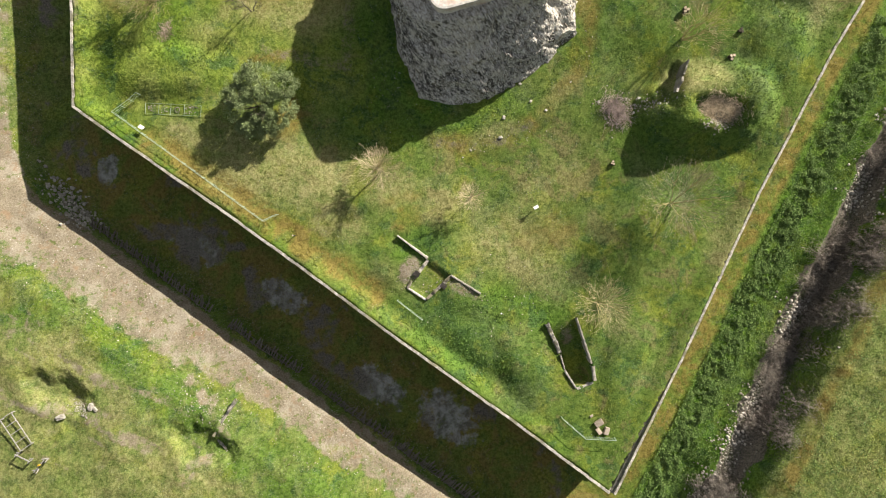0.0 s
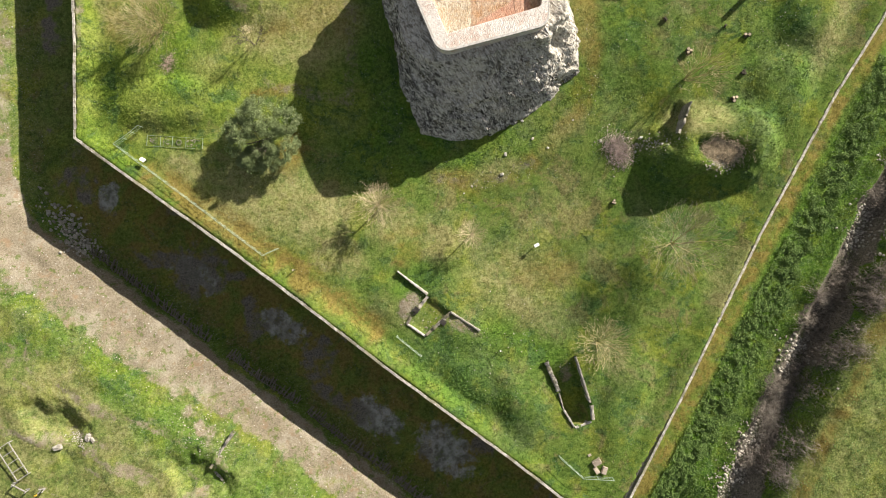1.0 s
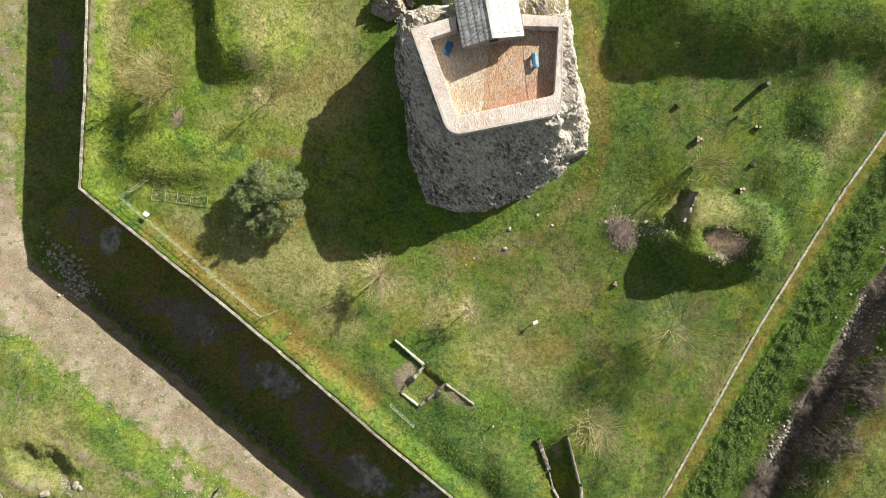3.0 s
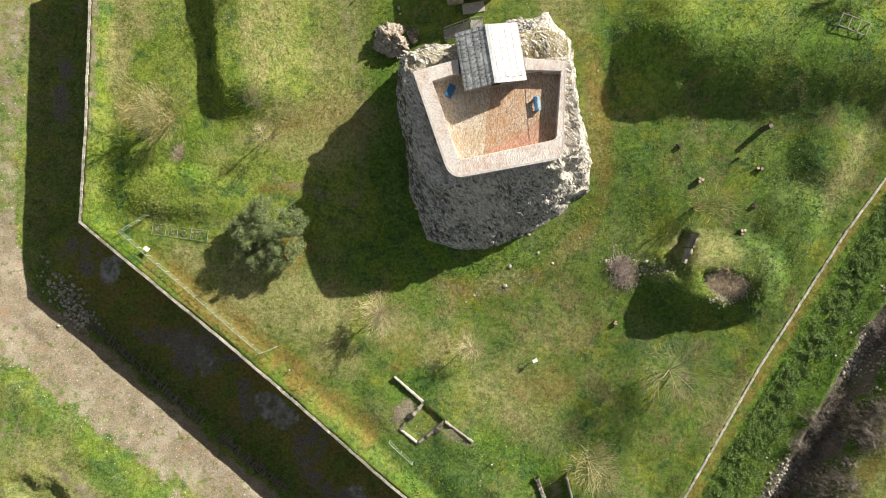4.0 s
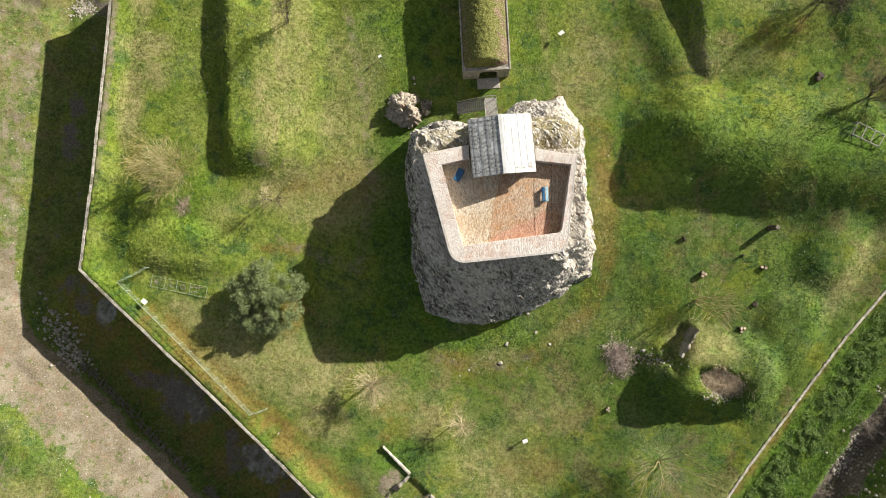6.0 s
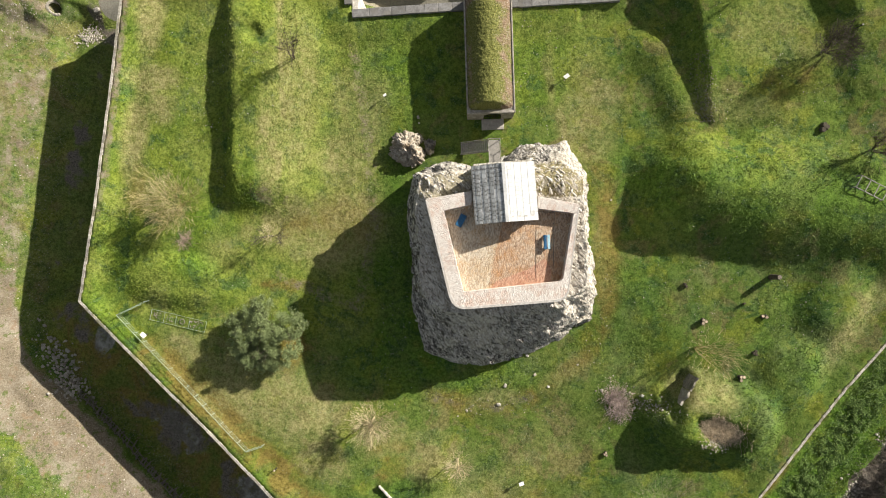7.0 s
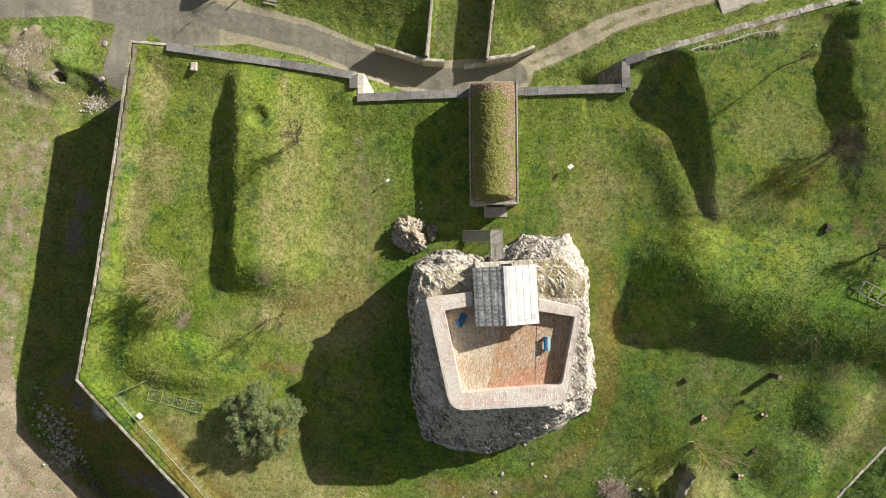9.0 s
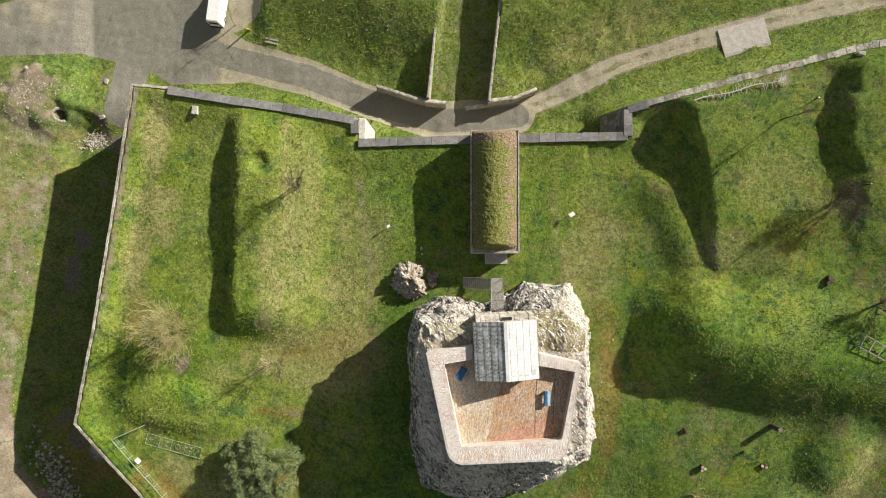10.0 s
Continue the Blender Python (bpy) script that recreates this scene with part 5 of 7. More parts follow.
for k in range(12):
    for j in range(3):
        x0_, y0_ = -2.9 + k * 0.5, 2.5 + j * 0.52
        if j == 2:
            continue
        lift = 0.05 * math.sin(k * 2.3 + j * 1.7)
        block(bm, x0_ + 0.008, x0_ + 0.492, y0_ + 0.008, y0_ + 0.512 + 0.06 * math.sin(k * 3.1), 4.5, 8.0 + lift * 0.5, 0.03, pose(4.35, 3.35, 0, 0, 0, 4.2))
part("terrace", bm, M_PALE, tower, "pale flagged landing behind the roof")
rail = bmesh.new()
for k in range(6):
    rod(rail, (9.45 - 0.02 * k, 1.5 - 1.1 * k, FLOOR_Z), (9.45 - 0.02 * k, 1.5 - 1.1 * k, FLOOR_Z + 1.0), 0.02)
rod(rail, (9.45, 1.5, FLOOR_Z + 1.0), (9.33, -4.0, FLOOR_Z + 1.0), 0.025)
rod(rail, (9.45, 1.5, FLOOR_Z + 1.0), (7.9, 1.6, FLOOR_Z + 1.0), 0.025)
part("railing", rail, M_IRON, tower, "thin dark metal railing")

# no slot is cut: a near-black block paints its shade
part("hatch", boxed(-0.2, 0.9, 3.0, 3.3, 8.03, 8.1, bevel=0.01, m=pose(4.35, 3.35, 0, 0, 0, 4.2)), M_DARK, tower, "near-black block painted as a slot's shade")
# the shelter on the tower's top
shed = thing("shelter", "small gabled shelter roofed with lichened slates on the tower", "shelter", 4.35, 3.35, FLOOR_Z, 4.2)
W2, L2, EAVE, RIDGE = 3.2, 2.97, 1.6, 2.65
for name, a in (("wall", (-2.95, 2.95, -2.6, -2.3)), ("wall", (-2.95, 2.95, 2.3, 2.6)), ("wall", (-2.95, -2.65, -2.3, 2.3)), ("wall", (2.65, 2.95, -2.3, 2.3))):
    bm = bmesh.new()
    if abs(a[3] - a[2]) < 1:
        v = [bm.verts.new(c) for yy in (a[2], a[3]) for c in ((-2.95, yy, -0.6), (2.95, yy, -0.6), (2.95, yy, EAVE + 0.02), (0, yy, RIDGE - 0.06), (-2.95, yy, EAVE + 0.02))]
        bm.faces.new(v[:5])
        bm.faces.new(v[5:][::-1])
        for k in range(5):
            bm.faces.new((v[k], v[(k + 1) % 5], v[5 + (k + 1) % 5], v[5 + k]))
        bmesh.ops.recalc_face_normals(bm, faces=bm.faces)
    else:
        block(bm, *a, -0.6, EAVE + 0.02)
    part(name, bm, M_HOUSE, shed)
# the gable is unbroken; a near-black block paints an opening's shade
part("doorway", boxed(-0.35, 0.55, -2.64, -2.56, 0.9, 1.5), M_DARK, shed, "near-black block painted as a small shaded opening")
slope = math.atan2(RIDGE - EAVE, W2)
for side in (-1, 1):
    part("roof_deck", boxed(0, math.hypot(W2, RIDGE - EAVE), -L2, L2, -0.06, 0, m=pose(0, 0.12, RIDGE, 0, math.degrees(slope), 0) if side > 0 else pose(0, 0.12, RIDGE, 0, 0, 180) @ pose(0, 0, 0, 0, math.degrees(slope), 0)), M_EDGE, shed)
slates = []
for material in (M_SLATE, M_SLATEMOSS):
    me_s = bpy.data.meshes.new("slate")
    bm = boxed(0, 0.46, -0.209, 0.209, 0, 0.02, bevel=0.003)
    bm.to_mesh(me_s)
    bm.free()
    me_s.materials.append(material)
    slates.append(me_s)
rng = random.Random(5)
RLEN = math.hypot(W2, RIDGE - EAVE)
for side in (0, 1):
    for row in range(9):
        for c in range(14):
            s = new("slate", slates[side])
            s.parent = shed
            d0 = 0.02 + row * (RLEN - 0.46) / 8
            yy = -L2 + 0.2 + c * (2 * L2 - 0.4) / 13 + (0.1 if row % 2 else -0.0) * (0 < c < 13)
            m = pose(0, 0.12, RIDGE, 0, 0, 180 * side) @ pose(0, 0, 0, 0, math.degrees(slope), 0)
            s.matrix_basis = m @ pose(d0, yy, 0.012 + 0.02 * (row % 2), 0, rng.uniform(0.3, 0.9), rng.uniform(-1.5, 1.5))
part("ridge_cap", boxed(-0.2, 0.2, -L2 + 0.09, L2 + 0.15, RIDGE + 0.0, RIDGE + 0.07, bevel=0.03), M_SLATE, shed)


def bench(x, y, z, turn):
    b = thing("bench", "low blue painted bench on the brick court", "bench", x, y, z, turn)
    part("seat", boxed(-0.75, 0.75, -0.32, 0.0, 0.42, 0.47, bevel=0.01), M_BLUE, b)
    part("backrest", boxed(-0.75, 0.75, 0.03, 0.30, 0.46, 0.51, bevel=0.01, m=pose(0, 0, 0, -4)), M_BLUELIGHT, b, "light blue top board")
    for sx in (-0.6, 0.6):
        part("leg", boxed(sx - 0.05, sx + 0.05, -0.3, 0.2, 0, 0.42, bevel=0.01), M_BLUE, b)
    return b


bench(8.75, -1.5, FLOOR_Z, -88)
box_ob = thing("chest", "dark blue metal chest on the brick court", "chest", -0.1, 0.75, FLOOR_Z, 62)
part("body", boxed(-0.65, 0.65, -0.32, 0.32, 0, 0.6, bevel=0.03), M_BLUE, box_ob)
part("lid", boxed(-0.67, 0.67, -0.34, 0.34, 0.61, 0.68, bevel=0.02), M_BLUE, box_ob)


# ---- stairs up to the tower ----
stair = thing("staircase", "grey timber staircase with a landing and handrails beside the keep", "staircase", 0, 0, 0)
LAND_Z = 1.25
g = gz(0, 9.7)
NST = 13
for k in range(NST):
    z = g + (LAND_Z - g) * (k + 1) / (NST + 1)
    part("tread", boxed(-0.1 + 3.1 * k / NST, -0.1 + 3.1 * (k + 1) / NST - 0.03, 9.12, 10.3, z - 0.05, z, bevel=0.008), M_TIMBER, stair)
part("landing", boxed(3.02, 4.35, 9.05, 10.4, LAND_Z - 0.06, LAND_Z, bevel=0.01), M_TIMBER, stair)
for k in range(7):
    z = LAND_Z + 0.19 * (k + 1)
    part("tread", boxed(3.12, 4.4, 9.05 - 0.29 * (k + 1) + 0.02, 9.05 - 0.29 * k, z - 0.05, z, bevel=0.008), M_TIMBER, stair)
for yy in (9.08, 10.34):
    bm = bmesh.new()
    rod(bm, (-0.1, yy, g + 0.9), (3.05, yy, LAND_Z + 0.95), 0.035)
    for k in range(5):
        x = -0.05 + 3.05 * k / 4
        zz = g + (LAND_Z - g) * k / 4
        rod(bm, (x, yy, zz - 0.1), (x, yy, zz + 0.95), 0.035)
    part("handrail", bm, M_TIMBER, stair)
    part("stringer", boxed(-0.1, 3.9, yy - 0.04, yy + 0.04, -0.14, 0.12, m=pose(0, 0, g + 0.0, 0, -math.degrees(math.atan2(LAND_Z - g, 3.1)), 0)), M_TIMBER, stair)
bm = bmesh.new()
for a, c in (((3.05, 10.38), (4.35, 10.38)), ((4.36, 10.38), (4.36, 9.05))):
    rod(bm, (*a, LAND_Z + 0.95), (*c, LAND_Z + 0.95), 0.035)
    for p in (a, c):
        rod(bm, (*p, g - 0.2), (*p, LAND_Z + 0.98), 0.05)
for x in (3.08, 4.42):
    rod(bm, (x, 9.05, LAND_Z + 0.95), (x, 7.1, LAND_Z + 2.25), 0.035)
part("landing_rail", bm, M_TIMBER, stair)

# ---- the turf-roofed gate house ----
HG = gz(3.2, 12.2) - 0.02
house = thing("gatehouse", "long low stone house with a barrel roof of turf", "house", 3.18, 20.2, HG, 1.6)
HW0, HW1, HS, HN, HT = -2.72, 2.68, -6.95, 7.0, 3.2


def house_box(a, name, material, label=""):
    return part(name, boxed(*a, bevel=0.04), material, house, label)


house_box((HW0, HW0 + 0.45, HS, HN, -0.6, HT), "wall", M_HOUSE)
house_box((HW1 - 0.45, HW1, HS, HN, -0.6, HT), "wall", M_HOUSE)
house_box((HW0 + 0.45, HW1 - 0.45, HN - 0.45, HN, -9.0, HT), "wall", M_HOUSE)
# front with its opening
bm = bmesh.new()
n = 12
arch = [(-1.05 + 0.25, -0.6)] + [(0.25 + 1.05 * math.cos(math.pi - math.pi * k / n), 1.9 + 0.75 * math.sin(math.pi * k / n)) for k in range(n + 1)] + [(1.05 + 0.25, -0.6)]
ring = [(HW0 + 0.46, -0.6), (HW0 + 0.46, HT), (HW1 - 0.46, HT), (HW1 - 0.46, -0.6)]
for yy in (HS, HS + 0.5):
    loop = [bm.verts.new((x, yy, z)) for x, z in ring[:1] + ring[1:3] + ring[3:]] + [bm.verts.new((x, yy, z)) for x, z in arch[::-1]]
    bm.faces.new(loop)
bm.verts.ensure_lookup_table()
m = len(ring) + len(arch)
for k in range(m):
    a, c = k, (k + 1) % m
    bm.faces.new((bm.verts[a], bm.verts[c], bm.verts[m + c], bm.verts[m + a]))
bmesh.ops.recalc_face_normals(bm, faces=bm.faces)
part("front_wall", bm, M_HOUSE, house)
gate = bmesh.new()
for k in range(12):
    rod(gate, (-0.72 + k * 0.176, HS + 0.3, -0.1), (-0.72 + k * 0.176, HS + 0.3, 2.35), 0.018)
for z in (0.1, 1.1, 1.9):
    rod(gate, (-0.8, HS + 0.3, z), (1.3, HS + 0.3, z), 0.022)
part("gate", gate, M_IRON, house, "black iron grille")
house_box((-1.02, 1.6, HS - 1.3, HS - 0.02, -0.3, 0.12), "doorstep", M_CONC, "pale concrete doorstep")
# added near-black backing that paints the gloom behind the gate
house_box((HW0 + 0.5, HW1 - 0.5, HS + 1.2, HS + 1.4, -0.6, 3.0), "shade_backing", M_DARK)
for a in ((HW0 - 0.05, HW0 + 0.12, HS - 0.05, HN), (HW1 - 0.12, HW1 + 0.05, HS - 0.05, HN), (HW0 + 0.12, HW1 - 0.12, HS - 0.06, HS + 0.2)):
    house_box((*a, HT + 0.003, HT + 0.12), "coping", M_HOUSE, "pale stone rim")
nx_, ny_ = 80, 200
u, v = np.meshgrid(np.linspace(0, 1, nx_), np.linspace(0, 1, ny_))
x = HW0 + 0.1 + u * (HW1 - HW0 - 0.2)
y = HS + 0.25 + v * (HN - HS - 0.3)
# the ridge sits a little west of the middle
arc = np.clip(np.sin(np.pi * np.clip(u ** 0.92, 0, 1)), 0, 1) ** 0.8
z = HT - 0.05 + 1.45 * arc ** 1.25 * smooth(0, 0.06, v) * smooth(0, 0.04, 1 - v) ** 0.5 + 0.16 * (fbm(x * 1.2, y * 1.2, seed=61) - 0.5) + 0.05 * (vnoise(x * 4, y * 4, seed=63) - 0.5) + 0.06 * (vnoise(x * 8, y * 8, seed=67) - 0.5)
ii = (np.arange(ny_ - 1)[:, None] * nx_ + np.arange(nx_ - 1)[None]).ravel()
tm = mesh_np("turf_roof", np.stack([x.ravel(), y.ravel(), z.ravel()], -1), np.stack([ii, ii + 1, ii + nx_ + 1, ii + nx_], -1), None, True)
M_TURF, tr, b = mat("roof_turf", 0.95, 0, 0.1)
fine, mid = noise_node(tr, 8, 5, 0.75), noise_node(tr, 1.2, 4, 0.6)
col = mixc(tr, ramp(tr, fine, 0.36, 0.64), (0.075, 0.085, 0.018), (0.25, 0.255, 0.082))
k = calc(tr, "ADD", calc(tr, "MULTIPLY", attr(tr, "bare"), 1.0), calc(tr, "MULTIPLY", calc(tr, "SUBTRACT", mid, 0.5), 1.2))
col = mixc(tr, ramp(tr, k, 0.35, 0.75), col, mixc(tr, ramp(tr, fine, 0.35, 0.68), (0.13, 0.085, 0.05), (0.36, 0.27, 0.195)))
col = mixc(tr, calc(tr, "MULTIPLY", calc(tr, "MULTIPLY", attr(tr, "bare"), ramp(tr, noise_node(tr, 5.0, 3, 0.8), 0.58, 0.62)), 0.9), col, (0.58, 0.54, 0.48))
tr.links.new(col, b.inputs["Base Color"])
bump(tr, b, calc(tr, "ADD", fine, mid), 1.0, 0.12)
tm.materials.append(M_TURF)
a = tm.attributes.new("bare", "FLOAT", "POINT")
a.data.foreach_set("value", (0.62 * smooth(0.45, 0.9, u) + 0.7 * smooth(0.8, 1, v) + 0.45 * (1 - smooth(0.0, 0.35, u)) + 0.6 * (fbm(x / 1.5, y / 1.5, seed=65) - 0.5)).ravel().clip(0, 1).astype(np.float32))
part("turf_roof", tm, M_TURF, house, "mossy turf with bare reddish earth")

# ---- masonry outcrop beside the keep ----
def shattered(name, size, seed, material):
    """A block broken into sharp faces at three scales."""
    bm = bmesh.new()
    bmesh.ops.create_icosphere(bm, subdivisions=6, radius=1.0)
    q = np.array([v.co[:] for v in bm.verts])
    fs = np.array([[v.index for v in f.verts] for f in bm.faces])
    bm.free()
    o = seed * 7.3
    x, y, z = (q[:, k] + o for k in range(3))
    r = 0.5 * (1 + 0.75 * facets(x * 1.1, y * 1.1, z * 1.1, seed) + 0.45 * facets(x * 2.6, y * 2.6, z * 2.6, seed + 11) + 0.16 * facets(x * 6.5, y * 6.5, z * 6.5, seed + 23))
    return mesh_np(name, q * r[:, None] * np.array([size]), fs, material)


def crag(name, label, x, y, size, seed, material=None, chunks=7):
    c = thing(name, label, "masonry")
    z = gz(x, y)
    rng = random.Random(seed)
    for k in range(chunks):
        a, d = k * 2.4, (rng.uniform(0.3, 0.6) * size if k else 0)
        s = size * rng.uniform(0.4, 0.62) if k else size
        o = part("lump", shattered("lump", (s * 1.25, s * rng.uniform(0.85, 1.1), s * rng.uniform(0.85, 1.2)), seed * 31 + k, material or M_RUIN), None, c)
        o.location = (x + d * math.cos(a), y + d * math.sin(a), z + s * 0.16 + rng.uniform(0, 0.1) * size)
        o.rotation_euler = (rng.uniform(-0.5, 0.5), rng.uniform(-0.5, 0.5), rng.uniform(0, 6))
    return c


M_CRAG = stone_mat("crag_masonry", (0.24, 0.205, 0.155), (0.56, 0.50, 0.42), 1.3, (0.26, 0.20, 0.13), depth=0.08)
crag("fallen_masonry", "jagged chunk of fallen beige masonry on the grass", -6.4, 9.6, 2.7, 7, M_CRAG, 6)
crag("broken_wall", "low broken masonry beside the chunk", -3.7, 10.0, 1.1, 8, M_RUIN, 4)


# ---- ruined room, pit, slab ----
def wall_piece(parent, name, a, b, z0, z1, th, material, seed=0, rag=0.3, taper=False):
    """A rough stone wall from a to b, with an uneven top."""
    a, b = Vector(a), Vector(b)
    ln = (b - a).length
    n = max(3, int(ln / 0.18))
    d = (b - a).normalized()
    nrm = Vector((-d.y, d.x))
    vs, fs = [], []
    for k in range(n + 1):
        p = a + d * (ln * k / n)
        t = z1 + rag * (noise.noise((p.x * 1.3, p.y * 1.3, seed)) + 0.7 * noise.noise((p.x * 4, p.y * 4, seed)))
        wide = th * (0.45 + 0.75 * k / n) if taper else th
        for s, zz in ((-1, z0), (-1, t - 0.05), (-0.92, t), (-0.3, t + 0.07 * noise.noise((p.x * 6, p.y * 6, seed + 3.3))), (0.3, t + 0.07 * noise.noise((p.x * 6, p.y * 6, seed + 7.1))), (0.92, t), (1, t - 0.05), (1, z0)):
            w = wide / 2 * s * (1 + 0.35 * noise.noise((p.x * 2.5, p.y * 2.5, zz + seed)) + 0.3 * noise.noise((p.x * 7, p.y * 7, s + seed)))
            vs.append((p.x + nrm.x * w, p.y + nrm.y * w, zz))
    for k in range(n):
        for s in range(7):
            fs.append((8 * k + s, 8 * k + 8 + s, 8 * k + 9 + s, 8 * k + 1 + s))
    return part(name, mesh_np(name, vs, fs), material, parent)


room = thing("ruined_room", "sunken ruined stone room open to the sky", "ruin")
wall_piece(room, "wall", (-10.0, -30.3), (-6.9, -33.6), -2.0, -0.42, 0.3, M_PALE, 1, 0.12, True)
wall_piece(room, "wall", (-6.9, -33.8), (-8.9, -35.7), -2.3, -0.5, 0.36, M_RUIN, 2, 0.3)
wall_piece(room, "wall", (-9.3, -35.9), (-9.9, -36.7), -2.3, -0.55, 0.35, M_RUIN, 3, 0.12)
wall_piece(room, "wall", (-9.9, -36.7), (-8.0, -38.5), -2.3, -0.6, 0.24, M_PALE, 4, 0.06)
wall_piece(room, "wall", (-7.9, -38.4), (-4.5, -36.2), -2.3, -0.45, 0.34, M_RUIN, 5, 0.3)
wall_piece(room, "wall", (-4.5, -36.1), (-1.4, -38.9), -1.6, -0.3, 0.22, M_HOUSE, 6, 0.25)
# solid near-black boxes paint the shade of two wall niches
for x, y in ((-8.5, -35.2), (-5.6, -37.2)):
    part("niche", boxed(-0.3, 0.3, -0.35, 0.35, -0.75, 0.05, m=pose(x, y, -0.42, 0, 0, 45)), M_DARK, room, "near-black box painted as a shaded hollow")
pit = thing("walled_pit", "sunken pit with converging stone walls and a sill", "ruin")
wall_piece(pit, "wall", (5.7, -43.7), (6.6, -47.4), -3.2, -0.05, 0.5, M_RUIN, 11, 0.3)
wall_piece(pit, "wall", (6.6, -47.6), (6.8, -49.6), -3.2, -0.1, 0.2, M_RUIN, 16, 0.12)
wall_piece(pit, "wall", (6.8, -49.6), (7.7, -51.8), -3.2, 0.1, 0.26, M_HOUSE, 12, 0.08)
wall_piece(pit, "wall", (7.8, -51.9), (9.8, -51.5), -3.2, 0.0, 0.26, M_PALE, 13, 0.05)
wall_piece(pit, "wall", (10.0, -51.2), (10.1, -49.5), -3.2, 0.35, 0.34, M_HOUSE, 14, 0.1)
wall_piece(pit, "wall", (10.0, -49.2), (9.2, -43.6), -3.2, 0.25, 0.22, M_HOUSE, 15, 0.1)
slabwall = thing("leaning_wall", "grey slab of old wall beside the well mound", "wall fragment")
wall_piece(slabwall, "wall", (26.3, -16.7), (25.5, -18.2), -1.2, 2.6, 0.2, M_WALL, 21, 0.4)
wall_piece(slabwall, "wall", (25.5, -18.3), (24.6, -19.9), -1.2, 2.2, 0.3, M_HOUSE, 23, 0.4)
ramp_wall = thing("ramp_wall", "low mossy stone wall beside a sunken strip of grass", "retaining wall")
wall_piece(ramp_wall, "wall", (-34.2, -47.0), (-37.7, -51.0), -5.0, gz(-36.2, -48.6) + 0.25, 0.3, M_RUIN, 51, 0.3)
wall_piece(ramp_wall, "wall", (-37.7, -51.0), (-36.5, -53.3), -5.0, gz(-37.6, -52.4) + 0.25, 0.3, M_RUIN, 52, 0.3)
hole_z = gz(-52.4, 30.0)
blk = thing("tunnel_mouth", "small dark vaulted opening in a rubble knoll", "tunnel mouth", -53.8, 30.0, hole_z, 82)
rr_ = random.Random(17)
tip = pose(0, 0, 0.2, -52, 0, 0)
for k in range(13):
    a_ = math.pi * (-0.15 + 1.3 * k / 12)
    me_ = stone_mesh("arch_stone", (0.46, 0.62, 0.40), 400 + k, M_HOUSE, 2, 0.25)
    o = part("arch_stone", me_, None, blk)
    o.matrix_basis = tip @ pose(0.85 * math.cos(a_), rr_.uniform(-0.06, 0.06), 0.95 * math.sin(a_), 0, 90 - math.degrees(a_), 0)
# a short vault that runs back into the knoll
bm = bmesh.new()
rings = []
for yy, rad in ((0.0, 0.72), (0.7, 0.68), (1.4, 0.6)):
    rings.append([bm.verts.new((rad * math.cos(q_ * math.pi / 8), yy, rad * 1.12 * math.sin(q_ * math.pi / 8))) for q_ in range(16)])
for ra, rb in zip(rings, rings[1:]):
    for q_ in range(16):
        bm.faces.new((ra[q_], ra[(q_ + 1) % 16], rb[(q_ + 1) % 16], rb[q_]))
bm.faces.new(rings[-1])
# the vault's inner shade is put into its near-black colour
part("cavity", bm, M_DARK, blk, "vault lining coloured near-black for its inner shade").matrix_basis = tip

# ---- retaining walls of the sunken way in the north ----
ways = thing("sunken_way", "low stone retaining walls beside a sunken grassy way", "retaining wall", kind="structure")
wall_piece(ways, "wall", (-12.1, 34.7), (-5.8, 32.8), -11, -7.7, 0.4, M_HOUSE, 31, 0.1)
wall_piece(ways, "wall", (-5.8, 32.8), (-3.0, 32.6), -11, -7.6, 0.45, M_PALE, 32, 0.1)
wall_piece(ways, "wall", (-5.3, 33.1), (-4.2, 47.0), -11, -7.0, 0.32, M_HOUSE, 33, 0.1)
wall_piece(ways, "wall", (-4.2, 47.0), (-3.0, 62.0), -11, -6.7, 0.32, M_HOUSE, 34, 0.1)
wall_piece(ways, "wall", (2.6, 32.9), (3.8, 46.6), -11, -7.1, 0.34, M_HOUSE, 35, 0.1)
wall_piece(ways, "wall", (3.8, 46.6), (5.0, 62.0), -11, -6.8, 0.34, M_HOUSE, 36, 0.1)
wall_piece(ways, "wall", (2.4, 32.9), (5.6, 33.4), -11, -7.5, 0.5, M_PALE, 37, 0.1)
wall_piece(ways, "wall", (5.6, 33.4), (8.8, 34.8), -11, -8.1, 0.4, M_PALE, 38, 0.1)
wall_piece(ways, "wall", (-0.4, 32.3), (2.4, 32.8), -11, -8.9, 0.4, M_PALE, 39, 0.1)
pad = thing("concrete_pad", "pale concrete slab beside the earth track", "slab", 36.0, 42.4, gz(36.0, 42.4) + 0.02, 17)
part("slab", boxed(-3.2, 3.0, -1.9, 1.9, -0.4, 0.12, bevel=0.03), M_CONC, pad)


# ---- trees ----
M_TWIGPALE = plain("straw_twigs", (0.50, 0.42, 0.26), 0.9, 0, 0.35, 5)
M_TWIGGREY = plain("grey_green_twigs", (0.27, 0.245, 0.16), 0.9, 0, 0.35, 5)


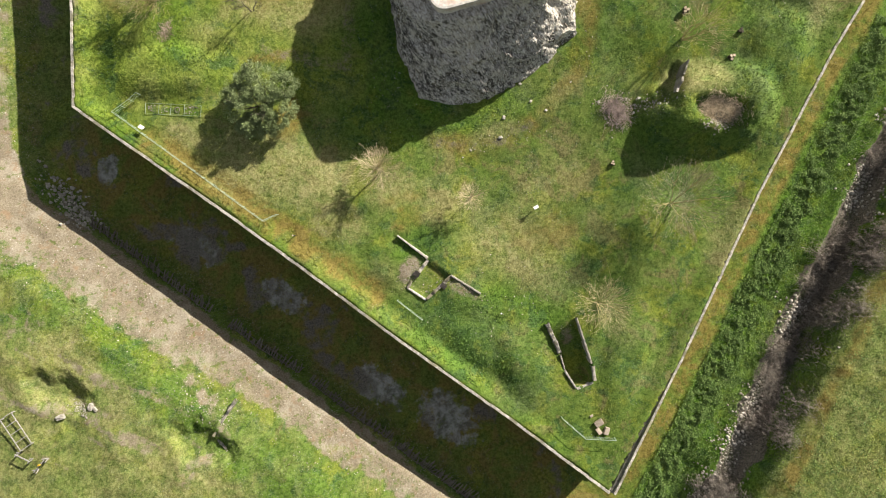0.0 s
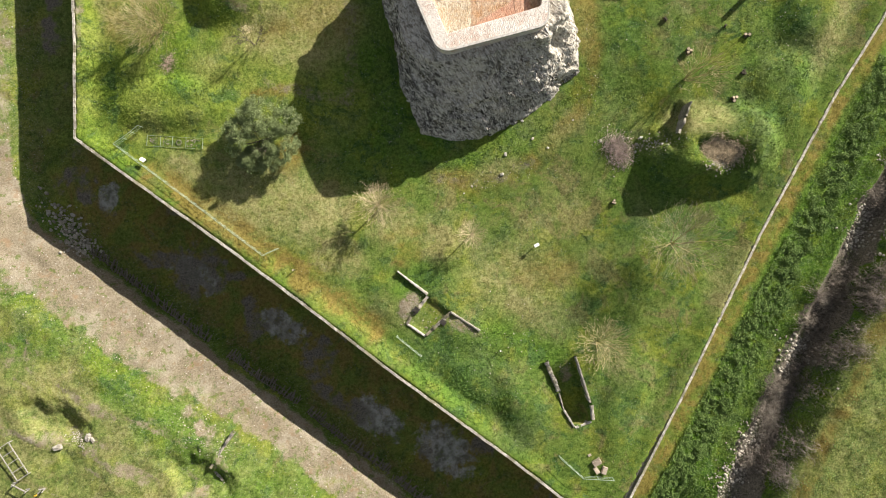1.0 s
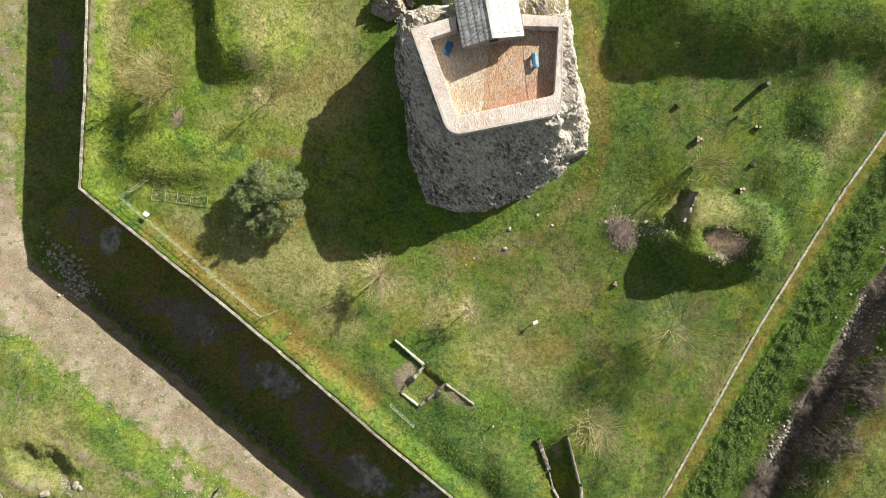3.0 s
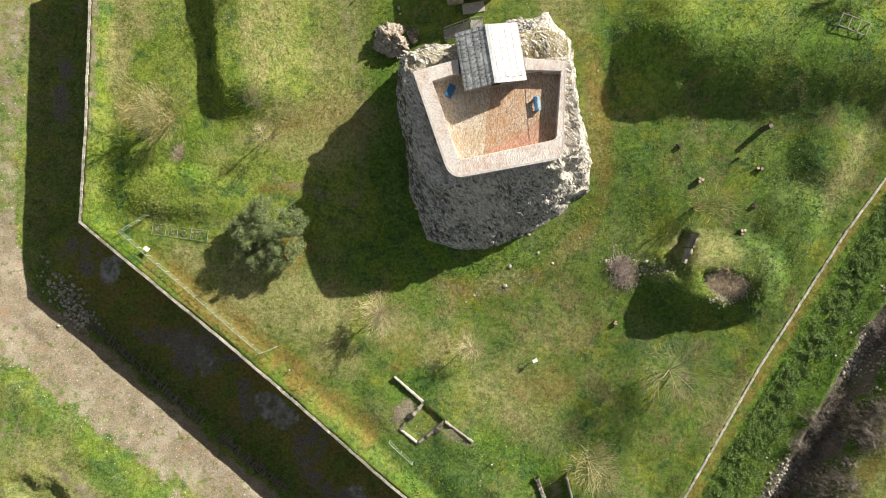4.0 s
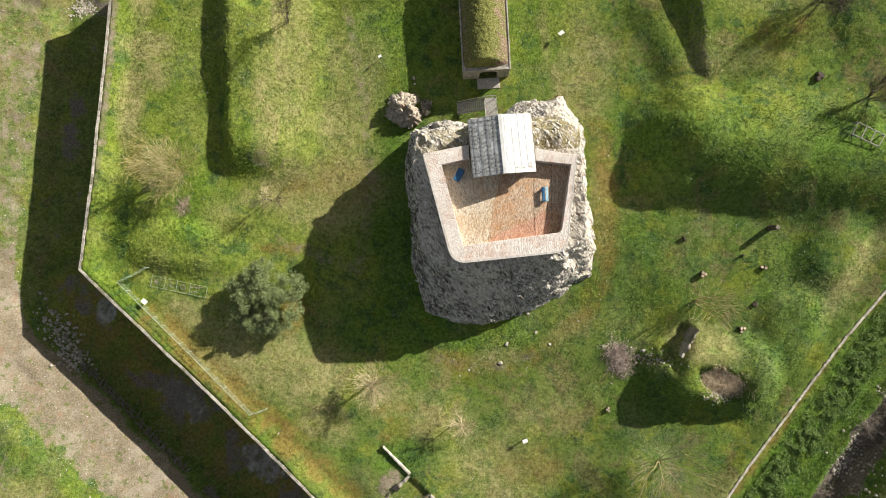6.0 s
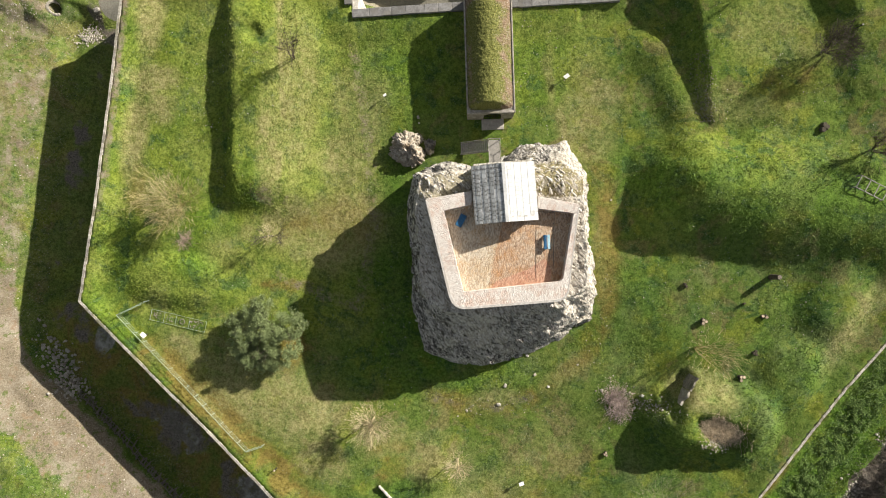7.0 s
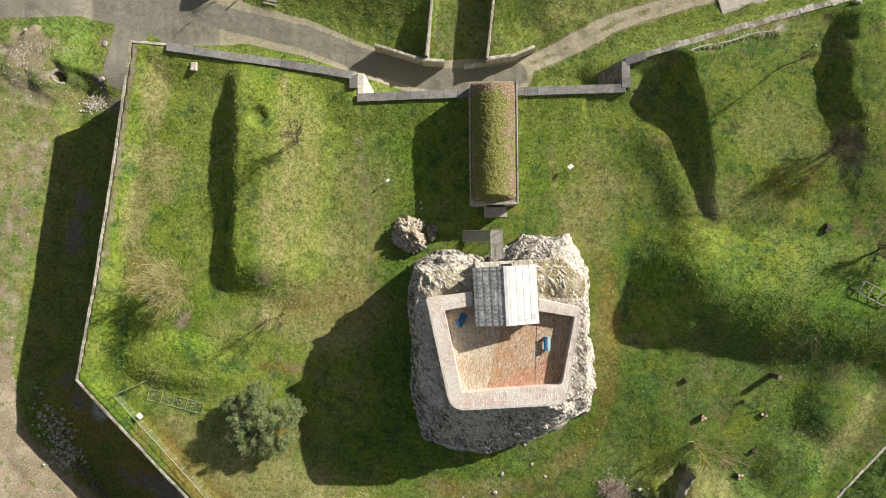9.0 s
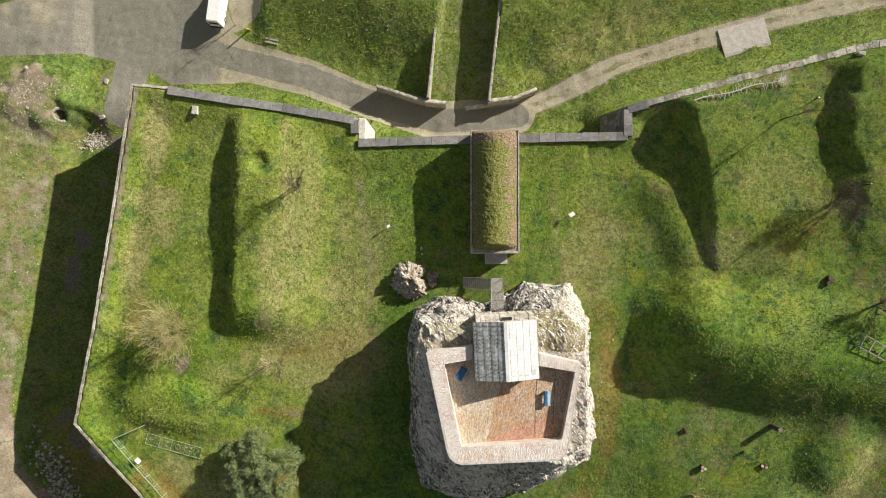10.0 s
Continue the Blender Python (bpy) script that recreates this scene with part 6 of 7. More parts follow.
def grow(rng, start, way, length, radius, level, top, paths):
    """A branch with its side branches; paths[level] collects tubes."""
    n = 5 if level < 2 else 4
    p, d = Vector(start), Vector(way).normalized()
    line = [(p.x, p.y, p.z, radius)]
    nodes = []
    for k in range(1, n + 1):
        bend = Vector((rng.gauss(0, 1), rng.gauss(0, 1), rng.gauss(0, 0.6) + 0.35)) * (0.08 + 0.03 * level)
        d = (d + bend).normalized()
        p = p + d * (length / n)
        line.append((p.x, p.y, p.z, max(0.014, radius * (1 - 0.75 * k / n))))
        nodes.append((p.copy(), d.copy(), radius * (1 - 0.7 * k / n)))
    paths[min(level, 2)].append(line)
    if level >= top:
        return
    kids = (8, 7, 5, 4)[level]
    for c in range(kids):
        q, dd, rr = nodes[rng.randrange(1 if level == 0 else 0, n)]
        side = Vector((rng.gauss(0, 1), rng.gauss(0, 1), rng.gauss(0.1, 0.5))).normalized()
        grow(rng, q, dd * 0.9 + side * 0.62, length * rng.uniform(0.38, 0.62), max(0.015, rr * 0.6), level + 1, top, paths)


def twig_haze(rng, high, radius, count, lean):
    """Fine straight twigs that fan out of the boughs into a dome."""
    out = []
    for _ in range(count):
        a = rng.uniform(0, 6.283)
        u = rng.random() ** 0.6
        r, h = radius * u, high * (0.42 + 0.5 * math.sqrt(max(0.0, 1 - u * u)) * rng.uniform(0.5, 1.0))
        x, y = r * math.cos(a) + lean[0] * h, r * math.sin(a) + lean[1] * h
        ln = rng.uniform(0.35, 1.0) * radius * 0.42
        b = a + rng.gauss(0, 0.45)
        dx, dy, dz = math.cos(b) * ln, math.sin(b) * ln, ln * rng.uniform(0.15, 0.9)
        out.append([(x - dx * 0.6, y - dy * 0.6, max(0.2, h - dz * 0.8), 0.013), (x, y, h, 0.010), (x + dx * 0.5, y + dy * 0.5, h + dz * 0.4, 0.006)])
    return out


def bare_tree(x, y, high, spread, stems, bark, seed, label, lean=(0, 0), top=3, thick=0.08, haze=0, haze_bark=None, clear=0.0):
    """A leafless tree: several stems from the ground, or one trunk that is clear of boughs up to a height."""
    rng = random.Random(seed)
    z = gz(x, y)
    t = thing("bare_tree", label, "tree", x, y, z - 0.05)
    paths = [[], [], []]
    if clear:
        paths[0].append([(lean[0] * h, lean[1] * h, h, thick * (1 - 0.6 * h / high)) for h in (0, clear * 0.5, clear, (clear + high) / 2, high * 0.9)])
    for s in range(stems):
        a = 6.283 * (s + rng.uniform(-0.3, 0.3)) / stems
        if clear:
            h = clear + (high * 0.85 - clear) * rng.random()
            rise = 0.25 + 1.1 * (h - clear) / (high - clear)
            grow(rng, (lean[0] * h, lean[1] * h, h), (math.cos(a), math.sin(a), rise), spread * rng.uniform(0.75, 1.05), thick * 0.36, 1, 1 + top, paths)
            continue
        w = rng.uniform(0.5, 1.0) * spread / high if stems > 1 else 0.08
        way = (math.cos(a) * w + lean[0], math.sin(a) * w + lean[1], 1.0)
        grow(rng, (0.12 * math.cos(a) * (stems > 1), 0.12 * math.sin(a) * (stems > 1), 0), way, high * rng.uniform(0.75, 0.95), thick * rng.uniform(0.7, 1.1), 0, top, paths)
    for name, pp, sides in (("trunk", paths[0], 6), ("boughwork", paths[1], 4), ("crown", paths[2], 3)):
        if pp:
            tagged(part(name, mesh_np(name, *tubes(pp, sides)), bark, t), kind="stuff" if name != "trunk" or stems > 1 else "")
    if haze:
        tagged(part("twig_haze", mesh_np("twig_haze", *tubes(twig_haze(rng, high, spread, haze, lean), 3)), haze_bark or M_TWIGPALE, t, "haze of fine straw-coloured twigs"), kind="stuff")
    return t


bare_tree(-33.6, 3.0, 5.0, 3.6, 14, M_BARKG, 1, "bushy leafless tree with yellowish twigs on the lawn", (-0.05, 0.08), 2, 0.04, 420)
bare_tree(26.8, -13.7, 5.6, 3.0, 8, M_BARKG, 2, "many-stemmed leafless tree with spreading limbs by the well mound", (0.26, -0.06), 1, 0.06, 110)
bare_tree(-10.6, -22.3, 4.8, 2.5, 26, M_TWIGPALE, 3, "small leafless tree with a round head of straw-coloured twigs", (0, 0), 1, 0.11, 520, clear=2.4)
bare_tree(-0.6, -27.4, 4.4, 1.6, 16, M_TWIGPALE, 4, "slender leafless sapling with a small straw-coloured head", (0.02, 0.0), 1, 0.10, 240, clear=2.6)
bare_tree(22.4, -32.3, 5.6, 4.6, 6, M_BARKG, 5, "wide leafless tree with fine grey-green twigs", (0.08, 0.04), 1, 0.07, 480, M_TWIGGREY)
bare_tree(12.2, -42.4, 4.6, 3.3, 9, M_BARKG, 6, "leafless tree with pale spreading branches above the pit", (0.06, -0.03), 1, 0.05, 280)
bare_tree(-19.8, 20.4, 4.8, 1.3, 3, M_BARKD, 7, "thin leafless tree on the rampart's slope", (0.12, 0.10), 2, 0.08, 90, M_BARKD)
bare_tree(34.8, 29.0, 5.2, 0.9, 1, M_BARKD, 8, "thin bare young tree on the terrace", (0.1, 0.1), 2, 0.10, 60, M_TWIGGREY)
bare_tree(40.6, 19.6, 3.5, 2.4, 7, M_BARKD, 9, "dark tangled leafless tree on the terrace", (0.1, 0.05), 2, 0.06, 480, M_BARKD)
bare_tree(45.6, 8.6, 4.0, 3.0, 8, M_BARKD, 10, "dark leafless thicket tree by a timber frame", (0.1, 0.1), 2, 0.06, 300, M_BARKD)
bare_tree(-22.5, -0.5, 4.4, 1.3, 2, M_BARKD, 12, "thin leafless tree near the rampart's end", (0.10, 0.08), 2, 0.08, 120, M_TWIGPALE)
bare_tree(-31.5, 43.0, 4.0, 0.7, 1, M_BARKG, 13, "young bare tree beside the road", (0.0, 0.0), 2, 0.08)


def leafy_tree(x, y, seed):
    rng = np.random.RandomState(seed)
    z = gz(x, y)
    t = thing("leafy_tree", "round evergreen tree with grey-green leaves on the lawn", "tree", x, y, z - 0.05)
    r = random.Random(seed)
    paths = [[], [], []]
    for s in range(5):
        a = s * 1.256
        grow(r, (0, 0, 0), (0.55 * math.cos(a), 0.55 * math.sin(a), 1), 4.4, 0.13, 0, 1, paths)
    part("trunk", mesh_np("trunk", *tubes(paths[0], 7)), M_BARKD, t)
    tagged(part("boughwork", mesh_np("boughwork", *tubes(paths[1], 4)), M_BARKD, t), kind="stuff")
    vs = []
    lobes = tuple((a_ * 1.12, b_ * 1.12, c_, d_ * 1.1) for a_, b_, c_, d_ in ((0.7, 1.3, 3.7, 2.1), (-1.3, -0.7, 3.1, 2.3), (1.6, -1.4, 2.7, 1.9), (-0.7, 2.2, 2.7, 1.7), (2.4, 0.9, 2.9, 1.5), (-2.6, 0.8, 2.3, 1.4), (0.0, -2.5, 2.2, 1.4), (-1.8, -2.2, 2.0, 1.2)))
    for c in range(300):
        lx, ly, lz, lr = lobes[c % len(lobes)]
        u, a = rng.uniform(-0.5, 1), rng.uniform(0, 6.283)
        rad = lr * rng.uniform(0.62, 1.08)
        cx, cy, cz = lx + rad * math.sqrt(1 - u * u) * math.cos(a), ly + rad * math.sqrt(1 - u * u) * math.sin(a), lz + 0.75 * rad * u
        m = 170
        off = rng.normal(0, 1, (m, 3))
        off = off / np.linalg.norm(off, axis=1)[:, None] * (rng.uniform(0, 1, (m, 1)) ** 0.5) * np.array([[0.62, 0.62, 0.42]]) * rng.uniform(0.5, 1.2)
        p = off + np.array([[cx, cy, cz]])
        d1 = rng.normal(0, 1, (m, 3)) * np.array([[1, 1, 0.6]])
        d1 /= np.linalg.norm(d1, axis=1)[:, None]
        d2 = np.cross(d1, rng.normal(0, 1, (m, 3)))
        d2 /= np.linalg.norm(d2, axis=1)[:, None]
        s = rng.uniform(0.05, 0.115, (m, 1))
        vs.append(np.stack([p - d1 * s, p + d2 * s * 0.45, p + d1 * s, p - d2 * s * 0.45], 1).reshape(-1, 3))
    V_ = np.concatenate(vs)
    part("crown", mesh_np("crown", V_, np.arange(len(V_)).reshape(-1, 4)), M_LEAF, t)


leafy_tree(-22.6, -11.9, 3)


# ---- fences, signs, frames ----
def fence_line(label, pts, spacing=1.5, high=1.15, material=None):
    f = thing("fence", label, "fence", group="metal fences on the lawn")
    material = material or M_GREENPAINT
    for a, c in zip(pts, pts[1:]):
        a, c = Vector(a), Vector(c)
        n = max(1, round((c - a).length / spacing))
        for k in range(n + 1):
            p = a.lerp(c, k / n)
            z = gz(p.x, p.y)
            part("post", rod(bmesh.new(), (p.x, p.y, z - 0.2), (p.x, p.y, z + high), 0.035), material, f)
        for h, r in ((high, 0.03), (high * 0.55, 0.012), (high * 0.2, 0.012)):
            line = [(*(a.lerp(c, k / n)), gz(*a.lerp(c, k / n)) + h, r) for k in range(n + 1)]
            part("rail", mesh_np("rail", *tubes([line], 5)), material, f)
        wires = [[(*(a.lerp(c, k / (n * 6))), gz(*a.lerp(c, k / (n * 6))) + 0.15, 0.006), (*(a.lerp(c, k / (n * 6))), gz(*a.lerp(c, k / (n * 6))) + high, 0.006)] for k in range(n * 6)]
        part("mesh_infill", mesh_np("mesh_infill", *tubes(wires, 3)), material, f)


fence_line("long pale green metal fence along the ditch wall", [(-37.4, -8.2), (-40.8, -9.8), (-25.3, -25.8), (-23.6, -25.3)])
fence_line("short pale metal barrier on the bank", [(-11.3, -37.9), (-8.8, -40.7)], 1.9)
fence_line("low angled metal barrier near the southern corner", [(5.4, -54.8), (7.6, -57.5), (11.1, -58.3)], 1.9)


def sign(x, y, w, d, turn, label="white information panel on a slanted stand", high=0.95, panel=None):
    s = thing("sign", label, "sign", x, y, gz(x, y), turn, "information panels")
    part("post", boxed(-0.05, 0.05, -0.05, 0.05, -0.2, high, bevel=0.01), M_IRON, s)
    w, d = w * 0.8, d * 0.8
    part("panel", boxed(-w / 2, w / 2, -d / 2, d / 2, -0.025, 0.025, bevel=0.01, m=pose(0, 0, high, -28)), panel or M_WHITE, s, "white board")


sign(-9.1, 16.1, 0.5, 0.45, 30)
sign(12.3, 18.0, 0.8, 0.65, 35)
sign(-37.7, -12.2, 0.8, 0.6, -40)
sign(6.9, -29.9, 0.75, 0.5, 20)
sign(0.6, -41.6, 0.22, 0.2, 20, "small pale marker on a post", 0.8)
sign(38.4, 31.3, 0.2, 0.2, 20, "small pale marker on a post", 0.9)
sign(43.0, 21.7, 0.2, 0.2, 20, "small marker on a dark post", 1.3, M_TIMBER)
sign(-22.1, -28.1, 0.25, 0.22, 20, "small rusty marker on a post", 1.0, M_BARK)

frame_bed = thing("garden_frame", "low white frame of four cells with pale stones on the grass", "frame", -33.9, -10.6, gz(-33.9, -10.6) + 0.05, -13)
for a in ((-3.4, 3.4, 0.63, 0.65), (-3.4, 3.4, -0.65, -0.63), (-3.4, -3.38, -0.63, 0.63), (3.38, 3.4, -0.63, 0.63), (-1.75, -1.73, -0.63, 0.63), (-0.3, -0.28, -0.63, 0.63), (1.35, 1.37, -0.63, 0.63)):
    part("bar", boxed(*a, 0.0, 0.07, bevel=0.01), M_GREENPAINT, frame_bed)
ringp = [(0.5 + 0.3 * math.cos(a), 0.3 * math.sin(a), 0.03, 0.04) for a in np.linspace(0, 6.283, 13)]
part("ring", mesh_np("ring", *tubes([ringp], 5)), M_RUBBLE, frame_bed, "ring of pale stones")
rng = random.Random(9)
pebble = stone_mesh("pebble", (0.12, 0.1, 0.06), 90, M_RUBBLE, 1)
for k in range(60):
    cx = rng.choice((-2.55, -1.0, 2.35, 2.6, 2.0))
    o = part("pebble", pebble, None, frame_bed)
    o.location = (cx + rng.uniform(-0.5, 0.5), rng.uniform(-0.45, 0.45), 0.03)
    o.rotation_euler = (0, 0, rng.uniform(0, 6))


def ladder_frame(label, x, y, z, turn, ln, wd, bars, high, material):
    f = thing("timber_frame", label, "frame", x, y, z, turn)
    for yy in (-wd / 2, wd / 2):
        part("rail", boxed(-ln / 2, ln / 2, yy - 0.05, yy + 0.05, high - 0.05, high + 0.05, bevel=0.01), material, f)
    for k in range(bars):
        xx = -ln / 2 + ln * k / (bars - 1)
        part("crossbar", boxed(xx - 0.05, xx + 0.05, -wd / 2, wd / 2, high + 0.055, high + 0.13, bevel=0.01), material, f)
    for sx in (-1, 1):
        for sy in (-1, 1):
            part("leg", boxed(sx * ln / 2 - 0.06, sx * ln / 2 + 0.06, sy * wd / 2 - 0.06, sy * wd / 2 + 0.06, -0.3, high - 0.055, bevel=0.01), material, f)
    return f


ladder_frame("pale green timber frame with four bars on the mound", 43.9, 4.2, gz(43.9, 4.2), -28, 3.1, 1.4, 4, 0.7, M_TIMBER)
ladder_frame("weathered low ladder-like timber frame on the bank", -61.0, -45.8, gz(-61, -45.8), -66, 4.6, 1.7, 5, 0.5, M_TIMBER)
for x, y, turn, c in ((-60.4, -49.0, -35, M_TIMBER), (-58.6, -50.4, 40, M_TIMBER)):
    tz = gz(x, y)
    tr_ = thing("trestle", "pale timber trestle standing on the bank", "trestle", x, y, tz, turn)
    part("beam", boxed(-1.0, 1.0, -0.06, 0.06, 0.8, 0.92, bevel=0.01), c, tr_)
    for sx in (-0.9, 0.9):
        for lean in (-18, 18):
            part("leg", boxed(sx - 0.05, sx + 0.05, -0.05, 0.05, -0.1, 0.9, m=pose(0, 0, 0, lean)), c, tr_)
bx = thing("toolbox", "small yellow box on a stand on the bank", "box", -58.4, -50.2, gz(-58.4, -50.2), 10)
part("body", boxed(-0.16, 0.16, -0.1, 0.1, 0.95, 1.15, bevel=0.02), M_YELLOW, bx)
part("stand", boxed(-0.05, 0.05, -0.05, 0.05, -0.1, 0.95), M_IRON, bx)
pk = thing("marker_stake", "yellow and brown stake tied to a young tree", "stake", -29.6, 42.4, gz(-29.6, 42.4), -8)
part("stake", boxed(-0.08, 0.08, -0.06, 0.06, -0.2, 1.7, bevel=0.01, m=pose(0, 0, 0, 14, 4, 0)), M_YELLOW, pk)
for k in (0, 1):
    lg = thing("plank", "weathered plank lying in the grass by the road", "plank", -26.6 + 0.1 * k, 40.6 + 0.45 * k, gz(-26.6, 40.8) + 0.06, -12)
    part("board", boxed(-0.9, 0.9, -0.11, 0.11, -0.04, 0.05, bevel=0.01), M_TIMBER, lg)


# ---- van ----
def van(x, y, z, turn):
    v = thing("van", "white delivery van parked on the tarmac", "van", x, y, z, turn)
    bm = bmesh.new()
    prof = [(-2.55, 0.35), (-2.55, 2.2), (-2.4, 2.32), (1.1, 2.32), (1.75, 1.45), (2.5, 1.15), (2.6, 0.9), (2.6, 0.35)]
    half = [0.92, 0.86, 0.82, 0.82, 0.88, 0.9, 0.92, 0.95]
    vs_ = [[bm.verts.new((px, s * h, pz)) for (px, pz), h in zip(prof, half)] for s in (-1, 1)]
    bm.faces.new(vs_[0])
    bm.faces.new(vs_[1][::-1])
    for k in range(len(prof)):
        q = (k + 1) % len(prof)
        bm.faces.new((vs_[0][k], vs_[1][k], vs_[1][q], vs_[0][q]))
    bmesh.ops.recalc_face_normals(bm, faces=bm.faces)
    bmesh.ops.bevel(bm, geom=bm.edges[:], offset=0.05, segments=2, affect="EDGES")
    part("body", bm, M_WHITE, v)
    part("windscreen", boxed(0, 1.0, -0.74, 0.74, 0.0, 0.03, m=pose(1.14, 0, 2.29, 0, 53, 0)), M_GLASS, v)
    part("rear_window", boxed(-2.575, -2.55, -0.6, 0.6, 1.4, 1.95), M_GLASS, v)
    part("bumper", boxed(-2.68, -2.57, -0.88, 0.88, 0.38, 0.6, bevel=0.03), M_RUBBER, v)
    part("bumper", boxed(2.6, 2.72, -0.9, 0.9, 0.35, 0.65, bevel=0.03), M_RUBBER, v)
    for sy in (-1, 1):
        part("tail_light", boxed(-2.585, -2.55, sy * 0.78 - 0.06, sy * 0.78 + 0.06, 0.95, 1.35), plain("tail_lamp", (0.3, 0.02, 0.02)), v)
        part("mirror", boxed(1.35, 1.5, sy * 1.05 - 0.12, sy * 1.05 + 0.12, 1.35, 1.6, bevel=0.03), M_RUBBER, v)
        for sx in (-1.5, 1.65):
            w = part("wheel", bmesh.new(), M_RUBBER, v)
            bm = bmesh.new()
            rod(bm, (sx, sy * 0.72, 0.34), (sx, sy * 0.94, 0.34), 0.34, sides=18)
            bm.to_mesh(w.data)
            bm.free()
            part("rim", rod(bmesh.new(), (sx, sy * 0.945, 0.34), (sx, sy * 0.955, 0.34), 0.2, sides=14), M_STEEL, w)


van(-33.6, 45.1, gz(-33.6, 44.0), 84)


# ---- stones, stumps, heaps ----
def boulder(x, y, size, seed, label="pale worked stone block lying in the grass", material=None, flat=0.7, turn=0):
    me_ = stone_mesh("stone_block", (size[0], size[1], size[2]), seed, material or M_PALE, 3, 0.2)
    o = part("stone_block", me_, None)
    o.location = (x, y, gz(x, y) + size[2] * 0.3)
    o.rotation_euler = (0.1, -0.08, turn)
    return tagged(o, label, "stone")


for k, (x, y, s) in enumerate(((4.3, -20.8, 0.62), (5.1, -18.5, 0.6), (10.2, -18.6, 0.4), (8.6, -17.2, 0.45), (7.7, -14.9, 0.5), (13.6, -15.9, 0.28), (16.4, -18.9, 0.45), (21.0, -19.4, 0.5), (20.2, -20.9, 0.4),
                               (0.5, -21.6, 0.35), (-0.6, -22.3, 0.25), (-5.2, 13.6, 0.5), (-5.1, 12.9, 0.3), (17.5, 3.5, 0.3))):
    boulder(x, y, (s * 0.75, s * 0.55, s * 0.4), 200 + k, material=M_PALE, turn=k * 1.3)
for k, (x, y, s) in enumerate(((-48.7, 30.0, 0.9), (-48.6, 34.9, 0.8), (-58.1, 35.9, 0.7), (-55.6, -45.1, 1.1), (-51.8, -44.5, 1.0), (-51.3, -44.9, 0.7), (42.9, 36.2, 0.9))):
    boulder(x, y, (s * 0.9, s * 0.6, s * 0.5), 260 + k, "weathered pale stone block on rough ground", M_HOUSE, turn=0.3 + k)
cut_block = part("cut_stone", boxed(-0.36, 0.36, -0.5, 0.5, -0.3, 0.3, bevel=0.05), M_PALE)
cut_block.matrix_basis = pose(-32.5, 29.3, gz(-32.5, 29.3), 0, 0, -5)
tagged(cut_block, "squared pale stone block on the lawn", "stone")
M_CUTSTONE = stone_mat("cut_beige_stone", (0.36, 0.295, 0.23), (0.50, 0.42, 0.34), 1.5, None, rnd=0.2, depth=0.02)
for k, (x, y, s, t_) in enumerate(((9.6, -56.2, 0.9, 0.4), (10.3, -57.3, 0.8, 1.1), (9.4, -57.2, 0.7, 2.0), (8.9, -55.3, 0.35, 0.3))):
    ash = part("ashlar_block", boxed(-s * 0.55, s * 0.55, -s * 0.35, s * 0.35, -0.1, s * 0.45, bevel=0.03), M_CUTSTONE)
    ash.matrix_basis = pose(x, y, gz(x, y), 6, -5 + 4 * k, math.degrees(t_))
    tagged(ash, "tumbled pinkish-beige ashlar block in a heap", "stone")


def stump(x, y, r, high, logs, seed, label):
    s = thing("tree_stump", label, "stump", x, y, gz(x, y), seed * 40, "cut stumps on the lawn")
    rng = random.Random(seed)
    for k in range(logs):
        a = 6.28 * k / max(1, logs) + seed
        d = 0 if logs == 1 else r * 1.0
        px, py = d * math.cos(a), d * math.sin(a)
        lean = (rng.uniform(-0.25, 0.25) * high, rng.uniform(-0.25, 0.25) * high)
        tp = (px + lean[0], py + lean[1], high * rng.uniform(0.8, 1.1))
        st = part("stem", rod(bmesh.new(), (px, py, -0.15), tp, r * 1.15, r * 0.95, 10), M_BARKD, s)
        dv = (Vector(tp) - Vector((px, py, -0.15))).normalized() * 0.012
        part("cut_face", rod(bmesh.new(), tp, Vector(tp) + dv, r * 0.8, r * 0.8, 10), M_BARKD if "dark" in label else M_CUT, st, "sawn face")


stump(27.7, -10.6, 0.2, 0.6, 3, 1, "cut tree stump of several sawn stems")
stump(34.4, -10.0, 0.2, 0.5, 2, 2, "cut tree stump with splintered stems")
stump(33.3, -14.1, 0.16, 0.4, 3, 3, "low dark tree stump")
stump(31.7, -17.0, 0.2, 0.4, 3, 4, "low weathered tree stump")
stump(25.7, -6.4, 0.14, 0.35, 2, 5, "small dark stump in the grass")
stump(40.3, 11.2, 0.28, 0.5, 3, 6, "dark rotten stump on the terrace")
stump(16.8, -26.4, 0.15, 0.4, 3, 7, "low broken stump with bark")
stump(32.1, -8.6, 0.12, 0.45, 1, 8, "thin dark stub of a stem")
pole = thing("carved_post", "thick dark upright tree trunk still standing", "post", 35.2, -5.5, gz(35.2, -5.5))
part("trunk", rod(bmesh.new(), (0, 0, -0.2), (0.08, 0.05, 1.8), 0.34, 0.27, 12), M_BARKD, pole)
part("cut_face", rod(bmesh.new(), (0.08, 0.05, 1.8), (0.081, 0.051, 1.815), 0.24, 0.24, 12), M_OLDWOOD, pole)


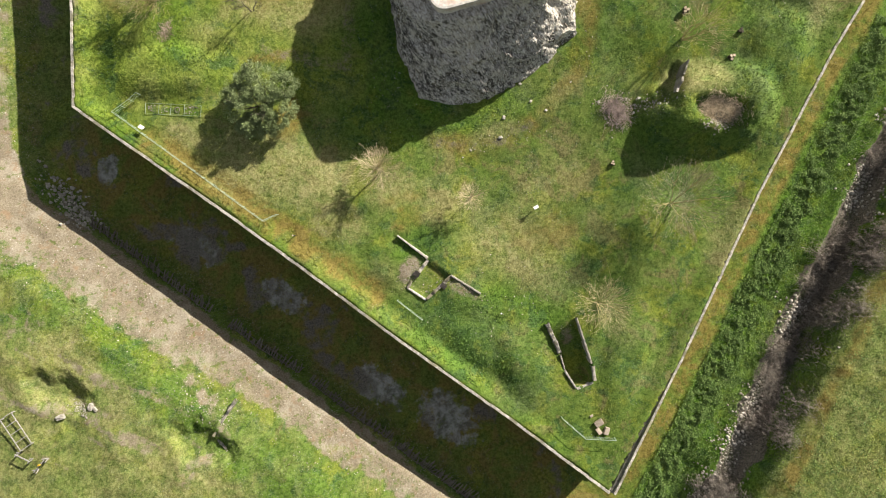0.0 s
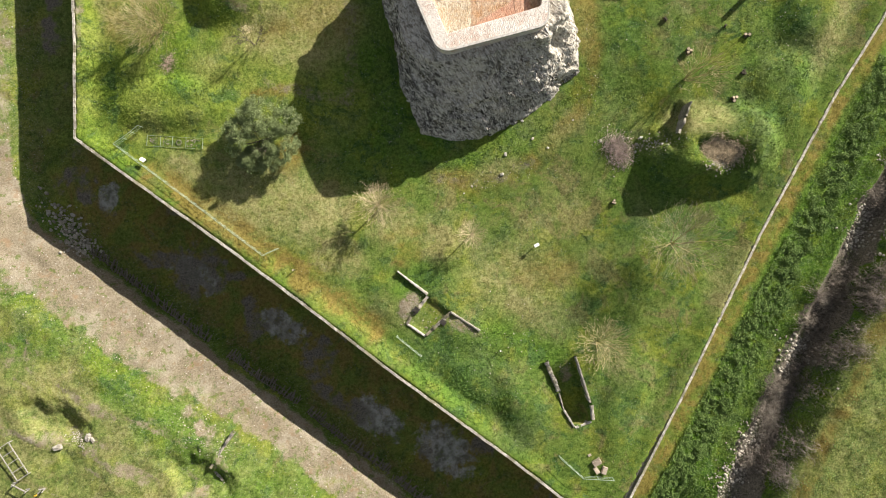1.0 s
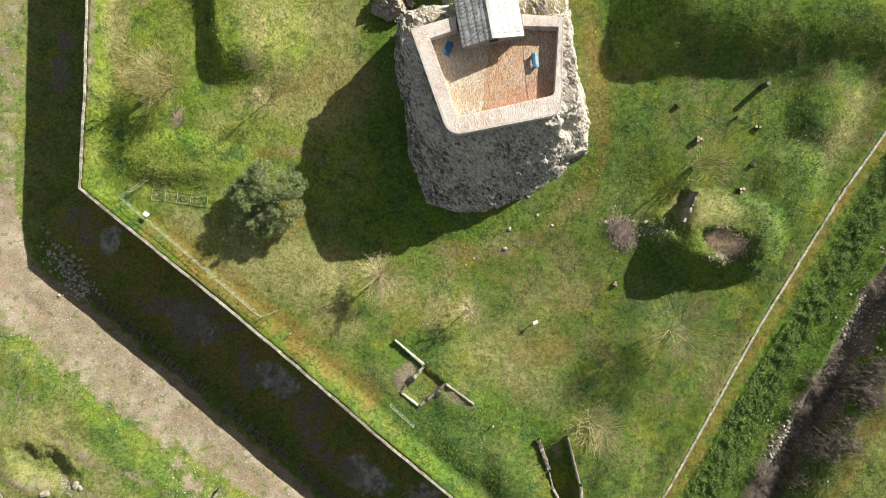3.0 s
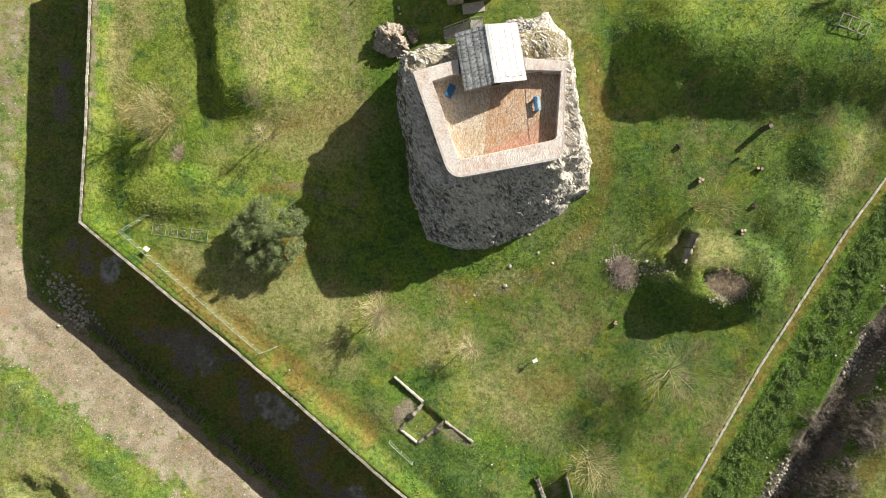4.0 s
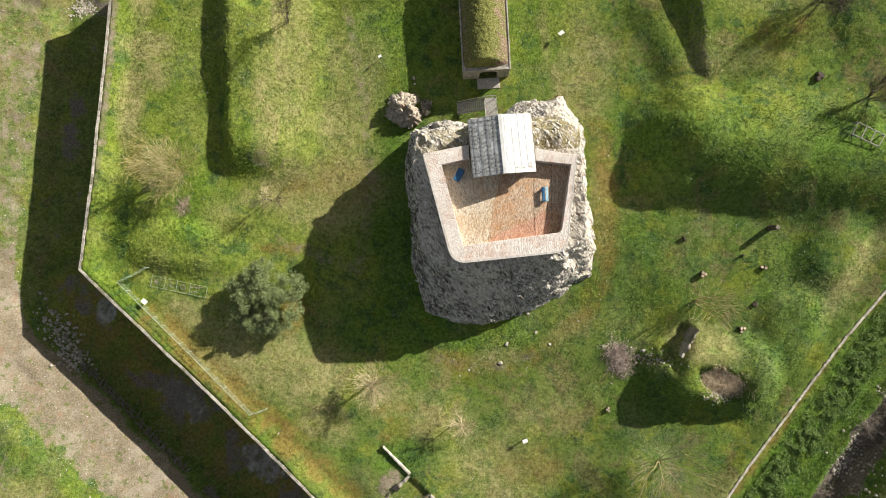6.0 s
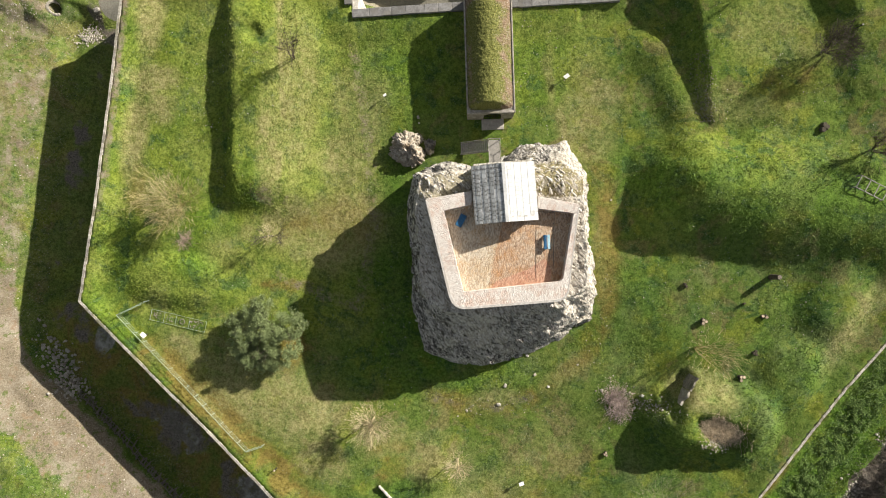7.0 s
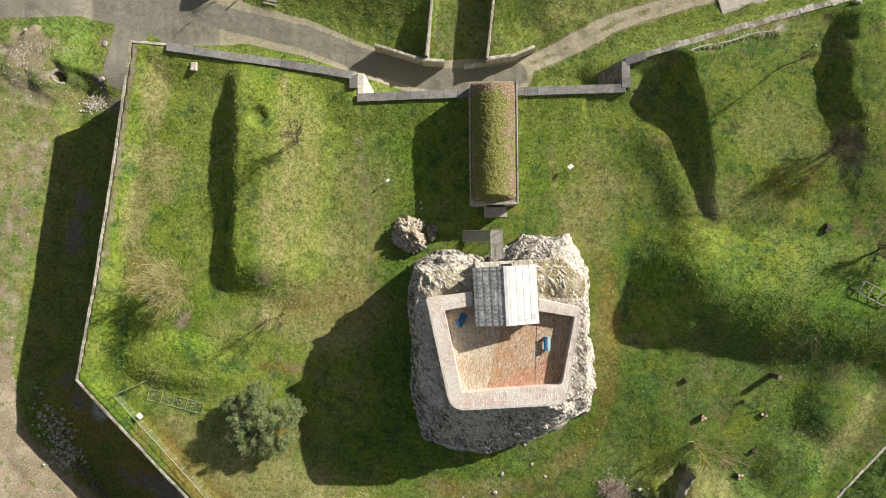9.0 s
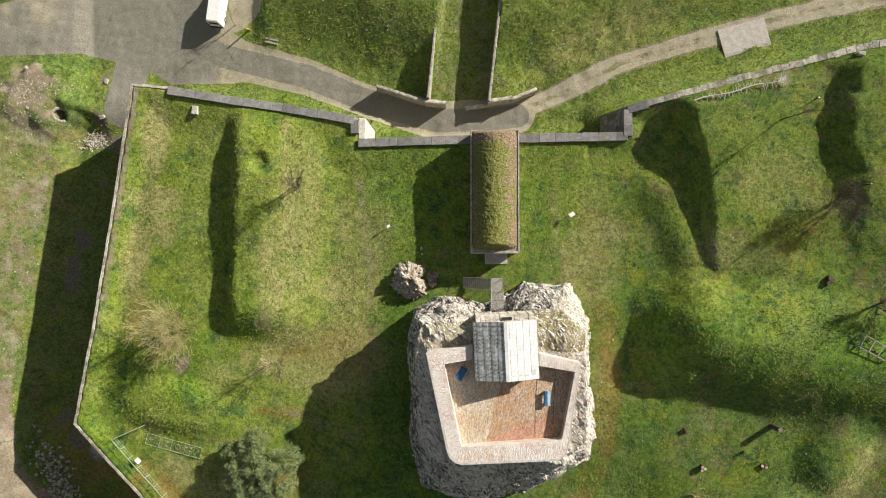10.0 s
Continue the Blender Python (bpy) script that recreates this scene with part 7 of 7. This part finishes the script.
def scatter_stones(name, label, places, sizes, seed, material):
    """Many small stones in one mesh."""
    rng = np.random.RandomState(seed)
    base = bmesh.new()
    bmesh.ops.create_icosphere(base, subdivisions=1, radius=0.5)
    bv = np.array([v.co[:] for v in base.verts])
    bf = np.array([[v.index for v in f.verts] for f in base.faces])
    base.free()
    n = len(places)
    z = on_ground(places[:, 0], places[:, 1])
    j = 1 + rng.uniform(-0.28, 0.28, (n, len(bv), 3))
    s = sizes[:, None] * rng.uniform(0.6, 1.1, (n, 3))
    a = rng.uniform(0, 6.283, n)
    p = bv[None] * j * s[:, None, :]
    x = p[..., 0] * np.cos(a)[:, None] - p[..., 1] * np.sin(a)[:, None] + places[:, 0:1]
    y = p[..., 0] * np.sin(a)[:, None] + p[..., 1] * np.cos(a)[:, None] + places[:, 1:2]
    zz = p[..., 2] * 0.75 + z[:, None] + sizes[:, None] * 0.15
    V_ = np.stack([x, y, zz], -1).reshape(-1, 3)
    F_ = (bf[None] + (np.arange(n) * len(bv))[:, None, None]).reshape(-1, 3)
    o = part(name, mesh_np(name, V_, F_), material)
    return tagged(o, label, "stones", kind="stuff")


M_SCREE, tr, b = mat("scree", 0.93, 0, 0.2)
isl = tr.nodes.new("ShaderNodeNewGeometry").outputs["Random Per Island"]
tr.links.new(mixc(tr, isl, (0.22, 0.195, 0.16), (0.54, 0.50, 0.44)), b.inputs["Base Color"])
rng = np.random.RandomState(12)


def strewn(n, cx, cy, rx, ry, turn=0.0):
    q = rng.normal(0, 0.5, (n, 2)) * np.array([[rx, ry]])
    c, s = math.cos(radians(turn)), math.sin(radians(turn))
    return np.stack([cx + q[:, 0] * c - q[:, 1] * s, cy + q[:, 0] * s + q[:, 1] * c], -1)


P = np.concatenate([strewn(240, -53.8, -17.4, 4.4, 1.5, -58), strewn(110, -52.0, -20.2, 1.8, 1.0, -50)])
scatter_stones("ditch_rubble", "heap of pale fallen stones at the ditch's edge", P, rng.uniform(0.12, 0.62, len(P)), 1, M_SCREE)
P = np.concatenate([strewn(220, 18.3, -20.3, 1.9, 2.1), strewn(120, 22.0, -20.3, 2.2, 1.0)])
scatter_stones("mound_rubble", "grey rubble spilling by the old wall slab", P, rng.uniform(0.08, 0.3, len(P)), 2, M_SCREE)
P = strewn(110, 28.6, -24.2, 2.2, 1.0, -10)
scatter_stones("crater_rubble", "stones lying in the mound's crater", P, rng.uniform(0.1, 0.3, len(P)), 3, M_SCREE)
P = strewn(260, -50.4, 27.0, 1.9, 1.3, 25)
scatter_stones("rock_pile", "pile of pale rocks by the ditch", P, rng.uniform(0.12, 0.34, len(P)), 4, M_SCREE)
u = rng.uniform(0, 1, (900, 2))
P = np.stack([-58 + 50 * u[:, 0], -20.0 - 46.5 * u[:, 0]], -1) + (u[:, 1:2] ** 1.5 * 7 - 1.0) * np.array([[-0.72, -0.7]])
P = np.concatenate([P, np.stack([rng.uniform(-66, -55.5, 330), rng.uniform(-16, 30, 330)], -1), strewn(180, -53.4, -44.6, 1.6, 0.8, -35), strewn(160, -38, -47, 4, 2, -40), strewn(60, -36, -49, 1, 1), strewn(320, -57, 33.2, 5, 1.3, 8), strewn(260, -58, 29.5, 3, 4)])
scatter_stones("bank_stones", "scattered stones on the bare earth bank", P, rng.uniform(0.05, 0.18, len(P)) * rng.uniform(0.6, 1.5, len(P)), 5, M_SCREE)
u = rng.uniform(-2, 66, 2600)
u = u[vnoise(u / 3.0, 0 * u, seed=111) > 0.42]
off = 13.7 + rng.normal(0, 1.1, len(u)) + 2.0 * (vnoise(u / 2.0, 0 * u + 4, seed=113) - 0.5)
P = np.stack([10.2 + 0.592 * u + 0.806 * off, -64.5 + 0.806 * u - 0.592 * off], -1)
scatter_stones("brook_stones", "grey stones along the overgrown ditch", P, rng.uniform(0.10, 0.48, len(P)), 6, M_SCREE)
u = rng.uniform(0, 1, 420)
P = np.stack([28.8 - 1.0 * u + rng.normal(-0.7, 0.5, 420), 12.2 + 8.0 * u ** 1.3], -1)
scatter_stones("scarp_stones", "weathered stones showing in the terrace's broken edge", P, rng.uniform(0.05, 0.20, len(P)), 10, M_RUBBLE)
P = np.concatenate([strewn(60, -9.2, -34.6, 1.3, 2.2, -40), strewn(40, -3.4, -37.6, 2.6, 0.5, -42), strewn(14, -7.5, -37.6, 0.9, 0.5)])
scatter_stones("room_rubble", "fallen stones along the ruined room's walls", P, rng.uniform(0.06, 0.2, len(P)), 9, M_RUBBLE)
P = np.concatenate([strewn(70, 4, -21, 7, 1.5), strewn(60, 26, -8, 6, 4), strewn(60, 37, -9, 5, 6), strewn(50, -30, 14, 3, 12), strewn(60, -8, -12, 3, 8), strewn(60, 30, 24, 8, 8), strewn(50, -6.6, -37, 2, 1), strewn(40, 16, -12, 1.5, 8), strewn(160, -30, 16, 9, 16), strewn(120, 9, 19, 7, 9), strewn(120, 34, 16, 12, 14), strewn(120, 2, -42, 9, 7)])
scatter_stones("lawn_stones", "small pale stones strewn in the grass", P, rng.uniform(0.05, 0.17, len(P)), 7, M_SCREE)
P = np.concatenate([strewn(70, -15, 43, 8, 4), strewn(40, 12, 40, 5, 4)])
scatter_stones("north_stones", "small stones on the northern banks", P, rng.uniform(0.06, 0.25, len(P)), 8, M_SCREE)


# ---- row of rotten stakes along the ditch's edge ----
def palisade(a, c, seed, label):
    f = thing("palisade", label, "palisade", group="stakes along the ditch")
    a, c = Vector(a), Vector(c)
    d = (c - a).normalized()
    nrm = Vector((-d.y, d.x))
    rng = random.Random(seed)
    n = int((c - a).length / 0.2)
    for k in range(n):
        if rng.random() < 0.12:
            continue
        p = a + d * (k * 0.2 + rng.uniform(-0.08, 0.08)) + nrm * rng.uniform(-0.15, 0.15)
        z = gz(p.x, p.y)
        tip = p + nrm * rng.uniform(0.9, 1.8) + d * rng.uniform(-0.35, 0.35)
        part("stake", rod(bmesh.new(), (p.x, p.y, z - 0.3), (tip.x, tip.y, z + rng.uniform(0.3, 1.0)), 0.095, 0.07, 5), M_OLDWOOD, f)
    for off, h in ((0.25, 0.35), (0.75, 0.75)):
        line = []
        for k in range(int((c - a).length / 1.4) + 1):
            p = a + d * (k * 1.4) + nrm * (off + rng.uniform(-0.06, 0.06))
            line.append((p.x, p.y, gz(p.x, p.y) + h, 0.06))
        part("rail", mesh_np("rail", *tubes([line], 5)), M_OLDWOOD, f)


palisade((-51.3, -21.3), (-37.2, -36.0), 1, "dark leaning row of rotten timber stakes")
palisade((-35.2, -38.0), (-27.0, -46.2), 2, "dark leaning row of rotten timber stakes")
palisade((-26.0, -47.2), (-16.5, -57.0), 3, "dark collapsed row of timber stakes")
palisade((-16.0, -57.6), (-5.5, -68.0), 4, "dark leaning row of timber stakes")

# ---- pale cut branches along the northern wall ----
heap = thing("branch_pile", "long felled pole with cut stubs lying along the wall", "branches")
rng_ = random.Random(4)
line_ = []
for k in range(13):
    t_ = k / 12
    x, y = 25.0 + 10.0 * t_, 30.85 + 2.6 * t_ + 0.12 * math.sin(k)
    line_.append((x, y, gz(x, y) + 0.55 + 0.08 * math.sin(k * 1.7), 0.085 - 0.035 * t_))
paths = [line_]
for k in range(64):
    t_ = rng_.random() * 11.5
    q0, q1 = line_[int(t_)], line_[int(t_) + 1]
    x, y, z = (q0[c] + (q1[c] - q0[c]) * (t_ % 1) for c in range(3))
    a_ = 0.25 + rng_.choice((-1, 1)) * rng_.uniform(0.7, 2.2)
    ln = rng_.uniform(0.35, 1.0)
    paths.append([(x, y, z, 0.04), (x + 0.5 * ln * math.cos(a_), y + 0.5 * ln * math.sin(a_), z + rng_.uniform(-0.1, 0.15), 0.03), (x + ln * math.cos(a_), y + ln * math.sin(a_), z + rng_.uniform(-0.25, 0.15), 0.015)])
for k in range(18):
    a_ = k * 0.35
    paths.append([(34.8, 33.4, gz(34.8, 33.4) + 0.5, 0.05), (34.8 + 0.9 * math.cos(a_), 33.4 + 0.9 * math.sin(a_), gz(34.8, 33.4) + 0.7, 0.02)])
tagged(part("brushwood", mesh_np("brushwood", *tubes(paths, 5)), plain("bleached_wood", (0.48, 0.45, 0.38), 0.9, 0, 0.25, 6), heap), kind="stuff")


# ---- brambles, weeds, dead stalks ----
def arcs(n, centres, spread, high, seed, r=0.012):
    rng = np.random.RandomState(seed)
    out = []
    for k in range(n):
        cx, cy = centres[rng.randint(len(centres))]
        x, y = cx + rng.normal(0, spread), cy + rng.normal(0, spread)
        a, ln, h = rng.uniform(0, 6.283), rng.uniform(0.4, 1.4), high * rng.uniform(0.3, 1.1)
        out.append((x, y, a, ln, h))
    xs, ys = np.array([o[0] for o in out]), np.array([o[1] for o in out])
    zs = on_ground(xs, ys)
    paths = []
    for (x, y, a, ln, h), z in zip(out, zs):
        c, s = math.cos(a) * ln, math.sin(a) * ln
        paths.append([(x, y, z - 0.05, r), (x + 0.35 * c, y + 0.35 * s, z + h, r * 0.8), (x + 0.8 * c, y + 0.8 * s, z + h * 0.85, r * 0.6), (x + c, y + s, z + h * 0.4, r * 0.4)])
    return tubes(paths, 3)


def ditch_side(u, off):
    """A place u metres up the eastern ditch, off metres out from the wall."""
    return (10.2 + 0.592 * u + 0.806 * off, -64.5 + 0.806 * u - 0.592 * off)


rs = np.random.RandomState(8)
spots = []
for _ in range(150):
    u_ = rs.uniform(-8, 66)
    mid_ = 14.9 + 3.4 * float(fbm(np.array([u_ / 7.0]), np.array([2.0]), seed=101)[0] - 0.5)
    if vnoise(np.array([u_ / 4.0]), np.array([9.0]), seed=103)[0] > 0.3:
        spots.append(ditch_side(u_, mid_ + rs.normal(0, 1.0)))
tagged(part("brambles", mesh_np("brambles", *arcs(13000, spots, 0.55, 1.3, 3, 0.016)), M_TWIG), "grey-brown leafless bramble thicket along the ditch", "brambles", kind="stuff")
tagged(part("dead_stalks", mesh_np("dead_stalks", *arcs(1500, [(28.2, -22.0), (29.6, -22.8), (30.4, -23.2), (27.6, -22.6)], 0.55, 0.4, 4, 0.016)), M_DEADGRASS), "dry tan grass stalks in the mound's crater", "dead grass", kind="stuff")
tagged(part("dead_bush", mesh_np("dead_bush", *arcs(900, [(18.3, -20.0), (18.6, -21.2), (17.7, -19.6)], 0.6, 0.6, 5, 0.012)), plain("reddish_twigs", (0.52, 0.42, 0.37), 0.95, 0, 0.4, 3)), "pinkish dead bush growing out of rubble", "bush", kind="stuff")


tagged(part("leaf_litter", mesh_np("leaf_litter", *arcs(260, [(-33.4, -1.4), (-33.0, -0.8)], 0.35, 0.12, 9, 0.012)), plain("pink_litter", (0.42, 0.32, 0.26), 0.95, 0, 0.3, 4)), "pinkish heap of dead stalks on the grass", "dead leaves", kind="stuff")


def leaf_cloud(name, label, places, heights, size, seed, material, category):
    rng = np.random.RandomState(seed)
    m = len(places)
    z = on_ground(places[:, 0], places[:, 1]) + heights * rng.uniform(0.1, 1, m)
    p = np.stack([places[:, 0], places[:, 1], z], -1)
    d1 = rng.normal(0, 1, (m, 3)) * np.array([[1, 1, 0.5]])
    d1 /= np.linalg.norm(d1, axis=1)[:, None]
    d2 = np.cross(d1, rng.normal(0, 1, (m, 3)) * np.array([[0.5, 0.5, 1]]))
    d2 /= np.linalg.norm(d2, axis=1)[:, None]
    s = size * rng.uniform(0.6, 1.3, (m, 1))
    V_ = np.stack([p - d1 * s, p + d2 * s * 0.5, p + d1 * s, p - d2 * s * 0.5], 1).reshape(-1, 3)
    return tagged(part(name, mesh_np(name, V_, np.arange(len(V_)).reshape(-1, 4)), material), label, category, kind="stuff")


M_WEED, tr, b = mat("nettle_leaves", 0.75, 0, 0.25)
isl = tr.nodes.new("ShaderNodeNewGeometry").outputs["Random Per Island"]
tr.links.new(mixc(tr, isl, (0.066, 0.130, 0.028), (0.205, 0.295, 0.084)), b.inputs["Base Color"])
n = 130000
u, off = rs.uniform(-10, 68, n), rs.uniform(5.6, 12.2, n)
off = np.where(rs.uniform(0, 1, n) < 0.8, np.clip(rs.normal(7.7, 0.9, n), 5.7, 9.6), off)
px, py = ditch_side(u, off)
keep = fbm(px / 0.7, py / 0.7, seed=81) > 0.40
leaf_cloud("nettles", "rank green nettles and weeds on the ditch floor", np.stack([px, py], -1)[keep], 0.55 * smooth(0.3, 0.75, fbm(px / 0.7, py / 0.7, seed=83)[keep]), 0.092, 4, M_WEED, "weeds")
n = 16000
u, off = rs.uniform(-8, 66, n), rs.uniform(12.6, 17.8, n)
px, py = ditch_side(u, off)
keep = fbm(px / 2.4, py / 2.4, seed=87) > 0.55
leaf_cloud("bramble_leaves", "dark bramble leaves over the ditch's scarp", np.stack([px, py], -1)[keep], 1.1 * fbm(px / 1.2, py / 1.2, seed=89)[keep], 0.1, 5, plain("bramble_leaf", (0.075, 0.085, 0.035), 0.8, 0, 0.4, 2), "brambles")
n = 26000
u, off = rs.uniform(-10, 68, n), rs.uniform(18.5, 34, n)
px, py = ditch_side(u, off)
keep = fbm(px / 1.6, py / 1.6, seed=91) > 0.5
leaf_cloud("meadow_weeds", "coarse meadow plants beyond the ditch", np.stack([px, py], -1)[keep], 0.4 + 0 * px[keep], 0.1, 6, M_WEED, "weeds")

# ---- grass: tufts over all the turf ----
N_TUFTS = 600000
rs = np.random.RandomState(21)
tx, ty = rs.uniform(-68, 55, N_TUFTS), rs.uniform(-72, 50, N_TUFTS)
ins = inside(tx, ty, FORT)
sd, _ = seg_dist(tx, ty, FORT, True)
mk = {k_: grid_at(v_, tx, ty) for k_, v_ in MARKS.items()}
clump = fbm((0.8 * tx + 0.6 * ty) * 0.8, (0.8 * ty - 0.6 * tx) * 0.8, seed=95, octaves=3)
ok = (mk["dirt"] < 0.5) & (mk["road"] < 0.4) & (mk["mud"] < 0.5) & (sd > 0.7) & (rs.uniform(0, 1, N_TUFTS) < 0.25 + 1.4 * (clump - 0.3))
ok &= ins | (mk["moss"] < 0.45) | (rs.uniform(0, 1, N_TUFTS) < 0.3)
ok &= ~inside(tx, ty, T_BASE) & ~((tx > 0.1) & (tx < 6.0) & (ty > 12.0) & (ty < 27.5)) & ~inside(tx, ty, ROOM) & ~inside(tx, ty, PIT)
tx, ty, ins = tx[ok], ty[ok], ins[ok]
mk = {k_: v_[ok] for k_, v_ in mk.items()}
tz = on_ground(tx, ty)
m = len(tx)
B = 3
a = rs.uniform(0, 6.283, (m, B))
ln = rs.uniform(0.08, 0.25, (m, B)) * (0.75 + 0.7 * np.clip(mk["lush"], 0, 1))[:, None]
hh = ln * rs.uniform(0.3, 0.7, (m, B))
wd = rs.uniform(0.02, 0.05, (m, B))
ox, oy = tx[:, None] + rs.normal(0, 0.05, (m, B)), ty[:, None] + rs.normal(0, 0.05, (m, B))
c, s = np.cos(a), np.sin(a)
p0 = np.stack([ox - s * wd, oy + c * wd, tz[:, None] - 0.02 + 0 * a], -1)
p1 = np.stack([ox + s * wd, oy - c * wd, tz[:, None] - 0.02 + 0 * a], -1)
p2 = np.stack([ox + c * ln, oy + s * ln, tz[:, None] + hh], -1)
V_ = np.stack([p0, p1, p2], 2).reshape(-1, 3)
gm = mesh_np("grass", V_, np.arange(len(V_)).reshape(-1, 3), M_GRASS)
for key in ("dry", "lush", "moss", "fresh", "deep"):
    at = gm.attributes.new(key, "FLOAT", "POINT")
    at.data.foreach_set("value", np.repeat(np.clip(mk[key], 0, 1), B * 3).astype(np.float32))
tagged(part("grass", gm, M_GRASS), "uneven tufts of green and straw-coloured grass", "grass", kind="stuff")
